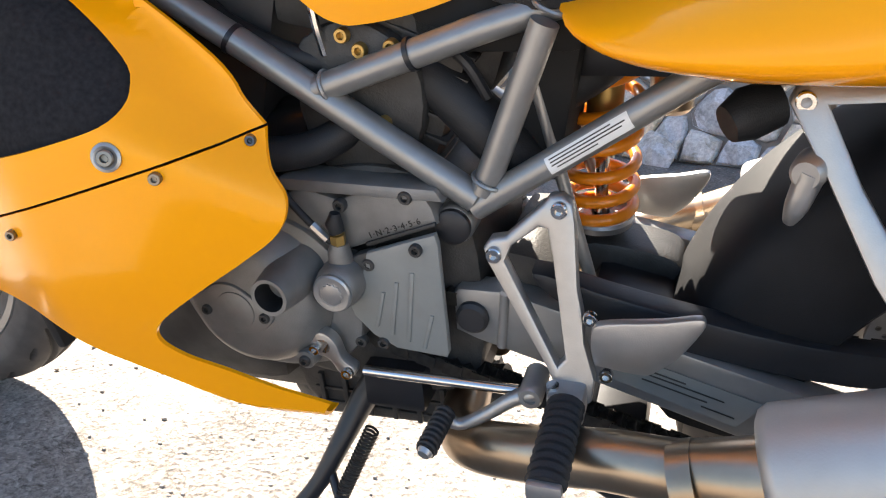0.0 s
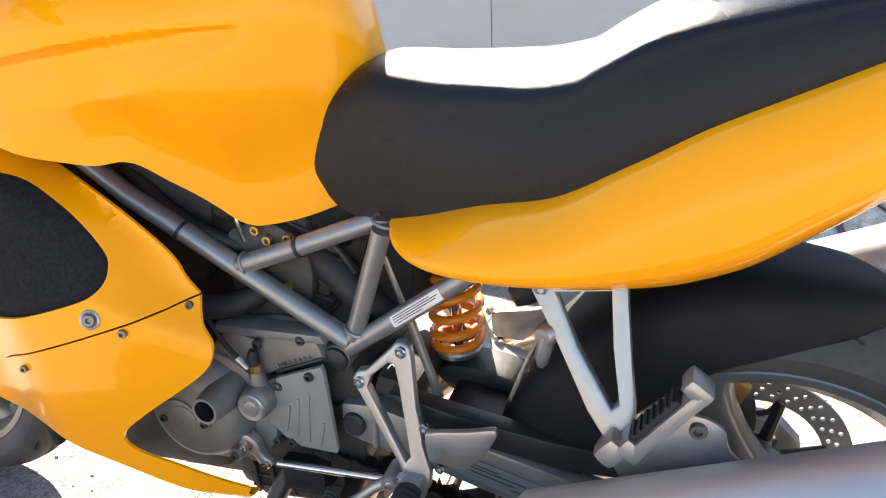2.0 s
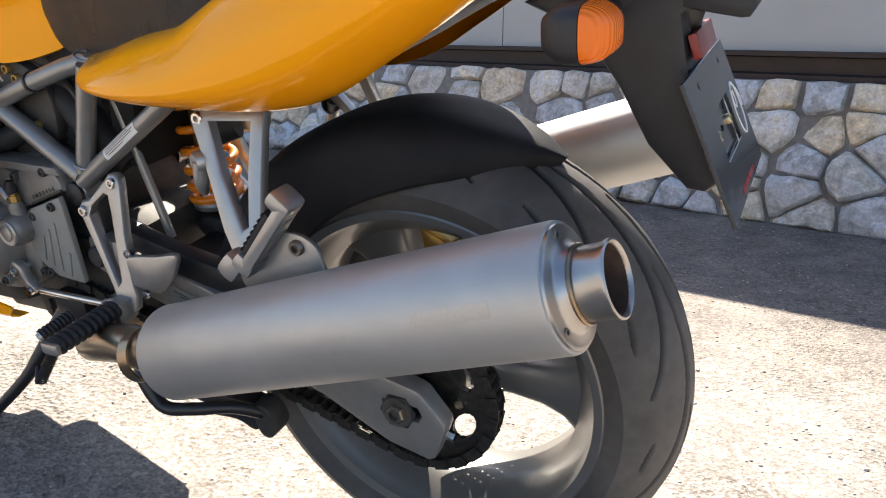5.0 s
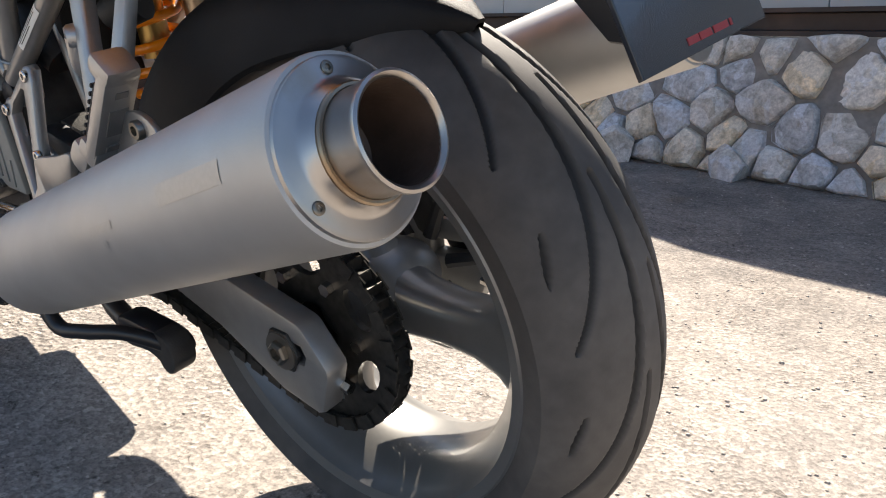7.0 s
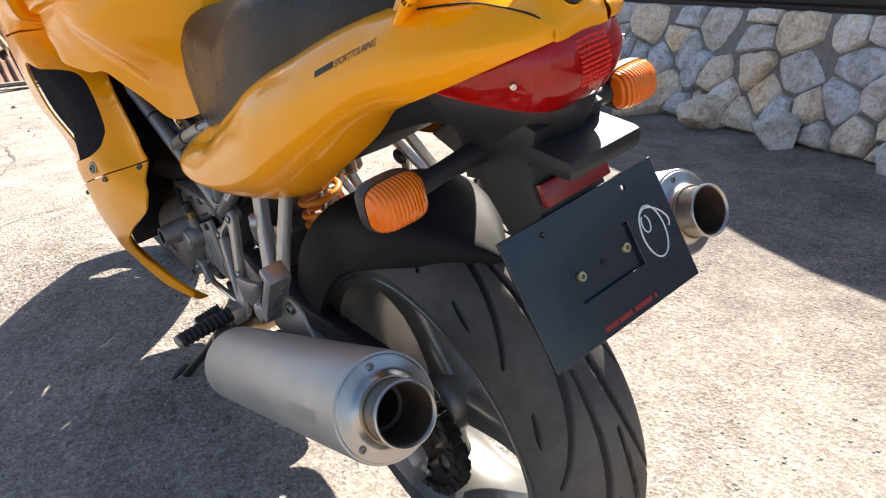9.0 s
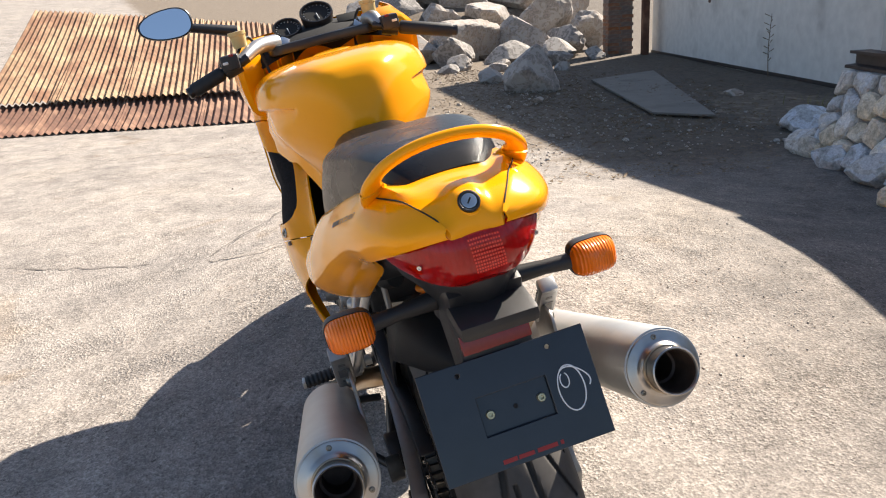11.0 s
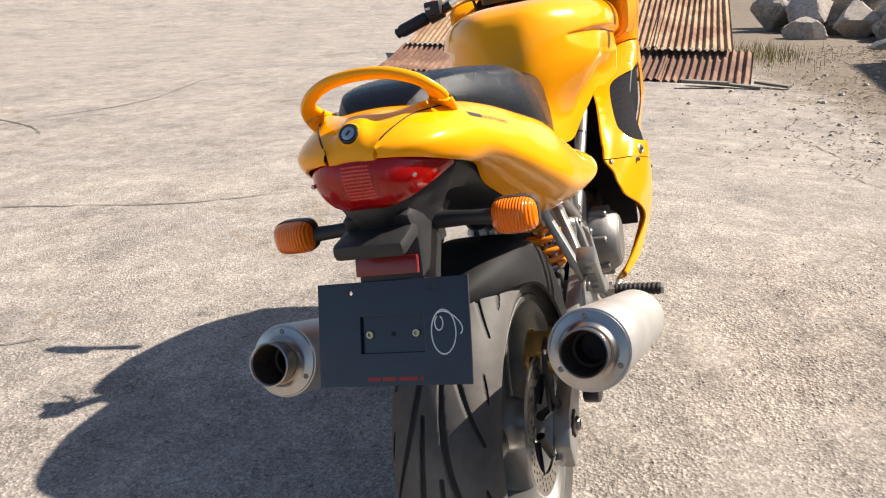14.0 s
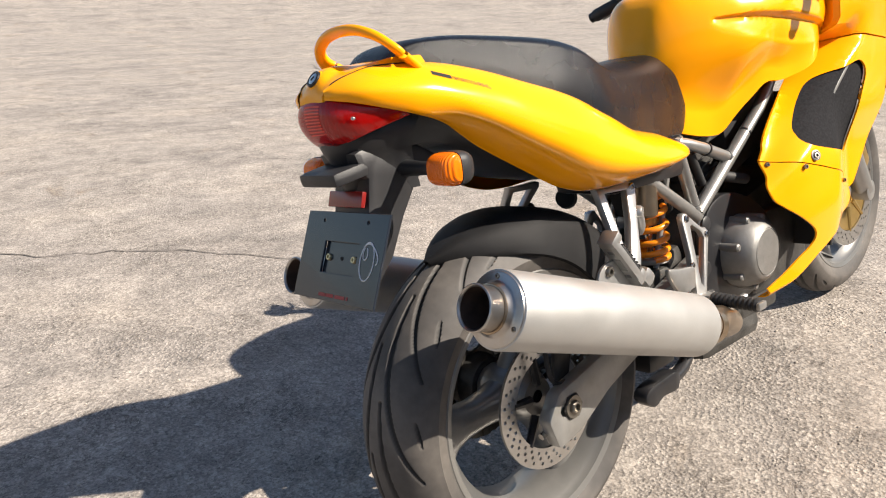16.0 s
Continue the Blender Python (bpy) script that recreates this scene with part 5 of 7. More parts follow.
# ---- frame, engine, suspension ----
def frame_tubes():
    fr = new("trellis_frame")
    fr.parent = bike
    fr["label"] = "grey painted tubular trellis frame"
    Y = 0.098
    for s in (-1, 1):
        runs = [([(-1.10, 0.05 * s, 0.925), (-0.80, Y * s, 0.7235), (-0.660, Y * s, 0.634), (-0.512, Y * s, 0.538)], 0.0135),
                ([(-0.655, Y * s, 0.634), (-0.552, Y * s, 0.668), (-0.50, 0.090 * s, 0.684), (-0.43, 0.066 * s, 0.700)], 0.0125),
                ([(-0.446, Y * s, 0.690), (-0.505, Y * s, 0.545)], 0.0125),
                ([(-0.514, Y * s, 0.530), (-0.40, 0.094 * s, 0.600), (-0.33, 0.092 * s, 0.643), (-0.20, 0.09 * s, 0.725), (0.10, 0.06 * s, 0.80)], 0.0125),
                ([(-1.06, 0.200, 0.845), (-0.80, 0.172, 0.605)], 0.0125)]
        runs = runs if s > 0 else runs[:-1]
        for pts, r in runs:
            part("frame_tube", tube(pts, r, 18), GREY_PAINT, fr)
        for at, way, r in (((-0.655, Y * s, 0.634), (0.949, 0, 0.313), 0.0132), ((-0.505, Y * s, 0.545), (0.4, 0, 0.9), 0.0145), ((-0.446, Y * s, 0.690), (0.4, 0, 0.9), 0.0145)):
            u, v, w = frame_of(way)
            ring = [Vector(at) + w * 0.012 + r * (u * math.cos(a) + v * math.sin(a)) for a in (2 * math.pi * k / 24 for k in range(25))]
            part("weld", tube(ring, 0.0021, 6), GREY_PAINT, fr)
        for a, b in (((-0.733, 0.680), (-0.729, 0.6774)), ((-0.563, 0.6648), (-0.559, 0.6660))):
            part("cable_tie", tube([(a[0], Y * s, a[1]), (b[0], Y * s, b[1])], 0.0145, 18), BLACK_SATIN, fr)
        part("pivot_boss", lathe([(-0.02, 0.0195), (0.006, 0.0195), (0.009, 0.018), (0.010, 0.016)], (-0.536, 0.09 * s, 0.510), (0, s, 0), 28), GREY_PAINT, fr)
        part("pivot_cap", lathe([(0, 0.0175), (0.006, 0.017), (0.008, 0.014), (0.008, 0.0)], (-0.536, 0.098 * s, 0.510), (0, s, 0), 28), BLACK_PLASTIC, fr, "black plastic cap")
    # warning sticker wrapped on the lower left tube
    a, b = Vector((-0.443, -0.096, 0.573)), Vector((-0.375, -0.0935, 0.6148))
    w = (b - a).normalized()
    d0 = Vector((0.1, -1, 0.25)) - w * w.dot(Vector((0.1, -1, 0.25)))
    d0.normalize()
    e0 = w.cross(d0)
    rows = [[a + (b - a) * i / 6 + (d0 * math.cos(t) + e0 * math.sin(t)) * 0.0128 for t in (-0.62 + 1.24 * j / 8 for j in range(9))] for i in range(7)]
    st = part("warning_sticker", rings(bmesh.new(), rows, closed_ring=False), WHITE_PAPER, fr, "white sticker with small dark print")
    for t, i0, i1 in ((-0.42, 0.05, 0.8), (-0.2, 0.05, 0.95), (0.02, 0.05, 0.9), (0.25, 0.1, 0.6)):
        rows = [[a + (b - a) * i + (d0 * math.cos(q) + e0 * math.sin(q)) * 0.0131 for q in (t, t + 0.09)] for i in (i0, i1)]
        part("print_bar", rings(bmesh.new(), rows, closed_ring=False), PRINT_DARK, st)
    return fr


def engine():
    en = new("engine")
    en.parent = bike
    en["label"] = "grey cast alloy twin-cylinder engine, oily and dusty"
    p = lambda n, b, m, l="": part(n, b, m, en, l)
    case = smooth_line([(-0.86, 0.40), (-0.83, 0.35), (-0.74, 0.315), (-0.60, 0.30), (-0.53, 0.325), (-0.515, 0.42), (-0.53, 0.52), (-0.60, 0.56), (-0.70, 0.545), (-0.80, 0.49)], 4, True)
    p("crankcase", plate(case, -0.088, 0.088, 0.008), CAST_DARK)
    p("sump", plate([(-0.76, 0.318), (-0.55, 0.300), (-0.545, 0.262), (-0.575, 0.238), (-0.72, 0.232), (-0.75, 0.262)], -0.07, 0.07, 0.006), CAST_DARK)
    for k in range(6):
        p("sump_rib", block((0.006, 0.150, 0.052), pose(-0.725 + 0.03 * k, 0, 0.268), 0.001), CAST_DARK)
    for z in (0.252, 0.272):
        p("sump_rib", block((0.17, 0.146, 0.004), pose(-0.65, 0, z), 0.001), CAST_DARK)
    # upper left case with its sloping shoulder
    up = smooth_line([(-0.735, 0.50), (-0.690, 0.545), (-0.660, 0.540), (-0.640, 0.537), (-0.615, 0.550), (-0.583, 0.552), (-0.555, 0.540), (-0.546, 0.515)], 3) + [(-0.60, 0.497), (-0.64, 0.482), (-0.70, 0.46)]
    p("left_case_shoulder", plate(up, -0.112, -0.07, 0.007), CAST)
    p("case_flange", plate([(-0.70, 0.556), (-0.545, 0.552), (-0.538, 0.540), (-0.70, 0.543)], -0.116, -0.08, 0.003), CAST)
    # alternator cover
    cov = smooth_line([(-0.845, 0.425), (-0.828, 0.375), (-0.785, 0.345), (-0.735, 0.338), (-0.690, 0.346), (-0.655, 0.362), (-0.635, 0.395), (-0.638, 0.45), (-0.672, 0.495), (-0.715, 0.515), (-0.77, 0.505), (-0.82, 0.46)], 5, True)
    p("cover_rim", plate(cov, -0.118, -0.075, 0.006), CAST)
    cx, cz = -0.742, 0.432
    p("alternator_cover", lathe([(-0.01, 0.082), (0.012, 0.078), (0.026, 0.072), (0.036, 0.064), (0.040, 0.056), (0.041, 0.03), (0.041, 0.0)], (cx, -0.112, cz), (0, -1, 0), 56), CAST, "rounded grey alloy cover")
    el = smooth_line([(-0.789, 0.440), (-0.774, 0.457), (-0.750, 0.460), (-0.728, 0.446), (-0.709, 0.430), (-0.722, 0.412), (-0.752, 0.404), (-0.779, 0.412)], 5, True)
    p("inspection_plate", plate(el, -0.1565, -0.151, 0.002), CAST)
    p("inspection_disc", plate(circle(-0.750, 0.432, 0.021, 32), -0.158, -0.155, 0.001), CAST)
    for x, z in ((-0.783, 0.430), (-0.718, 0.427)):
        p("cover_screw", screw((x, -0.156, z), (0, -1, 0), 0.0055, 0.004), CAST_DARK)
    for x, z in ((-0.782, 0.470), (-0.690, 0.372)):
        p("cover_lug", tube([(x, -0.10, z), (x, -0.145, z)], [0.014, 0.010], 16), CAST)
        p("cover_screw", screw((x, -0.145, z), (0, -1, 0), 0.006, 0.004), CAST_DARK)
    p("crank_boss", lathe([(-0.03, 0.030), (0.0, 0.024), (0.030, 0.0195), (0.034, 0.0185), (0.0338, 0.0148)], (-0.694, -0.142, 0.463), (0, -1, 0.05), 40), CAST)
    p("boss_bore", lathe([(0.0338, 0.0149), (0.0, 0.0142), (-0.04, 0.0140), (-0.04, 0.0)], (-0.694, -0.142, 0.463), (0, -1, 0.05), 32), DEEP_BLACK, "dark open bore")
    # clutch slave cylinder
    at = (-0.646, -0.112, 0.455)
    p("slave_cylinder", lathe([(-0.01, 0.024), (0.02, 0.0235), (0.030, 0.021), (0.032, 0.0185)], at, (0, -1, 0), 40), CAST)
    p("slave_cap", lathe([(0.030, 0.0198), (0.034, 0.0198), (0.0355, 0.018), (0.035, 0.013), (0.034, 0.013), (0.034, 0.0)], at, (0, -1, 0), 40), ALLOY, "bright turned cap")
    gear = []
    for k in range(24):
        r = 0.0115 if k % 2 else 0.0095
        gear.append((at[0] + r * math.cos(k * math.pi / 12), at[2] + r * math.sin(k * math.pi / 12)))
    p("cap_emblem", plate(gear, -0.1475, -0.1455, 0.0005), ALLOY)
    p("slave_neck", tube([(-0.646, -0.118, 0.468), (-0.645, -0.122, 0.488), (-0.644, -0.122, 0.496)], [0.013, 0.011, 0.0085], 16), CAST)
    p("banjo_bolt", lathe([(0, 0.0075), (0.010, 0.0075), (0.011, 0.005), (0.016, 0.0045), (0.016, 0)], (-0.644, -0.122, 0.495), (0, 0, 1), 6), BRASS)
    p("bleed_cap", tube([(-0.644, -0.122, 0.508), (-0.645, -0.123, 0.517), (-0.643, -0.122, 0.527)], [0.0075, 0.0085, 0.005], 12), GRIP_RUBBER, "black rubber cap")
    p("clutch_line", tube([(-0.650, -0.123, 0.496), (-0.662, -0.124, 0.508), (-0.690, -0.120, 0.535), (-0.715, -0.110, 0.565)], 0.0036, 10, 5), GRIP_RUBBER, "black clutch hose")
    p("hose_fitting", tube([(-0.654, -0.1235, 0.500), (-0.668, -0.1235, 0.514)], 0.0046, 8), CAP_STEEL)
    p("slave_flange", plate([(-0.668, 0.464), (-0.628, 0.482), (-0.612, 0.488), (-0.604, 0.476), (-0.612, 0.452), (-0.63, 0.425), (-0.66, 0.43)], -0.118, -0.105, 0.003), CAST_DARK)
    p("flange_screw", screw((-0.617, -0.118, 0.474), (0, -1, 0), 0.0065, 0.005), CAST_DARK)
    # sprocket cover
    sc = [(-0.618, 0.486), (-0.547, 0.511), (-0.5445, 0.50), (-0.543, 0.383), (-0.546, 0.377), (-0.598, 0.381), (-0.622, 0.394), (-0.640, 0.414), (-0.643, 0.424), (-0.628, 0.453)]
    cover = p("sprocket_cover", plate(sc, -0.121, -0.112, 0.0025), COVER_GREY, "flat grey sprocket cover with slanted ribs")
    for x, z0, z1 in ((-0.618, 0.406, 0.446), (-0.603, 0.398, 0.458), (-0.586, 0.392, 0.470), (-0.570, 0.386, 0.425)):
        q = [(x, z0), (x + 0.004, z0), (x + 0.0155, z1), (x + 0.0115, z1)]
        part("rib", plate(q, -0.1228, -0.1205, 0.0006), COVER_GREY, cover)
    part("screw", screw((-0.566, -0.121, 0.495), (0, -1, 0), 0.0065, 0.005), CAST_DARK, cover)
    part("screw", screw((-0.612, -0.119, 0.386), (0, -1, 0), 0.0065, 0.005), CAST_DARK, cover)
    for x, z in ((-0.574, 0.543), (-0.641, 0.531), (-0.640, 0.380)):
        p("case_screw", screw((x, -0.113, z), (0, -1, 0), 0.0068, 0.005), CAST_DARK)
    p("number_strip", plate([(-0.620, 0.4935), (-0.548, 0.5195), (-0.5475, 0.516), (-0.619, 0.4895)], -0.1145, -0.111, 0.0006), CAST_DARK)
    ca, sa = math.cos(0.342), math.sin(0.342)
    lettering("1\u00b7N\u00b72\u00b73\u00b74\u00b75\u00b76", 0.0088, lambda u, v, w: (-0.616 + u * ca - v * sa, -0.1126 - w, 0.4975 + u * sa + v * ca), DARK_INK, en, "gear_numbers", 0.0003, 1.2)
    # gear shift shaft
    p("shift_shaft", tube([(-0.672, -0.105, 0.386), (-0.672, -0.138, 0.386)], 0.008, 16), STEEL)
    p("shift_clamp", plate(smooth_line([(-0.686, 0.392), (-0.672, 0.402), (-0.658, 0.392), (-0.652, 0.372), (-0.640, 0.362), (-0.644, 0.352), (-0.658, 0.354), (-0.668, 0.370), (-0.684, 0.376)], 4, True), -0.138, -0.124, 0.003), ALLOY)
    p("clamp_screw", screw((-0.680, -0.138, 0.383), (0, -1, 0), 0.006, 0.005), STEEL)
    p("rod_joint", screw((-0.648, -0.137, 0.358), (0, -1, 0), 0.0065, 0.006), STEEL)
    p("shift_rod", tube([(-0.632, -0.132, 0.358), (-0.47, -0.135, 0.362)], 0.0052, 12), STEEL, "bright steel shift rod")
    # vertical and horizontal cylinders
    m = pose(-0.60, 0, 0.62, 0, 22, 0)
    p("vertical_cylinder", block((0.12, 0.13, 0.17), m, 0.012), CAST_DARK)
    for k in range(6):
        p("cooling_rib", block((0.128, 0.138, 0.004), pose(-0.615 + 0.008 * k, 0, 0.58 + 0.019 * k, 0, 22, 0), 0.001), CAST_DARK)
    p("cylinder_head", block((0.13, 0.135, 0.10), pose(-0.635, 0, 0.72, 0, 12, 0), 0.012), CAST_DARK)
    p("horizontal_cylinder", block((0.26, 0.13, 0.12), pose(-0.93, 0, 0.49, 0, 12, 0), 0.015), CAST_DARK)
    p("belt_cover", plate(smooth_line([(-0.685, 0.66), (-0.62, 0.69), (-0.565, 0.65), (-0.57, 0.58), (-0.62, 0.545), (-0.675, 0.56)], 4, True), -0.082, -0.06, 0.006), CAST_DARK)
    for x, z in ((-0.630, 0.678), (-0.615, 0.665), (-0.585, 0.668), (-0.60, 0.60), (-0.655, 0.585)):
        p("belt_screw", screw((x, -0.083, z), (0, -1, 0), 0.007, 0.006), BRASS)
    p("starter_motor", tube([(-0.80, -0.02, 0.56), (-0.69, -0.03, 0.575)], 0.035, 20), BLACK_SATIN)
    p("water_hose", tube([(-0.76, -0.115, 0.578), (-0.70, -0.10, 0.573), (-0.655, -0.085, 0.583), (-0.62, -0.06, 0.61), (-0.60, -0.03, 0.64)], 0.0165, 16, 5), GRIP_RUBBER, "black rubber coolant hose")
    p("breather_hose", tube([(-0.84, -0.05, 0.76), (-0.77, -0.075, 0.70), (-0.71, -0.080, 0.668), (-0.655, -0.07, 0.650), (-0.60, -0.04, 0.65)], 0.0115, 14, 5), GRIP_RUBBER, "black rubber hose")
    p("intake_hose", tube([(-0.60, -0.045, 0.655), (-0.55, -0.055, 0.625), (-0.505, -0.06, 0.585), (-0.47, -0.05, 0.545)], [0.02, 0.024, 0.026, 0.026], 16, 5), GRIP_RUBBER)
    p("throttle_body", block((0.07, 0.10, 0.06), pose(-0.53, 0, 0.655, 0, 20, 0), 0.01), CAST_DARK)
    p("spark_lead", tube([(-0.66, -0.07, 0.74), (-0.655, -0.085, 0.70), (-0.652, -0.08, 0.66)], 0.004, 8, 4), STEEL)
    p("wire_loom", tube([(-0.54, -0.07, 0.665), (-0.52, -0.075, 0.65), (-0.505, -0.07, 0.62)], 0.005, 8, 4), BLACK_PLASTIC)
    for a, b, r in (((-0.70, 0.11, 0.58), (-0.62, 0.09, 0.60), 0.012), ((-0.57, 0.08, 0.59), (-0.53, 0.08, 0.66), 0.01)):
        p("right_hose", tube([a, b], r, 12), GRIP_RUBBER)
    p("header_pipe", tube([(-1.00, 0.03, 0.40), (-0.97, 0.03, 0.29), (-0.86, 0.03, 0.245), (-0.74, 0.03, 0.24), (-0.64, 0.03, 0.25)], 0.022, 16, 5), CAST_DARK, "dark header pipe under the engine")
    p("header_pipe", tube([(-0.70, 0.0, 0.27), (-0.62, 0.0, 0.235), (-0.52, 0.0, 0.25)], 0.024, 16, 5), CAST_DARK, "dark header pipe under the engine")
    # unseen blocks added below the engine to fill out the ground shadow
    p("collector_box", block((0.27, 0.10, 0.055), pose(-0.675, 0.030, 0.216), 0.026), CAST_DARK, "added dark block under the engine")
    p("oil_pan", block((0.30, 0.11, 0.07), pose(-0.76, 0.02, 0.265), 0.015), CAST_DARK, "added dark block low under the engine")
    # added block that keeps the open bay dark behind the fairing
    p("front_crankcase", block((0.30, 0.19, 0.20), pose(-0.90, 0, 0.385), 0.03), CAST_DARK, "added dark block in the engine bay")
    # made-up black panel: stops light and darkens the gap before the engine
    p("inner_shield", block((0.012, 0.36, 0.32), pose(-1.00, 0, 0.53, 0, -12, 0), 0.004), DEEP_BLACK, "added black panel ahead of the engine")
    # added block standing in for the darkness behind the engine
    p("rear_crankcase", block((0.07, 0.15, 0.10), pose(-0.478, -0.005, 0.425, 0, 12, 0), 0.03), CAST_DARK, "added dark block behind the engine")
    # block added to keep the sun off the rear mudguard
    p("battery_tray", block((0.24, 0.15, 0.08), pose(-0.34, 0.035, 0.665), 0.02), BLACK_SATIN, "added dark block under the seat")
    # right side: clutch cover
    p("right_case", plate(case, 0.086, 0.105, 0.006), BLACK_SATIN)
    at = (-0.665, 0.10, 0.425)
    p("clutch_cover", lathe([(0, 0.082), (0.03, 0.080), (0.046, 0.074), (0.062, 0.064), (0.066, 0.058), (0.068, 0.053), (0.0665, 0.052), (0.0685, 0.05), (0.0685, 0.0)], at, (0, 1, 0), 64), CAST, "large round grey clutch cover")
    for k in range(7):
        a = 2 * math.pi * k / 7 + 0.3
        p("clutch_lug", lathe([(0, 0.009), (0.042, 0.009), (0.045, 0.006), (0.045, 0)], (at[0] + 0.079 * math.cos(a), 0.10, at[2] + 0.079 * math.sin(a)), (0, 1, 0), 14), CAST)
    p("oil_filler", lathe([(0, 0.016), (0.03, 0.016), (0.033, 0.012), (0.033, 0)], (-0.73, 0.10, 0.355), (0, 1, 0), 20), ALLOY)
    return en


def chain():
    path = []
    cr, cf = Vector((0, 0.31)), Vector((-0.585, 0.41))
    for k in range(25):
        a = math.pi / 2 - math.pi * k / 24 - 0.17
        path.append(cr + 0.1055 * Vector((math.cos(a), math.sin(a))))
    for k in range(13):
        a = -math.pi / 2 - math.pi * k / 12 - 0.17
        path.append(cf + 0.036 * Vector((math.cos(a), math.sin(a))))
    path.append(path[0])
    ds = [0.0]
    for a, b in zip(path, path[1:]):
        ds.append(ds[-1] + (b - a).length)
    n = int(ds[-1] / 0.0145)
    bm = bmesh.new()
    for k in range(n):
        s = ds[-1] * (k + 0.5) / n
        i = max(j for j in range(len(ds) - 1) if ds[j] <= s)
        t = (s - ds[i]) / (ds[i + 1] - ds[i])
        q = path[i].lerp(path[i + 1], t)
        d = (path[i + 1] - path[i])
        ang = -math.degrees(math.atan2(d.y, d.x))
        wide = 0.011 if k % 2 else 0.008
        for s2 in (-1, 1):
            block((0.0195, 0.0018, 0.0145), pose(q.x, -0.0945 + s2 * wide, q.y, 0, ang, 0), 0.0, bm)
        block((0.0105, 0.018, 0.0105), pose(q.x, -0.0945, q.y, 0, ang + 45, 0), 0.0, bm)
    return part("drive_chain", bm, CHAIN, bike, "dark oily drive chain")


def swingarm():
    sw = new("swingarm")
    sw.parent = bike
    sw["label"] = "grey alloy swingarm with an axle plate"
    arm = [(-0.542, 0.438), (-0.536, 0.444), (-0.49, 0.447), (-0.40, 0.428), (-0.10, 0.366), (0.026, 0.345), (0.034, 0.341), (0.062, 0.306), (0.062, 0.298), (0.044, 0.252), (0.036, 0.248), (-0.02, 0.256), (-0.12, 0.296), (-0.40, 0.362), (-0.52, 0.388), (-0.542, 0.396)]
    slot = [(-0.022, 0.300), (0.026, 0.300), (0.031, 0.310), (0.026, 0.320), (-0.022, 0.320)]
    for s in (-1, 1):
        lean = Matrix(((1, 0, 0, 0), (0.075 * s, 1, 0, 0), (0, 0, 1, 0), (0, 0, 0, 1)))
        o = plate(arm, 0.113 * s, 0.141 * s, 0.004, (slot,), None, lean)
        part("arm", o, SWING_GREY, sw)
        part("axle_block", plate(circle(0.0, 0.31, 0.024, 6), 0.140 * s, 0.145 * s, 0.001), CAST_DARK, sw)
        part("axle_nut", lathe([(0, 0.0125), (0.007, 0.0125), (0.009, 0.0105), (0.009, 0.0075), (0.003, 0.0075), (0.003, 0)], (0, 0.144 * s, 0.31), (0, s, 0), 6), SCREW_GREY, sw, "steel axle nut")
        part("axle_washer", lathe([(0, 0.020), (0.002, 0.020), (0.002, 0.01)], (0, 0.1445 * s, 0.31), (0, s, 0), 28), SCREW_GREY, sw)
        part("adjuster", tube([(0.045, 0.12 * s, 0.276), (0.062, 0.12 * s, 0.272)], 0.0065, 6), STEEL, sw)
        part("pivot_cap", lathe([(0, 0.0165), (0.006, 0.0165), (0.009, 0.013), (0.009, 0)], (-0.522, 0.101 * s, 0.416), (0, s, 0), 28), BLACK_PLASTIC, sw)
        part("pivot_lug", tube([(-0.494, 0.104 * s, 0.386), (-0.488, 0.104 * s, 0.446)], 0.005, 12), ALLOY, sw)
    part("cross_member", block((0.09, 0.19, 0.05), pose(-0.375, 0, 0.388, 0, 12, 0), 0.016), BLACK_PLASTIC, sw)
    lab = part("chain_label", plate([(-0.375, 0.402), (-0.245, 0.370), (-0.268, 0.340), (-0.385, 0.372)], -0.1422, -0.1416, 0.0, (), None, Matrix(((1, 0, 0, 0), (-0.075, 1, 0, 0), (0, 0, 1, 0), (0, 0, 0, 1)))), COVER_GREY, sw, "grey instruction label with faint print")
    for x0, z0, l in ((-0.365, 0.392, 0.05), (-0.355, 0.385, 0.075), (-0.355, 0.378, 0.06), (-0.30, 0.358, 0.03)):
        part("print_bar", plate([(x0, z0), (x0 + l, z0 - 0.25 * l), (x0 + l, z0 - 0.25 * l - 0.0015), (x0, z0 - 0.0015)], -0.1426, -0.1423, 0.0, (), None, Matrix(((1, 0, 0, 0), (-0.075, 1, 0, 0), (0, 0, 1, 0), (0, 0, 0, 1)))), CAST_DARK, lab)
    guard = smooth_line([(-0.46, 0.475), (-0.36, 0.452), (-0.22, 0.428), (-0.06, 0.432), (0.02, 0.425), (0.03, 0.415), (-0.06, 0.405), (-0.22, 0.392), (-0.40, 0.428)], 4, True)
    part("chain_guard", plate(guard, -0.112, -0.085, 0.004), BLACK_PLASTIC, sw, "black plastic chain guard")
    return sw


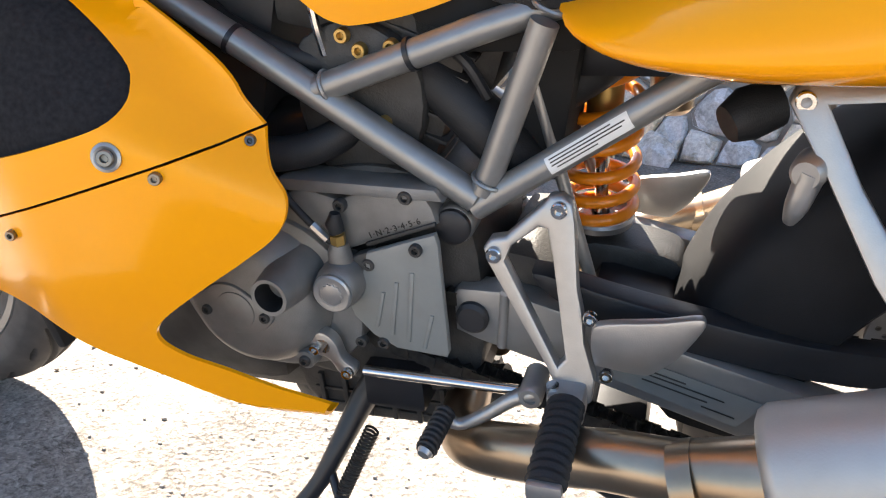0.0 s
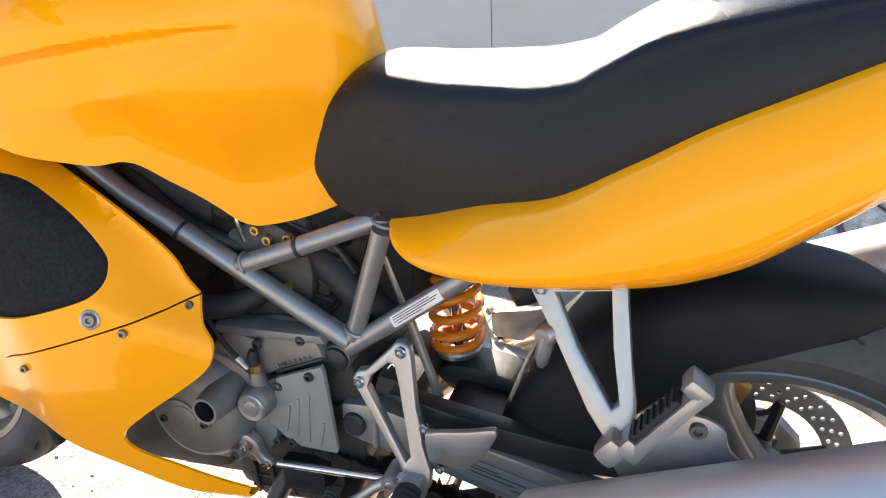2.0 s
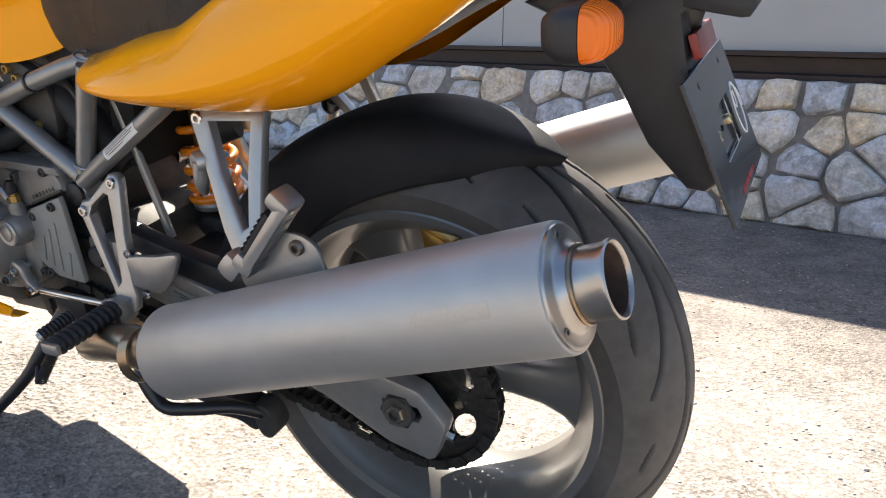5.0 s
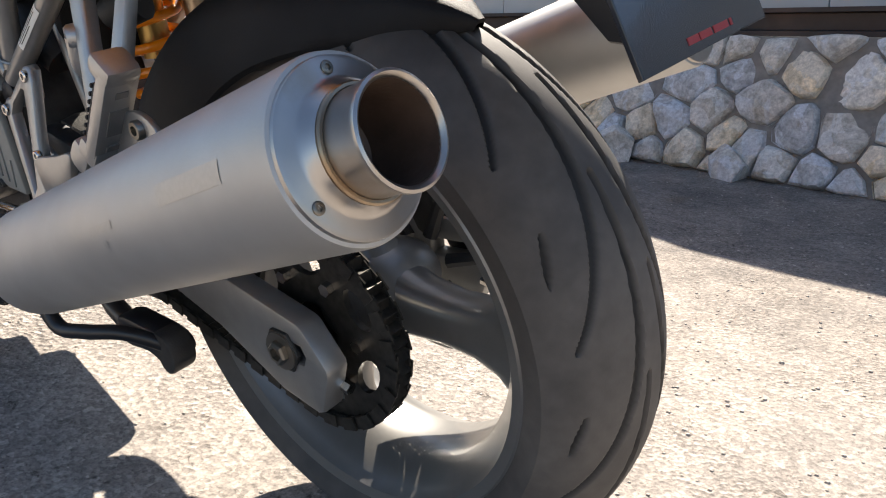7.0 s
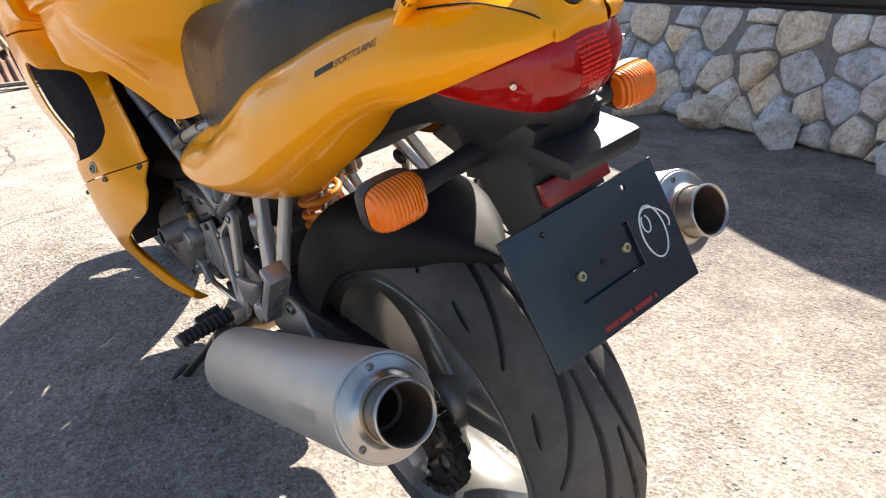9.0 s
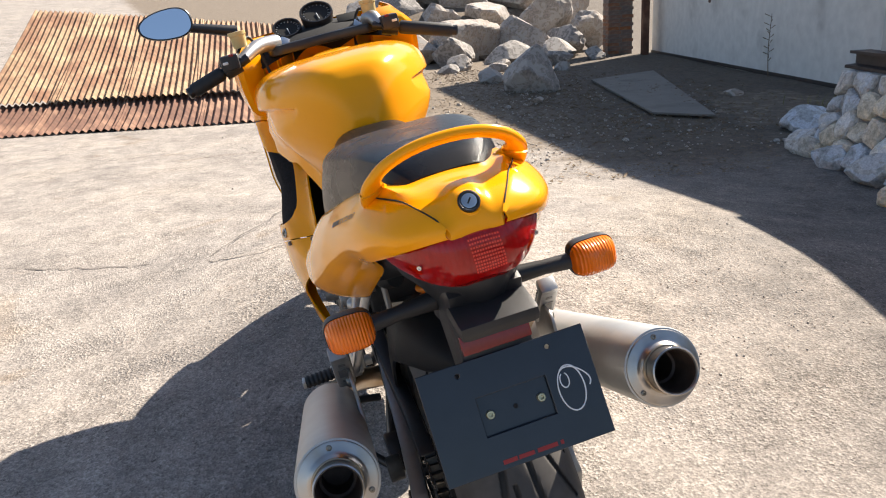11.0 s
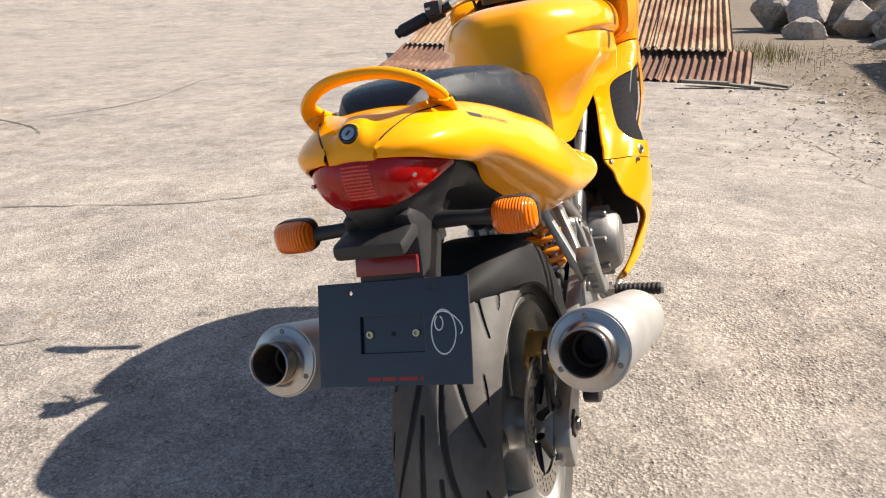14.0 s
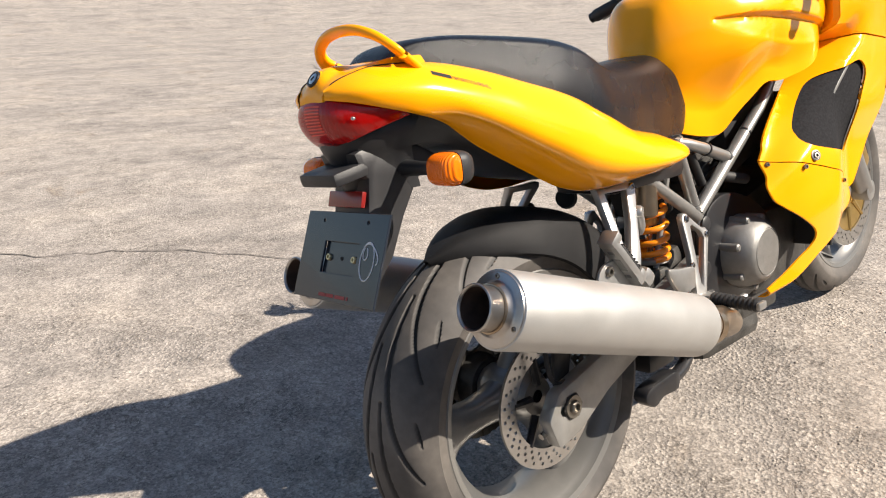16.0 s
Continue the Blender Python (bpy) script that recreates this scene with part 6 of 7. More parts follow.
def shock():
    sh = new("rear_shock")
    sh.parent = bike
    sh["label"] = "rear shock absorber with an orange coil spring"
    top, low = Vector((-0.413, 0.042, 0.690)), Vector((-0.419, 0.042, 0.415))
    ax = (top - low)
    ln = ax.length
    w = ax.normalized()
    u, v, _ = frame_of(w)
    part("damper_body", tube([low + w * (ln * 0.42), top], [0.019, 0.019], 20), BRASS, sh)
    part("damper_rod", tube([low + w * 0.03, low + w * ln * 0.6], 0.0075, 14), STEEL, sh)
    pts = []
    turns, h0, h1 = 7.2, 0.045, ln - 0.02
    for k in range(int(turns * 28) + 1):
        a = 2 * math.pi * k / 28
        pts.append(low + w * (h0 + (h1 - h0) * (k / (turns * 28)) ** 1.35) + 0.0350 * (u * math.cos(a) + v * math.sin(a)))
    part("coil_spring", tube(pts, 0.0064, 12), ORANGE_SPRING, sh, "orange coil spring")
    part("spring_seat", lathe([(0.036, 0.015), (0.036, 0.036), (0.043, 0.038), (0.046, 0.036), (0.046, 0.01)], low, w, 32), ALLOY, sh)
    part("upper_seat", lathe([(ln - 0.016, 0.01), (ln - 0.016, 0.037), (ln - 0.008, 0.037), (ln - 0.004, 0.02)], low, w, 32), BLACK_SATIN, sh)
    part("lower_eye", tube([low + Vector((0, -0.024, 0)), low + Vector((0, 0.024, 0))], 0.018, 20), ALLOY, sh)
    part("reservoir", tube([(-0.356, 0.08, 0.68), (-0.350, 0.08, 0.565), (-0.350, 0.08, 0.56)], [0.023, 0.023, 0.018], 20), HEATED, sh, "brown metal fluid reservoir")
    part("rubber_boot", tube([(-0.262, -0.045, 0.612), (-0.285, -0.058, 0.606), (-0.300, -0.067, 0.600)], [0.020, 0.022, 0.016], 16), GRIP_RUBBER, sh, "black rubber boot")
    part("linkage_rod", tube([(-0.470, -0.055, 0.645), (-0.412, -0.06, 0.44)], 0.0062, 12), GREY_PAINT, sh, "grey linkage rod")
    part("linkage_rod", tube([(-0.488, 0.055, 0.645), (-0.405, 0.06, 0.44)], 0.0062, 12), GREY_PAINT, sh, "grey linkage rod")
    part("rocker", plate(smooth_line([(-0.445, 0.425), (-0.42, 0.440), (-0.345, 0.430), (-0.325, 0.412), (-0.345, 0.395), (-0.42, 0.40)], 3, True), 0.012, 0.072, 0.006), CAST_DARK, sh)
    part("hydraulic_hose", tube([(-0.405, 0.0, 0.632), (-0.425, -0.018, 0.622), (-0.455, -0.022, 0.607), (-0.485, -0.012, 0.600)], 0.0185, 14, 5), GRIP_RUBBER, sh)
    return sh


def shear(z0, k):
    """Leans a flat piece outwards (left side) below z0."""
    return Matrix(((1, 0, 0, 0), (0, 1, k, -k * z0), (0, 0, 1, 0), (0, 0, 0, 1)))


def ribbed(a, b, r, mat, parent, name, ribs=9, flat=0.7):
    a, b = Vector(a), Vector(b)
    w = (b - a).normalized()
    u = Vector((0, 0, 1)) - w * w.z
    u.normalize()
    v = w.cross(u)
    rows = []
    ln = (b - a).length
    for k in range(ribs * 4 + 1):
        rr = r * (1.0 if k % 4 in (1, 2) else 0.88)
        o = a + w * ln * k / (ribs * 4)
        rows.append([o + rr * (flat * u * math.cos(t) + v * math.sin(t)) for t in (2 * math.pi * i / 18 for i in range(18))])
    return part(name, rings(bmesh.new(), rows), mat, parent, "black ribbed rubber")


def rider_brackets():
    ring = [(-0.446, 0.545), (-0.441, 0.551), (-0.430, 0.552), (-0.421, 0.546), (-0.418, 0.530), (-0.413, 0.475), (-0.408, 0.455), (-0.405, 0.43), (-0.394, 0.398), (-0.396, 0.378), (-0.406, 0.370), (-0.424, 0.376), (-0.438, 0.404), (-0.496, 0.492), (-0.5005, 0.504), (-0.494, 0.513), (-0.480, 0.5155)]
    hole = [(-0.474, 0.508), (-0.450, 0.5255), (-0.4425, 0.524), (-0.4365, 0.500), (-0.4215, 0.414), (-0.428, 0.406), (-0.480, 0.4945)]
    for s in (-1, 1):
        br = new("footrest_bracket")
        br.parent = bike
        br["label"] = "cast alloy footrest bracket with a folding rubber peg"
        m = Matrix.Diagonal((1, -s, 1, 1)) @ shear(0.54, 0.25)
        part("bracket", plate(ring, -0.117, -0.103, 0.003, (hole,), None, m), ALLOY, br)
        for x, z in ((-0.432, 0.541), (-0.490, 0.500)):
            y = -(-0.117 + 0.25 * (z - 0.54)) * s
            part("screw", screw((x, y, z), (0, s, 0), 0.0075, 0.004), STEEL, br)
        heel = smooth_line([(-0.398, 0.447), (-0.385, 0.456), (-0.340, 0.462), (-0.312, 0.468), (-0.304, 0.466), (-0.306, 0.455), (-0.322, 0.430), (-0.340, 0.413), (-0.352, 0.407), (-0.386, 0.411), (-0.396, 0.415)], 3, True)
        part("heel_guard", plate(heel, -0.150 * -s, -0.140 * -s, 0.003), ALLOY, br, "brushed alloy heel guard")
        for x, z in ((-0.400, 0.455), (-0.385, 0.398)):
            part("guard_screw", screw((x, 0.142 * s, z), (0, s, 0), 0.0065, 0.004), STEEL, br)
        a, b = (-0.416, 0.172 * s, 0.387), (-0.416, 0.262 * s, 0.384)
        part("peg_hinge", block((0.034, 0.03, 0.03), pose(-0.417, 0.163 * s, 0.381), 0.006), ALLOY, br)
        part("peg_pin", tube([(-0.430, 0.163 * s, 0.398), (-0.430, 0.163 * s, 0.362)], 0.006, 12), STEEL, br)
        ribbed(a, b, 0.0175, GRIP_RUBBER, br, "peg_rubber", 10, 0.75)
        part("peg_tip", block((0.030, 0.008, 0.016), pose(-0.416, 0.265 * s, 0.384), 0.004), ALLOY, br)
        if s < 0:
            part("lever_pivot", lathe([(-0.02, 0.012), (0.014, 0.012), (0.017, 0.010), (0.017, 0.006), (0.012, 0.006), (0.012, 0)], (-0.453, -0.142, 0.374), (0, -1, 0), 24), ALLOY, br)
            part("shift_lever", tube([(-0.450, -0.148, 0.374), (-0.471, -0.152, 0.366), (-0.499, -0.156, 0.346), (-0.524, -0.160, 0.334), (-0.537, -0.162, 0.345)], [0.009, 0.0075, 0.0065, 0.006, 0.006], 12, 4), ALLOY, br, "polished shift lever")
            ribbed((-0.536, -0.160, 0.347), (-0.541, -0.205, 0.340), 0.0105, GRIP_RUBBER, br, "toe_rubber", 8, 1.0)
            part("toe_tip", tube([(-0.541, -0.205, 0.340), (-0.542, -0.209, 0.339)], [0.008, 0.006], 14), ALLOY, br)
        else:
            part("brake_lever", tube([(-0.44, 0.146, 0.366), (-0.50, 0.155, 0.35), (-0.56, 0.165, 0.352)], [0.009, 0.007, 0.008], 12, 4), ALLOY, br)


def passenger_brackets():
    ring = [(-0.260, 0.636), (-0.255, 0.646), (-0.243, 0.650), (-0.188, 0.652), (-0.153, 0.656), (-0.152, 0.630), (-0.145, 0.57), (-0.140, 0.535), (-0.140, 0.510), (-0.150, 0.497), (-0.170, 0.499), (-0.192, 0.526), (-0.230, 0.590)]
    hole = [(-0.233, 0.636), (-0.171, 0.642), (-0.167, 0.590), (-0.158, 0.535), (-0.166, 0.530), (-0.205, 0.585)]
    for s in (-1, 1):
        br = new("passenger_bracket")
        br.parent = bike
        br["label"] = "cast alloy passenger footrest bracket, peg folded up"
        m = Matrix.Diagonal((1, -s, 1, 1)) @ shear(0.64, 0.45)
        part("bracket", plate(ring, -0.120, -0.104, 0.003, (hole,), None, m), ALLOY, br)
        part("screw", screw((-0.249, 0.119 * s, 0.638), (0, s, 0), 0.008, 0.004), STEEL, br)
        part("lug", lathe([(-0.01, 0.014), (0.010, 0.013), (0.014, 0.010), (0.014, 0)], (-0.240, 0.130 * s, 0.592), (-0.4, s, 0), 20), ALLOY, br)
        part("lug_arm", tube([(-0.24, 0.135 * s, 0.592), (-0.247, 0.135 * s, 0.565), (-0.250, 0.13 * s, 0.550)], [0.011, 0.009, 0.005], 12, 3), ALLOY, br)
        part("hinge", block((0.034, 0.028, 0.028), pose(-0.163, 0.192 * s, 0.500, 0, -48, 0), 0.010), ALLOY, br)
        d = Vector((0.080, 0, 0.095)).normalized()
        up = Vector((-d.z, 0, d.x))
        ang = -math.degrees(math.atan2(d.z, d.x))
        mid = Vector((-0.109, 0.190 * s, 0.546))
        at = lambda k, o, y=0.0: pose(mid.x + d.x * k + up.x * o, mid.y + y, mid.z + d.z * k + up.z * o, 0, ang, 0)
        peg = part("peg", merge(block((0.116, 0.034, 0.016), at(0, -0.004), 0.006), block((0.020, 0.034, 0.030), at(0.052, 0.002), 0.007), block((0.024, 0.034, 0.028), at(-0.050, 0.0), 0.008)), ALLOY, br, "cast alloy passenger peg folded up")
        pad = part("peg_pad", block((0.070, 0.026, 0.010), at(-0.004, 0.006), 0.004), GRIP_RUBBER, br, "black rubber pad")
        for k in range(7):
            part("pad_rib", block((0.004, 0.027, 0.003), at(-0.034 + 0.010 * k, 0.0115), 0.001), GRIP_RUBBER, pad)
        for k, l, wd in ((-0.034, 0.007, 0.012), (0.0, 0.032, 0.018), (0.034, 0.007, 0.012)):
            part("recess", block((l, wd, 0.002), at(k, -0.0121), 0.0), CAST, peg)
        hang = smooth_line([(-0.165, 0.500), (-0.120, 0.537), (-0.078, 0.548), (-0.052, 0.536), (-0.044, 0.510), (-0.022, 0.488), (-0.030, 0.476), (-0.13, 0.448), (-0.16, 0.465)], 3, True)
        part("muffler_hanger", plate(hang, 0.178 * s, 0.184 * s, 0.001), ALLOY, br, "folded alloy hanger plate")
        part("hanger_bolt", screw((-0.075, 0.184 * s, 0.533), (0, s, 0), 0.009, 0.006), SCREW_GREY, br)


def stands():
    st = new("side_stand")
    st.parent = bike
    st["label"] = "black steel side stand with a return spring"
    part("leg", tube([(-0.640, -0.080, 0.315), (-0.660, -0.096, 0.287), (-0.684, -0.132, 0.239), (-0.708, -0.156, 0.199), (-0.765, -0.195, 0.140), (-0.8065, -0.2238, 0.099)], [0.017, 0.015, 0.0115, 0.010, 0.009, 0.010], 14, 3), BLACK_SATIN, st)
    part("foot", plate(smooth_line([(-0.040, -0.016), (0.026, -0.018), (0.036, 0.0), (0.026, 0.018), (-0.040, 0.016)], 3, True), -0.004, 0.004, 0.002, (), None, pose(-0.826, -0.240, 0.106, 0, 0, 118) @ Matrix(((1, 0, 0, 0), (0, 0, 1, 0), (0, 1, 0, 0), (0, 0, 0, 1)))), BLACK_SATIN, st)
    part("tab", tube([(-0.690, -0.14, 0.225), (-0.672, -0.160, 0.200)], 0.005, 10), BLACK_SATIN, st)
    a, b = Vector((-0.640, -0.122, 0.270)), Vector((-0.672, -0.156, 0.200))
    w = (b - a).normalized()
    u, v, _ = frame_of(w)
    pts = [a + (b - a) * k / 240 + 0.0075 * (u * math.cos(k * 2 * math.pi / 12) + v * math.sin(k * 2 * math.pi / 12)) for k in range(241)]
    part("return_spring", tube(pts, 0.0016, 6), CHAIN, st, "dark steel return spring")
    part("mount", block((0.07, 0.08, 0.05), pose(-0.615, -0.07, 0.315), 0.008), BLACK_SATIN, st)
    ce = new("centre_stand")
    ce.parent = bike
    ce["label"] = "black tubular centre stand folded up"
    part("lever", tube([(-0.37, -0.13, 0.32), (-0.352, -0.20, 0.335), (-0.318, -0.212, 0.285), (-0.27, -0.205, 0.283), (-0.225, -0.185, 0.283), (-0.20, -0.155, 0.258)], 0.0085, 12, 5), BLACK_SATIN, ce)
    part("pad", plate(smooth_line([(-0.215, 0.272), (-0.190, 0.275), (-0.178, 0.25), (-0.190, 0.228), (-0.208, 0.232)], 3, True), -0.165, -0.135, 0.003), CAST_DARK, ce)
    for s in (-1, 1):
        part("leg", tube([(-0.46, 0.10 * s, 0.28), (-0.38, 0.12 * s, 0.245), (-0.29, 0.135 * s, 0.240)], 0.013, 12, 3), BLACK_SATIN, ce)
        part("foot", plate(smooth_line([(-0.315, 0.262), (-0.262, 0.262), (-0.215, 0.256), (-0.205, 0.236), (-0.232, 0.216), (-0.262, 0.226), (-0.312, 0.226)], 3, True), 0.118 * s, 0.150 * s, 0.005), BLACK_SATIN, ce)
    part("stand_bracket", block((0.10, 0.13, 0.045), pose(-0.40, 0.0, 0.245), 0.012), BLACK_SATIN, ce)
    part("crossbar", tube([(-0.42, -0.11, 0.26), (-0.42, 0.11, 0.26)], 0.014, 12), BLACK_SATIN, ce)


# ---- tail ----
def hugger():
    """The black rear mudguard close over the tyre."""
    rows = []
    for k in range(41):
        t = k / 40
        a = radians(60 + (178 - 60) * t)
        rtop = curve(t, (0, 0.328), (0.08, 0.333), (0.25, 0.337), (0.45, 0.339), (0.7, 0.338), (1.0, 0.336))
        half = curve(t, (0, 0.006), (0.05, 0.036), (0.15, 0.078), (0.3, 0.104), (1.0, 0.108))
        skirt = curve(t, (0, 0.322), (0.05, 0.304), (0.2, 0.274), (0.4, 0.246), (0.6, 0.228), (1.0, 0.222))
        row = []
        for j in range(25):
            q = -1 + 2 * j / 24
            if abs(q) < 0.6:
                y, r = half * q / 0.6 * 0.86, rtop - 0.022 * (q / 0.6) ** 4 * min(1, half / 0.1)
            else:
                p = (abs(q) - 0.6) / 0.4
                y = math.copysign(half * (0.86 + 0.14 * math.sin(p * math.pi / 2)), q)
                r = rtop - 0.022 * min(1, half / 0.1) - (rtop - 0.022 * min(1, half / 0.1) - skirt) * p
            row.append((r * math.cos(a), y, 0.31 + r * math.sin(a)))
        rows.append(row)
    bm = rings(bmesh.new(), rows, closed_ring=False)
    got = bmesh.ops.extrude_face_region(bm, geom=list(bm.faces))
    for v in got["geom"]:
        if isinstance(v, bmesh.types.BMVert):
            d = Vector((v.co.x, 0, v.co.z - 0.31)).normalized() * 0.004
            v.co -= d
            v.co.y *= 0.96
    return part("rear_hugger", bm, HUGGER_BLACK, bike, "matt black rear mudguard over the tyre")


def tail_unit():
    cowl = new("tail_cowl")
    cowl.parent = bike
    cowl["label"] = "yellow tail cowl with grab rail and lock"
    rows = []
    for x in np.linspace(0.190, 0.3385, 34):
        hw = -0.0018 + curve(x, (0.19, 0.090), (0.2126, 0.093), (0.24, 0.083), (0.276, 0.066), (0.30, 0.055), (0.325, 0.041), (0.3385, 0.032))
        zs = curve(x, (0.19, 0.901), (0.2126, 0.901), (0.245, 0.903), (0.276, 0.9025), (0.30, 0.897), (0.32, 0.889), (0.330, 0.882), (0.3385, 0.870))
        crown = curve(x, (0.19, 0.010), (0.24, 0.010), (0.29, 0.006), (0.32, 0.004), (0.3385, 0.0))
        sec = []
        for k in range(21):
            v = -1 + 2 * k / 20
            y = hw * v
            lump = 0.011 * step(0.265, 0.315, x) * step(0.345, 0.325, x) * math.exp(-(y / 0.021) ** 4)
            side = 0.010 * step(0.55, 0.95, abs(v)) * step(0.30, 0.22, x)
            sec.append((x, y, zs + crown * (1 - v * v) + lump + side * (1 - step(0.93, 1.0, abs(v)))))
        sec += [(x, hw, 0.862), (x, -hw, 0.862)]
        rows.append(sec)
    part("cowl_body", rings(bmesh.new(), rows), YELLOW, cowl)
    for s in (-1, 1):
        gap = [(0.3325, 0.0345 * s, 0.870), (0.3310, 0.0365 * s, 0.880), (0.3225, 0.0430 * s, 0.8885), (0.30, 0.0550 * s, 0.8972), (0.276, 0.0660 * s, 0.9030), (0.245, 0.0815 * s, 0.9035), (0.2126, 0.0932 * s, 0.9015)]
        part("seam", tube([(x - 0.0004, y, z - 0.0003) for x, y, z in gap], 0.0010, 6, 4), DEEP_BLACK, cowl, "narrow dark seam")
    # grab rail: a flattened bar bent over the cowl
    line = smooth_line([(0.200, -0.080, 0.892), (0.224, -0.089, 0.907), (0.248, -0.089, 0.926), (0.262, -0.073, 0.943), (0.270, -0.040, 0.956), (0.272, 0.0, 0.960), (0.270, 0.040, 0.956), (0.262, 0.073, 0.943), (0.248, 0.089, 0.926), (0.224, 0.089, 0.907), (0.200, 0.080, 0.892)], 7)
    rows = []
    for i, q in enumerate(line):
        w = Vector(line[min(i + 1, len(line) - 1)] - line[max(i - 1, 0)]).normalized()
        n1 = Vector((0.78, 0, 0.62)) - w * w.dot(Vector((0.78, 0, 0.62)))
        n1.normalize()
        n2 = w.cross(n1)
        e = abs(i / (len(line) - 1) - 0.5) * 2
        wa = 0.0090 + 0.012 * step(0.45, 0.92, e) - 0.009 * step(0.93, 1.0, e)
        wb = 0.0062 + 0.002 * step(0.7, 1.0, e)
        rows.append([Vector(q) + n1 * wa * math.copysign(abs(math.cos(t)) ** 0.7, math.cos(t)) + n2 * wb * math.copysign(abs(math.sin(t)) ** 0.7, math.sin(t)) for t in (2 * math.pi * j / 20 for j in range(20))])
    part("grab_rail", rings(bmesh.new(), rows), YELLOW, cowl, "yellow loop grab rail")
    way = Vector((0.80, 0, 0.6)).normalized()
    at = Vector((0.324, 0, 0.893))
    part("lock_boss", lathe([(-0.03, 0.028), (-0.012, 0.021), (0.002, 0.0160), (0.004, 0.0135)], at, way, 32), YELLOW, cowl)
    part("lock_ring", lathe([(0.0, 0.0128), (0.007, 0.0126), (0.0076, 0.0110), (0.0065, 0.0088)], at, way, 32), BLACK_SATIN, cowl, "black lock surround")
    lk = part("lock_barrel", lathe([(0.0, 0.0087), (0.0070, 0.0087), (0.0074, 0.0075), (0.0074, 0.0)], at, way, 28), STEEL, cowl, "steel lock barrel")
    u, v, w = frame_of(way)
    m = Matrix((( u.x, v.x, w.x, at.x), (u.y, v.y, w.y, at.y), (u.z, v.z, w.z, at.z), (0, 0, 0, 1)))
    part("keyhole", block((0.0018, 0.0075, 0.001) if abs(v.z) > abs(u.z) else (0.0075, 0.0018, 0.001), m @ pose(0, 0, 0.0078), 0), DEEP_BLACK, lk)


def tail_light():
    tl = new("tail_light")
    tl.parent = bike
    tl["label"] = "wide red tail lamp below the yellow cowl"
    rows = []
    for i in range(41):
        u = -1 + 2 * i / 40
        x0 = 0.334 - 0.078 * abs(u) ** 3.4
        zt = 0.870 - 0.028 * abs(u) ** 2.0
        zb = 0.797 + 0.033 * abs(u) ** 2.2
        row = []
        for j in range(15):
            t = j / 14
            bul = 0.016 * math.sin(math.pi * t) ** 0.8 * (1 - 0.8 * abs(u) ** 3) - 0.012 * t
            row.append((x0 + bul, 0.097 * u, zt + (zb - zt) * t))
        rows.append(row)
    bm = rings(bmesh.new(), rows, closed_ring=False)
    part("lens", bm, RED_LENS, tl, "glossy red lens")
    back = bmesh.new()
    rows2 = [[(p[0] - 0.007, p[1] * 0.98, p[2]) for p in r] for r in rows]
    part("reflector", rings(back, rows2, closed_ring=False), RED_BACK, tl, "ribbed red inner reflector")
    # bright lens prisms at the middle
    for a in range(12):
        for b in range(10):
            u, t = -0.14 + a * 0.032 + 0.004 * b, 0.17 + b * 0.062
            x0 = 0.334 - 0.078 * abs(u) ** 3.4 + 0.016 * math.sin(math.pi * t) ** 0.8 - 0.012 * t
            zt, zb = 0.870 - 0.028 * u * u, 0.797 + 0.033 * abs(u) ** 2.2
            part("prism", block((0.0016, 0.0019, 0.0022), pose(x0 + 0.0002, 0.097 * u, zt + (zb - zt) * t, 0, 0, 0), 0), PRISM, tl)
    for u in (-0.72, 0.72):
        x0 = 0.334 - 0.078 * abs(u) ** 3.4
        part("screw", screw((x0 + 0.010, 0.097 * u, 0.835), (1, 0.6 * u, 0), 0.003, 0.002), STEEL, tl)


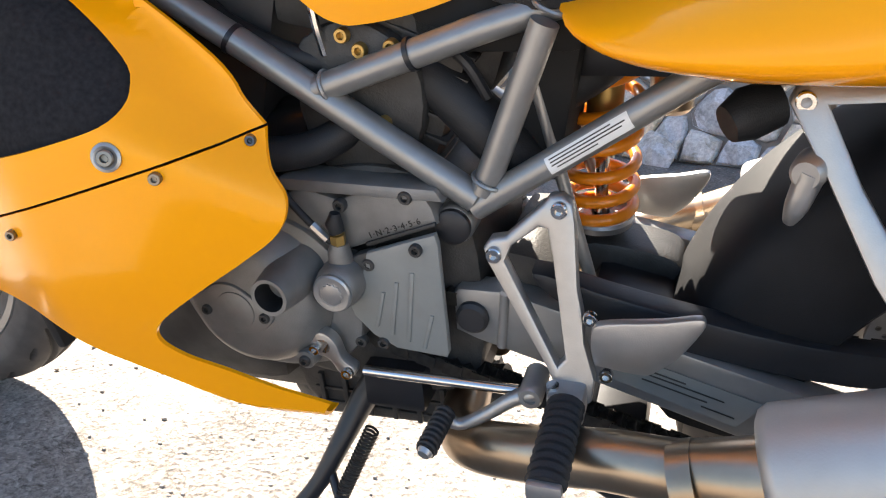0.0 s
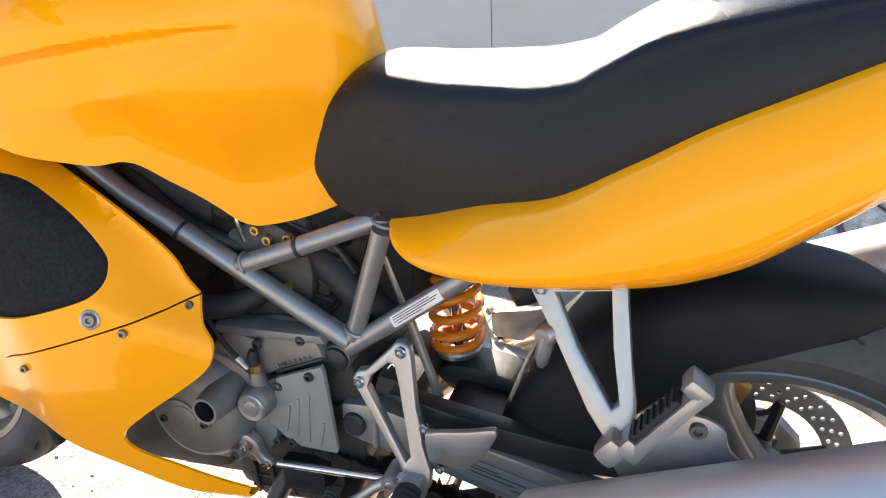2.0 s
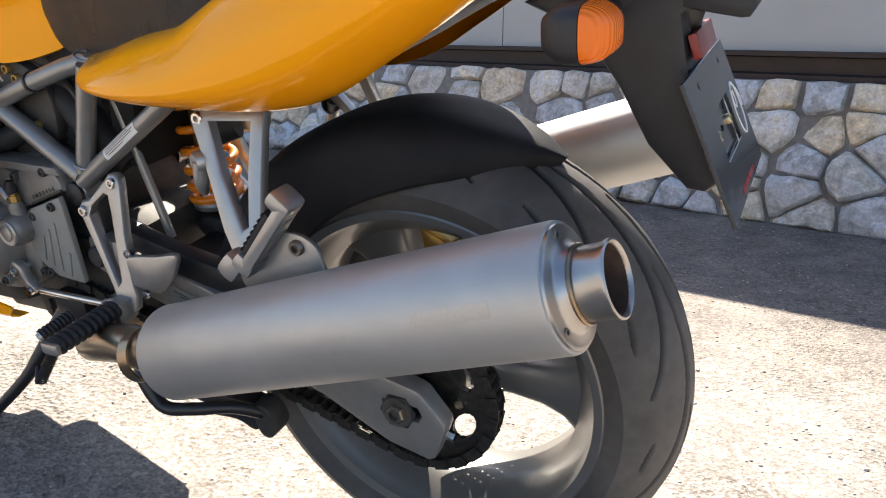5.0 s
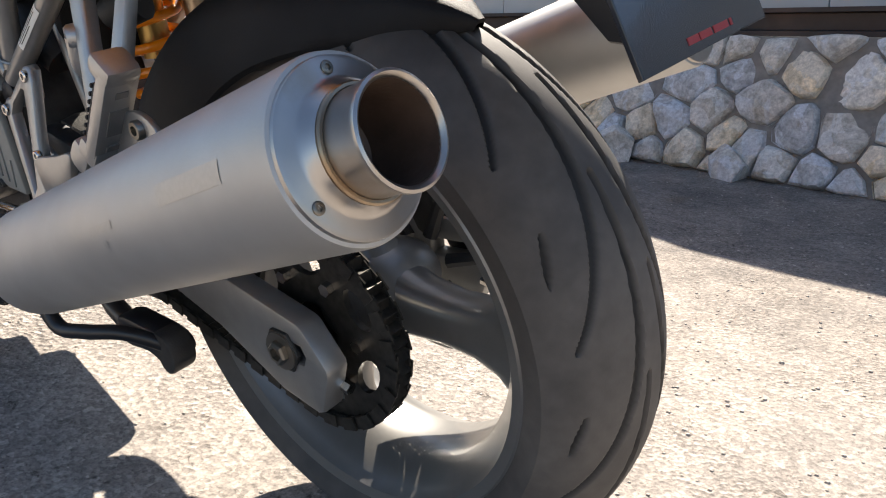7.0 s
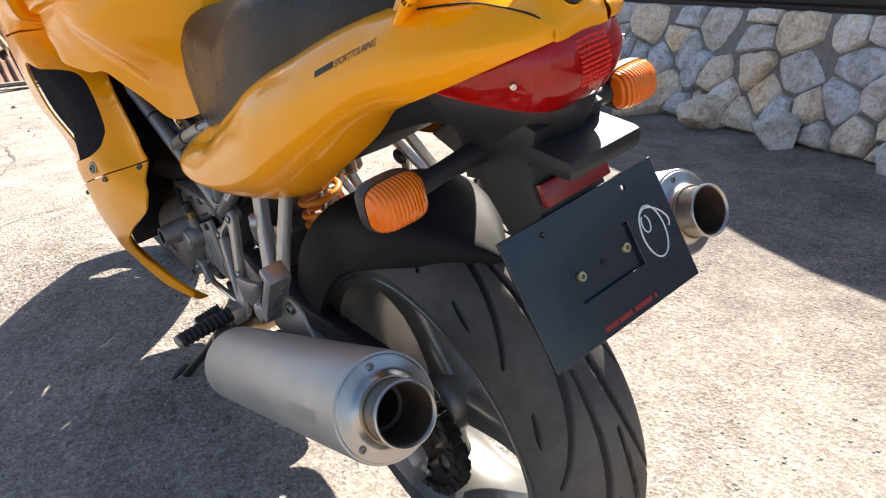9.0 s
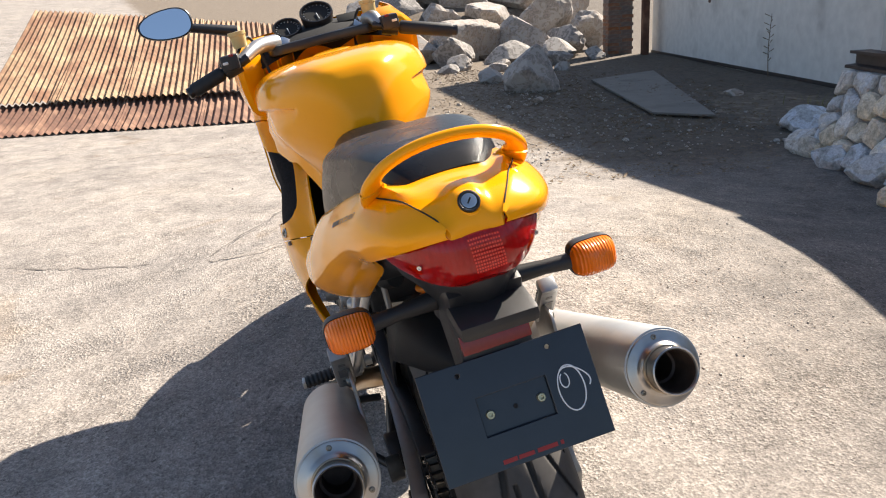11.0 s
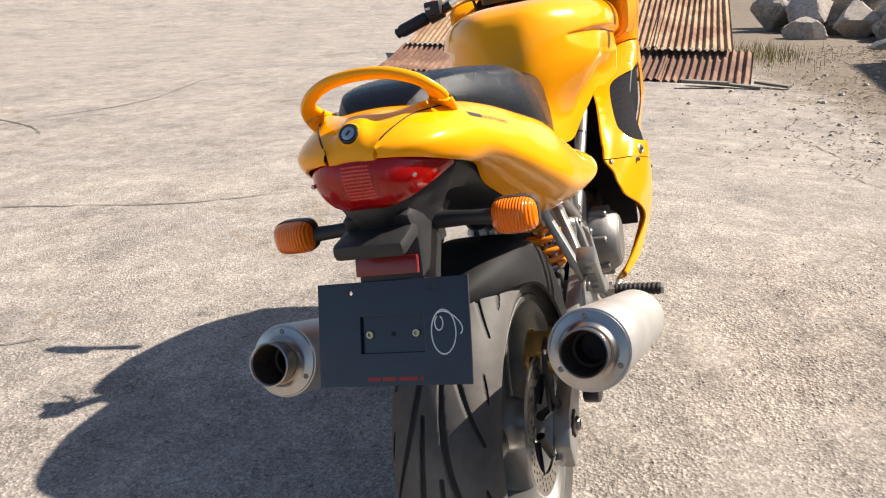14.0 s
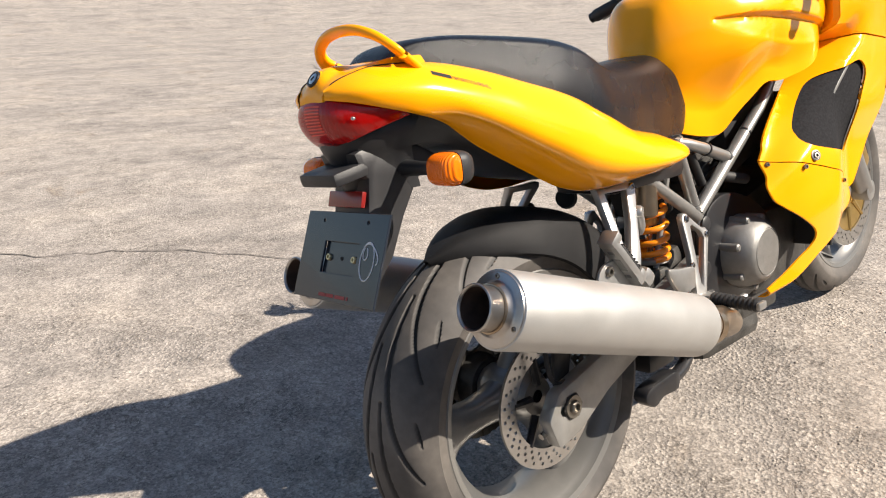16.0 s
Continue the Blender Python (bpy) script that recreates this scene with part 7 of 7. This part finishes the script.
def undertail():
    ut = new("undertail")
    ut.parent = bike
    ut["label"] = "black plastic undertail and plate carrier"
    # belly below the yellow panels
    rows = []
    for x in np.linspace(-0.20, 0.30, 30):
        w = tail_half(x) * curve(x, (-0.2, 0.55), (0.0, 0.62), (0.15, 0.70), (0.24, 0.66), (0.30, 0.60))
        zb = tail_low(x) + curve(x, (-0.2, 0.03), (0.05, 0.01), (0.15, -0.016), (0.22, -0.04), (0.30, -0.075))
        zt = tail_low(x) + 0.025
        rows.append([(x, -w, zt), (x, -w * 0.92, (zt + zb) / 2), (x, -w * 0.72, zb), (x, 0, zb - 0.004), (x, w * 0.72, zb), (x, w * 0.92, (zt + zb) / 2), (x, w, zt)])
    part("belly", rings(bmesh.new(), rows), BLACK_PLASTIC, ut)
    side = [(0.135, 0.757), (0.200, 0.790), (0.265, 0.795), (0.300, 0.790), (0.312, 0.785), (0.300, 0.752), (0.292, 0.745), (0.300, 0.700), (0.335, 0.59), (0.322, 0.578), (0.303, 0.580), (0.264, 0.622), (0.234, 0.678), (0.198, 0.730)]
    part("carrier", plate(side, -0.048, 0.048, 0.010), BLACK_PLASTIC, ut)
    rows = []
    for z, xb, hw in ((0.845, 0.300, 0.092), (0.82, 0.322, 0.090), (0.80, 0.326, 0.082), (0.785, 0.322, 0.070), (0.77, 0.314, 0.060), (0.75, 0.306, 0.053), (0.72, 0.298, 0.050)):
        rows.append([(xb - 0.10 + (0.10 - 0.075 * abs(math.sin(a)) ** 3) * max(0, math.cos(a)) ** 0.5, hw * math.sin(a), z) for a in (-math.pi / 2 + math.pi * k / 16 for k in range(17))])
    part("apron", rings(bmesh.new(), rows), BLACK_PLASTIC, ut)
    part("lamp_hood", block((0.066, 0.098, 0.022), pose(0.318, 0, 0.757, 0, 10, 0), 0.009), BLACK_PLASTIC, ut, "black number plate lamp hood")
    part("reflector", block((0.008, 0.088, 0.024), pose(0.303, 0, 0.717, 0, -18, 0), 0.002), REFLECTOR, ut, "flat red reflector")
    for s in (-1, 1):
        ind = part("indicator_stalk", tube([(0.225, 0.05 * s, 0.752), (0.228, 0.100 * s, 0.751), (0.232, 0.135 * s, 0.750)], [0.013, 0.010, 0.011], 14), BLACK_PLASTIC, ut)
        shell_rows, lens_rows = [], []
        for k in range(9):
            t = k / 8
            sx = 0.205 + 0.034 * t
            g = math.sin(min(1, 0.25 + t) * math.pi / 2) ** 0.6
            shell_rows.append([(sx, s * 0.163 + 0.0315 * g * math.copysign(abs(math.cos(a)) ** 0.55, math.cos(a)), 0.751 + 0.0245 * g * math.copysign(abs(math.sin(a)) ** 0.55, math.sin(a))) for a in (2 * math.pi * i / 28 for i in range(28))])
        part("indicator_shell", rings(bmesh.new(), shell_rows), BLACK_PLASTIC, ind)
        for k in range(10):
            t = k / 9
            sx = 0.2395 + 0.027 * t
            g = math.cos(t * math.pi / 2) ** 0.38 if t < 1 else 0.02
            lens_rows.append([(sx, s * 0.163 + 0.0305 * g * math.copysign(abs(math.cos(a)) ** 0.55, math.cos(a)), 0.751 + 0.0235 * g * math.copysign(abs(math.sin(a)) ** 0.55, math.sin(a))) for a in (2 * math.pi * i / 28 for i in range(28))])
        part("indicator_lens", rings(bmesh.new(), lens_rows), ORANGE_LENS, ind, "ribbed orange lens")
    # plate carrier
    tlc, blc = Vector((0.305, 0, 0.698)), Vector((0.3585, 0, 0.573))
    down = (blc - tlc)
    h = down.length
    down.normalize()
    nrm = Vector((-down.z, 0, down.x))
    mid = (tlc + blc) / 2
    m = Matrix(((0, -nrm.x, -down.x, mid.x), (1, 0, 0, mid.y), (0, -nrm.z, -down.z, mid.z), (0, 0, 0, 1)))
    hw, hh = 0.1075, h / 2
    win = [(-0.045, -0.026), (0.045, -0.026), (0.045, 0.022), (-0.045, 0.022)]
    small = [circle(x, z, 0.003, 10) for x in (-0.058, 0.058) for z in (hh - 0.014,)]
    pb = part("plate_base", plate([(-hw, -hh), (hw, -hh), (hw, hh), (-hw, hh)], 0.0, 0.004, 0.0008, [win] + small, None, m), PLATE_BLUE, ut, "dark plastic plate base with no plate fitted")
    pb.data.shade_flat()
    part("plate_recess", plate([(-0.047, -0.028), (0.047, -0.028), (0.047, 0.024), (-0.047, 0.024)], 0.0055, 0.008, 0, (), None, m), PLATE_BLUE, pb)
    for x in (-0.033, 0.033):
        q = m @ Vector((x, 0.0055, -0.002))
        part("screw", screw(q, nrm, 0.0055, 0.004), BRASS_SCREW, pb)
    part("centre_hole", plate(circle(0, -0.002, 0.003, 12), 0.0045, 0.0054, 0, (), None, m), DEEP_BLACK, pb)
    # chalk loop and red lettering bars
    loop = [(0.072 + 0.0165 * math.sin(t) - 0.012 * step(5.4, 7.6, t) * math.cos(t * 0.5), 0.0, -0.002 + 0.028 * math.cos(t) * (1 - 0.62 * step(5.6, 8.2, t))) for t in np.linspace(-0.6, 8.2, 60)]
    part("chalk_loop", tube([m @ Vector((x, -0.0006, z)) for x, y, z in loop], 0.0009, 6), CHALK, pb, "white hand-drawn marker loop")
    curl = [(0.066 + 0.0055 * math.sin(t), 0.009 + 0.009 * math.cos(t)) for t in np.linspace(0.4, 5.9, 26)]
    part("chalk_loop", tube([m @ Vector((x, -0.0006, z)) for x, z in curl], 0.0008, 6), CHALK, pb, "white hand-drawn marker loop")
    for x0, x1 in ((-0.036, -0.018), (-0.016, 0.004), (0.008, 0.034), (0.038, 0.042)):
        part("red_bar", plate([(x0, -hh + 0.006), (x1, -hh + 0.006), (x1, -hh + 0.011), (x0, -hh + 0.011)], -0.0006, -0.0001, 0, (), None, m), RED_PRINT, pb, "worn red print")


def tail_marks():
    """The lettering along the tail panels: a dark bar for the maker's mark, then the words."""
    for s in (-1, 1):
        def place(u, v, w, s=s):
            x, z = 0.1385 + u * 0.95 - v * 0.31, 0.8595 + u * 0.31 + v * 0.95
            if s > 0:
                x, z = 0.170 - u * 0.95 + v * 0.31, 0.8705 - u * 0.31 + v * 0.95
            return (x, -s * tail_y(x, z) * 1.0 + s * 0.0006, z)
        lettering("SPORTTOURING", 0.0092, place, DARK_INK, TAILS[0 if s < 0 else 1], "tail_lettering", 0.0, 0.86)
        rows = []
        for i in range(9):
            u = i / 8 * 0.032
            row = []
            for v in (0.0003, 0.0062):
                x, z = ((0.1060 if s < 0 else 0.174) + u * 0.95 - v * 0.31, (0.8492 if s < 0 else 0.8715) + u * 0.31 + v * 0.95)
                row.append((x, -s * tail_y(x, z) + s * 0.0006, z))
            rows.append(row)
        part("maker_mark", rings(bmesh.new(), rows, closed_ring=False), DARK_INK, TAILS[0 if s < 0 else 1], "dark plain mark")


# ---- front ----
def front_end():
    fk = new("front_fork")
    fk.parent = bike
    fk["label"] = "front fork with clip-on bars and brake calipers"
    for s in (-1, 1):
        low, top = Vector((FRONT_X, 0.10 * s, 0.30 + FRONT_RISE)), Vector((-0.955, 0.10 * s, 1.045))
        w = (top - low).normalized()
        part("fork_leg", tube([low, low + w * 0.36], [0.026, 0.028], 20), ALLOY, fk)
        part("fork_tube", tube([low + w * 0.34, top], 0.0215, 20), STEEL, fk)
        part("axle_lug", lathe([(-0.02, 0.028), (0.02, 0.028), (0.022, 0.022), (0.022, 0)], low, (0, s, 0), 24), ALLOY, fk)
        part("caliper", block((0.06, 0.045, 0.10), pose(-1.38, 0.088 * s, 0.405 + FRONT_RISE, 0, 35, 0), 0.012), BRASS, fk, "gold brake caliper")
        part("fork_cap", lathe([(0, 0.022), (0.008, 0.022), (0.010, 0.018), (0.010, 0.0)], top, w, 6), STEEL, fk)
    part("top_clamp", plate(smooth_line([(-1.02, -0.03), (-0.99, -0.12), (-0.93, -0.135), (-0.90, -0.10), (-0.93, 0.0), (-0.90, 0.10), (-0.93, 0.135), (-0.99, 0.12), (-1.02, 0.03)], 4, True), -0.012, 0.012, 0.004, (), None, Matrix(((1, 0, 0, 0), (0, 0, 1, 0), (0, 1, 0, 1.035), (0, 0, 0, 1)))), BLACK_SATIN, fk, "black top clamp")
    for s, inner, tip in ((-1, (-0.815, -0.203, 1.035), (-0.800, -0.325, 0.997)), (1, (-0.875, 0.132, 1.034), (-0.850, 0.300, 0.980))):
        a, b = Vector(inner), Vector(tip)
        w = (b - a).normalized()
        root = Vector((-0.935, 0.115 * s, 1.055))
        part("bar_bracket", tube([root, root.lerp(a, 0.5) + Vector((0, 0, 0.012)), a], [0.020, 0.017, 0.013], 14, 4), ALLOY, fk, "cast alloy bar bracket")
        part("handlebar", tube([a - w * 0.02, b], 0.011, 14), BLACK_SATIN, fk)
        part("grip", tube([a + w * 0.045, a + w * 0.05, b - w * 0.012, b - w * 0.006], [0.0135, 0.0165, 0.0165, 0.0145], 18), GRIP_RUBBER, fk, "black rubber grip")
        part("bar_end", tube([b - w * 0.006, b + w * 0.004, b + w * 0.007], [0.0125, 0.0135, 0.009], 16), BLACK_SATIN, fk)
        part("switch_block", merge(tube([a + w * 0.004, a + w * 0.042], 0.021, 18), block((0.04, 0.04, 0.035), Matrix.Translation(a + w * 0.022 + Vector((0.008, 0, 0.012))), 0.006)), BLACK_PLASTIC, fk)
        part("switch_button", block((0.008, 0.010, 0.006), Matrix.Translation(a + w * 0.016 + Vector((0.026, 0, 0.026))), 0.002), REFLECTOR, fk, "red button")
        part("switch_slider", block((0.010, 0.012, 0.006), Matrix.Translation(a + w * 0.032 + Vector((0.027, 0, 0.016))), 0.002), WHITE_PAPER, fk)
        lv = [a + Vector((-0.03, 0, 0.004)), a + w * 0.05 + Vector((-0.055, 0, 0.0)), a + w * 0.13 + Vector((-0.045, 0, -0.004))]
        part("hand_lever", tube(lv, [0.008, 0.006, 0.005], 12, 5), STEEL, fk)
        part("fluid_reservoir", lathe([(0, 0.016), (0.028, 0.018), (0.03, 0.02), (0.038, 0.02), (0.038, 0)], a + Vector((-0.055, -0.01 * s, 0.03)), (0, 0, 1), 20), RESERVOIR, fk, "cloudy fluid reservoir with a pale cap")
        part("fluid_line", tube([a + Vector((-0.05, 0, 0.02)), a + Vector((-0.08, -0.03 * s, 0.05)), a + Vector((-0.11, -0.05 * s, 0.0)), a + Vector((-0.10, -0.06 * s, -0.08))], 0.0035, 8, 5), GRIP_RUBBER, fk)
    fm = new("front_mudguard")
    fm.parent = bike
    fm["label"] = "yellow front mudguard"
    rows = []
    for k in range(25):
        a = radians(10 + 130 * k / 24)
        rows.append([(FRONT_X + (0.325 - 0.02 * abs(q) ** 3) * math.cos(a), 0.068 * q, 0.30 + FRONT_RISE + (0.325 - 0.03 * abs(q) ** 3) * math.sin(a)) for q in np.linspace(-1, 1, 11)])
    bm = rings(bmesh.new(), rows, closed_ring=False)
    bmesh.ops.solidify(bm, geom=list(bm.faces), thickness=0.003)
    part("mudguard_blade", bm, YELLOW, fm)


def dashboard():
    da = new("dashboard")
    da.parent = bike
    da["label"] = "black dashboard with two round gauges"
    rows = []
    for x, z, w in ((-0.93, 1.03, 0.16), (-0.98, 1.062, 0.175), (-1.06, 1.075, 0.18), (-1.15, 1.075, 0.17), (-1.25, 1.06, 0.165), (-1.36, 1.03, 0.125), (-1.42, 1.00, 0.06)):
        rows.append([(x, w * q, z - 0.03 * q * q) for q in np.linspace(-1, 1, 13)])
    bm = rings(bmesh.new(), rows, closed_ring=False)
    bmesh.ops.solidify(bm, geom=list(bm.faces), thickness=0.01)
    part("dash_tray", bm, DEEP_BLACK, da)
    way = Vector((0.62, 0, 0.78)).normalized()
    for at, r in (((-1.015, -0.075, 1.075), 0.036), ((-1.03, 0.005, 1.095), 0.042)):
        at = Vector(at)
        g = part("gauge", lathe([(-0.03, r * 0.9), (0.006, r), (0.010, r * 0.97), (0.010, r * 0.88), (0.004, r * 0.86)], at, way, 36), BLACK_SATIN, da, "black gauge housing")
        part("dial", lathe([(0.003, r * 0.87), (0.003, 0.0)], at, way, 36), DEEP_BLACK, g)
        u, v, w = frame_of(way)
        for k in range(20):
            a = 2 * math.pi * k / 20
            d = u * math.cos(a) + v * math.sin(a)
            if d.z < -0.55:
                continue
            part("tick", tube([at + way * 0.0036 + d * r * 0.70, at + way * 0.0036 + d * r * 0.80], 0.0005, 4), WHITE_PAPER, g)
        n = Vector((0.5, 0.1, -0.62)).normalized()
        n = (n - way * n.dot(way)).normalized()
        part("needle", tube([at + way * 0.0045, at + way * 0.0045 + n * r * 0.6], [0.0012, 0.0005], 6), WHITE_PAPER, g)
    part("small_panel", block((0.03, 0.05, 0.004), pose(-1.01, 0.075, 1.07, 0, 38, 0), 0.001), DEEP_BLACK, da)


def mirror():
    mi = new("mirror")
    mi.parent = bike
    mi["label"] = "black oval rear-view mirror on a stalk"
    c = Vector((-1.171, -0.362, 1.159))
    n = Vector((0.95, 0.12, 0.20)).normalized()
    u = Vector((0, 0, 1)).cross(n).normalized()
    v = n.cross(u)
    rows = []
    for off, g in ((-0.03, 0.3), (-0.024, 0.75), (-0.008, 0.98), (0.004, 1.0), (0.006, 0.97), (0.005, 0.92)):
        rows.append([c + n * off + u * 0.068 * g * math.copysign(abs(math.cos(a)) ** 0.85, math.cos(a)) + v * (0.040 + 0.008 * math.cos(a)) * g * math.copysign(abs(math.sin(a)) ** 0.85, math.sin(a)) for a in (2 * math.pi * k / 36 for k in range(36))])
    part("mirror_shell", rings(bmesh.new(), rows, cap=False), BLACK_SATIN, mi)
    face = bmesh.new()
    face.faces.new([face.verts.new(tuple(q)) for q in rows[-1]])
    part("mirror_glass", face, MIRROR, mi, "mirror glass")
    part("stalk", tube([c + n * -0.02, c + Vector((-0.04, 0.08, -0.03)), (-1.24, -0.20, 1.10)], [0.012, 0.013, 0.017], 14, 4), BLACK_SATIN, mi)


def nose_fairing():
    up = smooth_line([(-0.96, 0.849), (-0.945, 0.905), (-0.925, 0.96), (-0.91, 1.02), (-0.94, 1.09), (-1.02, 1.145), (-1.15, 1.17)], 4)
    out = up + [(-1.36, 1.06), (-1.52, 0.92), (-1.50, 0.85), (-1.30, 0.80), (-1.24, 0.846), (-1.05, 0.866)]
    bm = shell(out, fairing_y, 0.004, (), 0.03)
    both("nose_panel", bm, YELLOW, bike, "yellow nose fairing panel")
    big = [(-0.925 + (x + 0.925) * 1.045, 0.70 + (z - 0.70) * 1.06) for x, z in HOLE]
    back = shell(big, lambda x, z: 0.0085 + fairing_y(x, z), 0.003, (), 0.012)
    both("vent_panel", back, VENT_BLACK, bike, "dark grey inner panel behind the vent")
    # rear-facing lips of the nose, beside the bars
    rows = []
    for x, z in smooth_line([(-0.90, 0.792), (-0.96, 0.849), (-0.945, 0.905), (-0.925, 0.96), (-0.91, 1.02), (-0.94, 1.09), (-1.02, 1.145)], 4):
        y = fairing_y(x, z)
        wd = 0.055 * step(0.83, 0.90, z)
        rows.append([(x + 0.001, y + 0.001, z), (x + 0.006, y + wd * 0.2 + 0.002, z + 0.002), (x - 0.004, y + wd * 0.6 + 0.003, z + 0.004), (x - 0.03, y + wd + 0.004, z + 0.004)])
    bm = rings(bmesh.new(), rows, closed_ring=False)
    bmesh.ops.solidify(bm, geom=list(bm.faces), thickness=0.003)
    both("nose_lip", bm, YELLOW, bike, "yellow rear-facing lip of the nose fairing")
    rows = []
    for k in range(17):
        v = k / 16
        z = 0.78 + 0.36 * v
        far = curve(v, (0.0, 0.20), (0.15, 0.31), (0.4, 0.37), (0.7, 0.31), (1.0, 0.20))
        hw = -fairing_y(-1.22, z) * curve(v, (0.0, 0.80), (0.2, 0.95), (1.0, 0.97)) - 0.004
        rows.append([(-1.21 - far * max(0, math.cos(a)) ** 0.8, hw * math.sin(a), z) for a in (-math.pi / 2 + math.pi * j / 24 for j in range(25))])
    bm = rings(bmesh.new(), rows, closed_ring=False)
    bmesh.ops.solidify(bm, geom=list(bm.faces), thickness=0.003)
    part("nose_cowl", bm, YELLOW, bike, "rounded yellow nose of the fairing")
    mark = plate([(-1.34, 0.785), (-1.245, 0.800), (-1.245, 0.822), (-1.34, 0.807)], 0.0, 0.0008, 0)
    for v in mark.verts:
        v.co.y += -fairing_y(v.co.x, v.co.z) + 0.0006
    part("maker_mark", mark, DARK_INK, bike, "dark plain mark on the fairing")
    part("radiator", block((0.05, 0.30, 0.26), pose(-1.06, 0, 0.62, 0, -20, 0), 0.01), DEEP_BLACK, bike, "dark radiator core")


fuel_tank()
tank_cap = part("tank_cap", lathe([(-0.004, 0.045), (0.002, 0.044), (0.004, 0.038), (0.004, 0.0)], (-0.80, 0, 1.006), (0.02, 0, 1), 40), YELLOW, bike, "yellow filler cap")
seat()
TAILS = tail_panels()
side_fairing()
rear_wheel()
rear_caliper()
front_wheel()
for s in (-1, 1):
    muffler(s)
frame_tubes()
engine()
chain()
swingarm()
shock()
rider_brackets()
passenger_brackets()
stands()
hugger()
tail_unit()
tail_light()
undertail()
tail_marks()
front_end()
dashboard()
mirror()
nose_fairing()
# dark block added to close the view between the frame tubes
part("battery_tray", block((0.16, 0.13, 0.10), pose(-0.50, 0, 0.705), 0.012), DEEP_BLACK, bike, "added dark block under the seat")
part("tank_underside", block((0.42, 0.15, 0.05), pose(-0.75, 0, 0.80, 0, 14, 0), 0.01), DEEP_BLACK, bike, "black base plate under the tank")
part("air_box", block((0.26, 0.13, 0.17), pose(-0.84, 0, 0.70, 0, 18, 0), 0.02), BLACK_PLASTIC, bike, "black plastic air box between the frame tubes")
part("rear_inner_fender", block((0.05, 0.12, 0.16), pose(-0.455, 0, 0.62, 0, 10, 0), 0.01), DEEP_BLACK, bike, "black inner splash panel")


# ---- proportions: the forward part sits a little closer, wider and higher ----
def settle(x, y, z, flare):
    s = 1 if y > 0 else -1
    near = step(-0.05, -0.30, x)
    w = abs(y) * (1 + 0.06 * step(-0.1, -0.4, x))
    high = 1 - 0.6 * step(0.72, 0.80, z)
    X = x + high * 0.05 * min(0.42, max(0.0, -x - 0.08)) + 0.02 * max(0.0, -x - 0.50) - 0.006 * step(0.05, 0.25, x) * step(0.45, 0.60, z)
    Z = z + 0.011 * near + 0.004 * step(-0.05, 0.15, x) * step(0.45, 0.60, z)
    if flare:
        d = (x + 0.68) * -0.565 + (z - 0.639) * -0.825
        e = 0.035 * step(0.005, 0.085, d) * step(0.75, 0.58, z) * step(-1.03, -0.90, x)
        X, w, Z = X + 0.8 * e, w + e, Z + 0.30 * e + 0.010 * step(0.52, 0.36, z)
    return Vector((X, s * w, Z))


FLARED = {"upper_side_panel", "lower_side_panel", "lower_rim", "vent_panel"}
for ob in bike.children_recursive:
    top = ob
    while top.parent is not bike:
        top = top.parent
    kind_name = top.name.split(".")[0]
    if kind_name in ("nose_panel", "nose_lip", "nose_cowl"):
        for v in ob.data.vertices:
            v.co.z = min(v.co.z, 1.0 + (v.co.z - 1.0) * 0.5)
    if ob.type != 'MESH' or kind_name in ("muffler", "rear_wheel", "drive_chain", "rear_hugger"):
        continue
    if kind_name == "front_wheel":
        c0 = Vector((FRONT_X, 0, 0.30 + FRONT_RISE))
        ob.data.transform(Matrix.Translation(settle(*c0, False) - c0))
        continue
    for v in ob.data.vertices:
        v.co = settle(*v.co, kind_name in FLARED)
    ob.data.update()
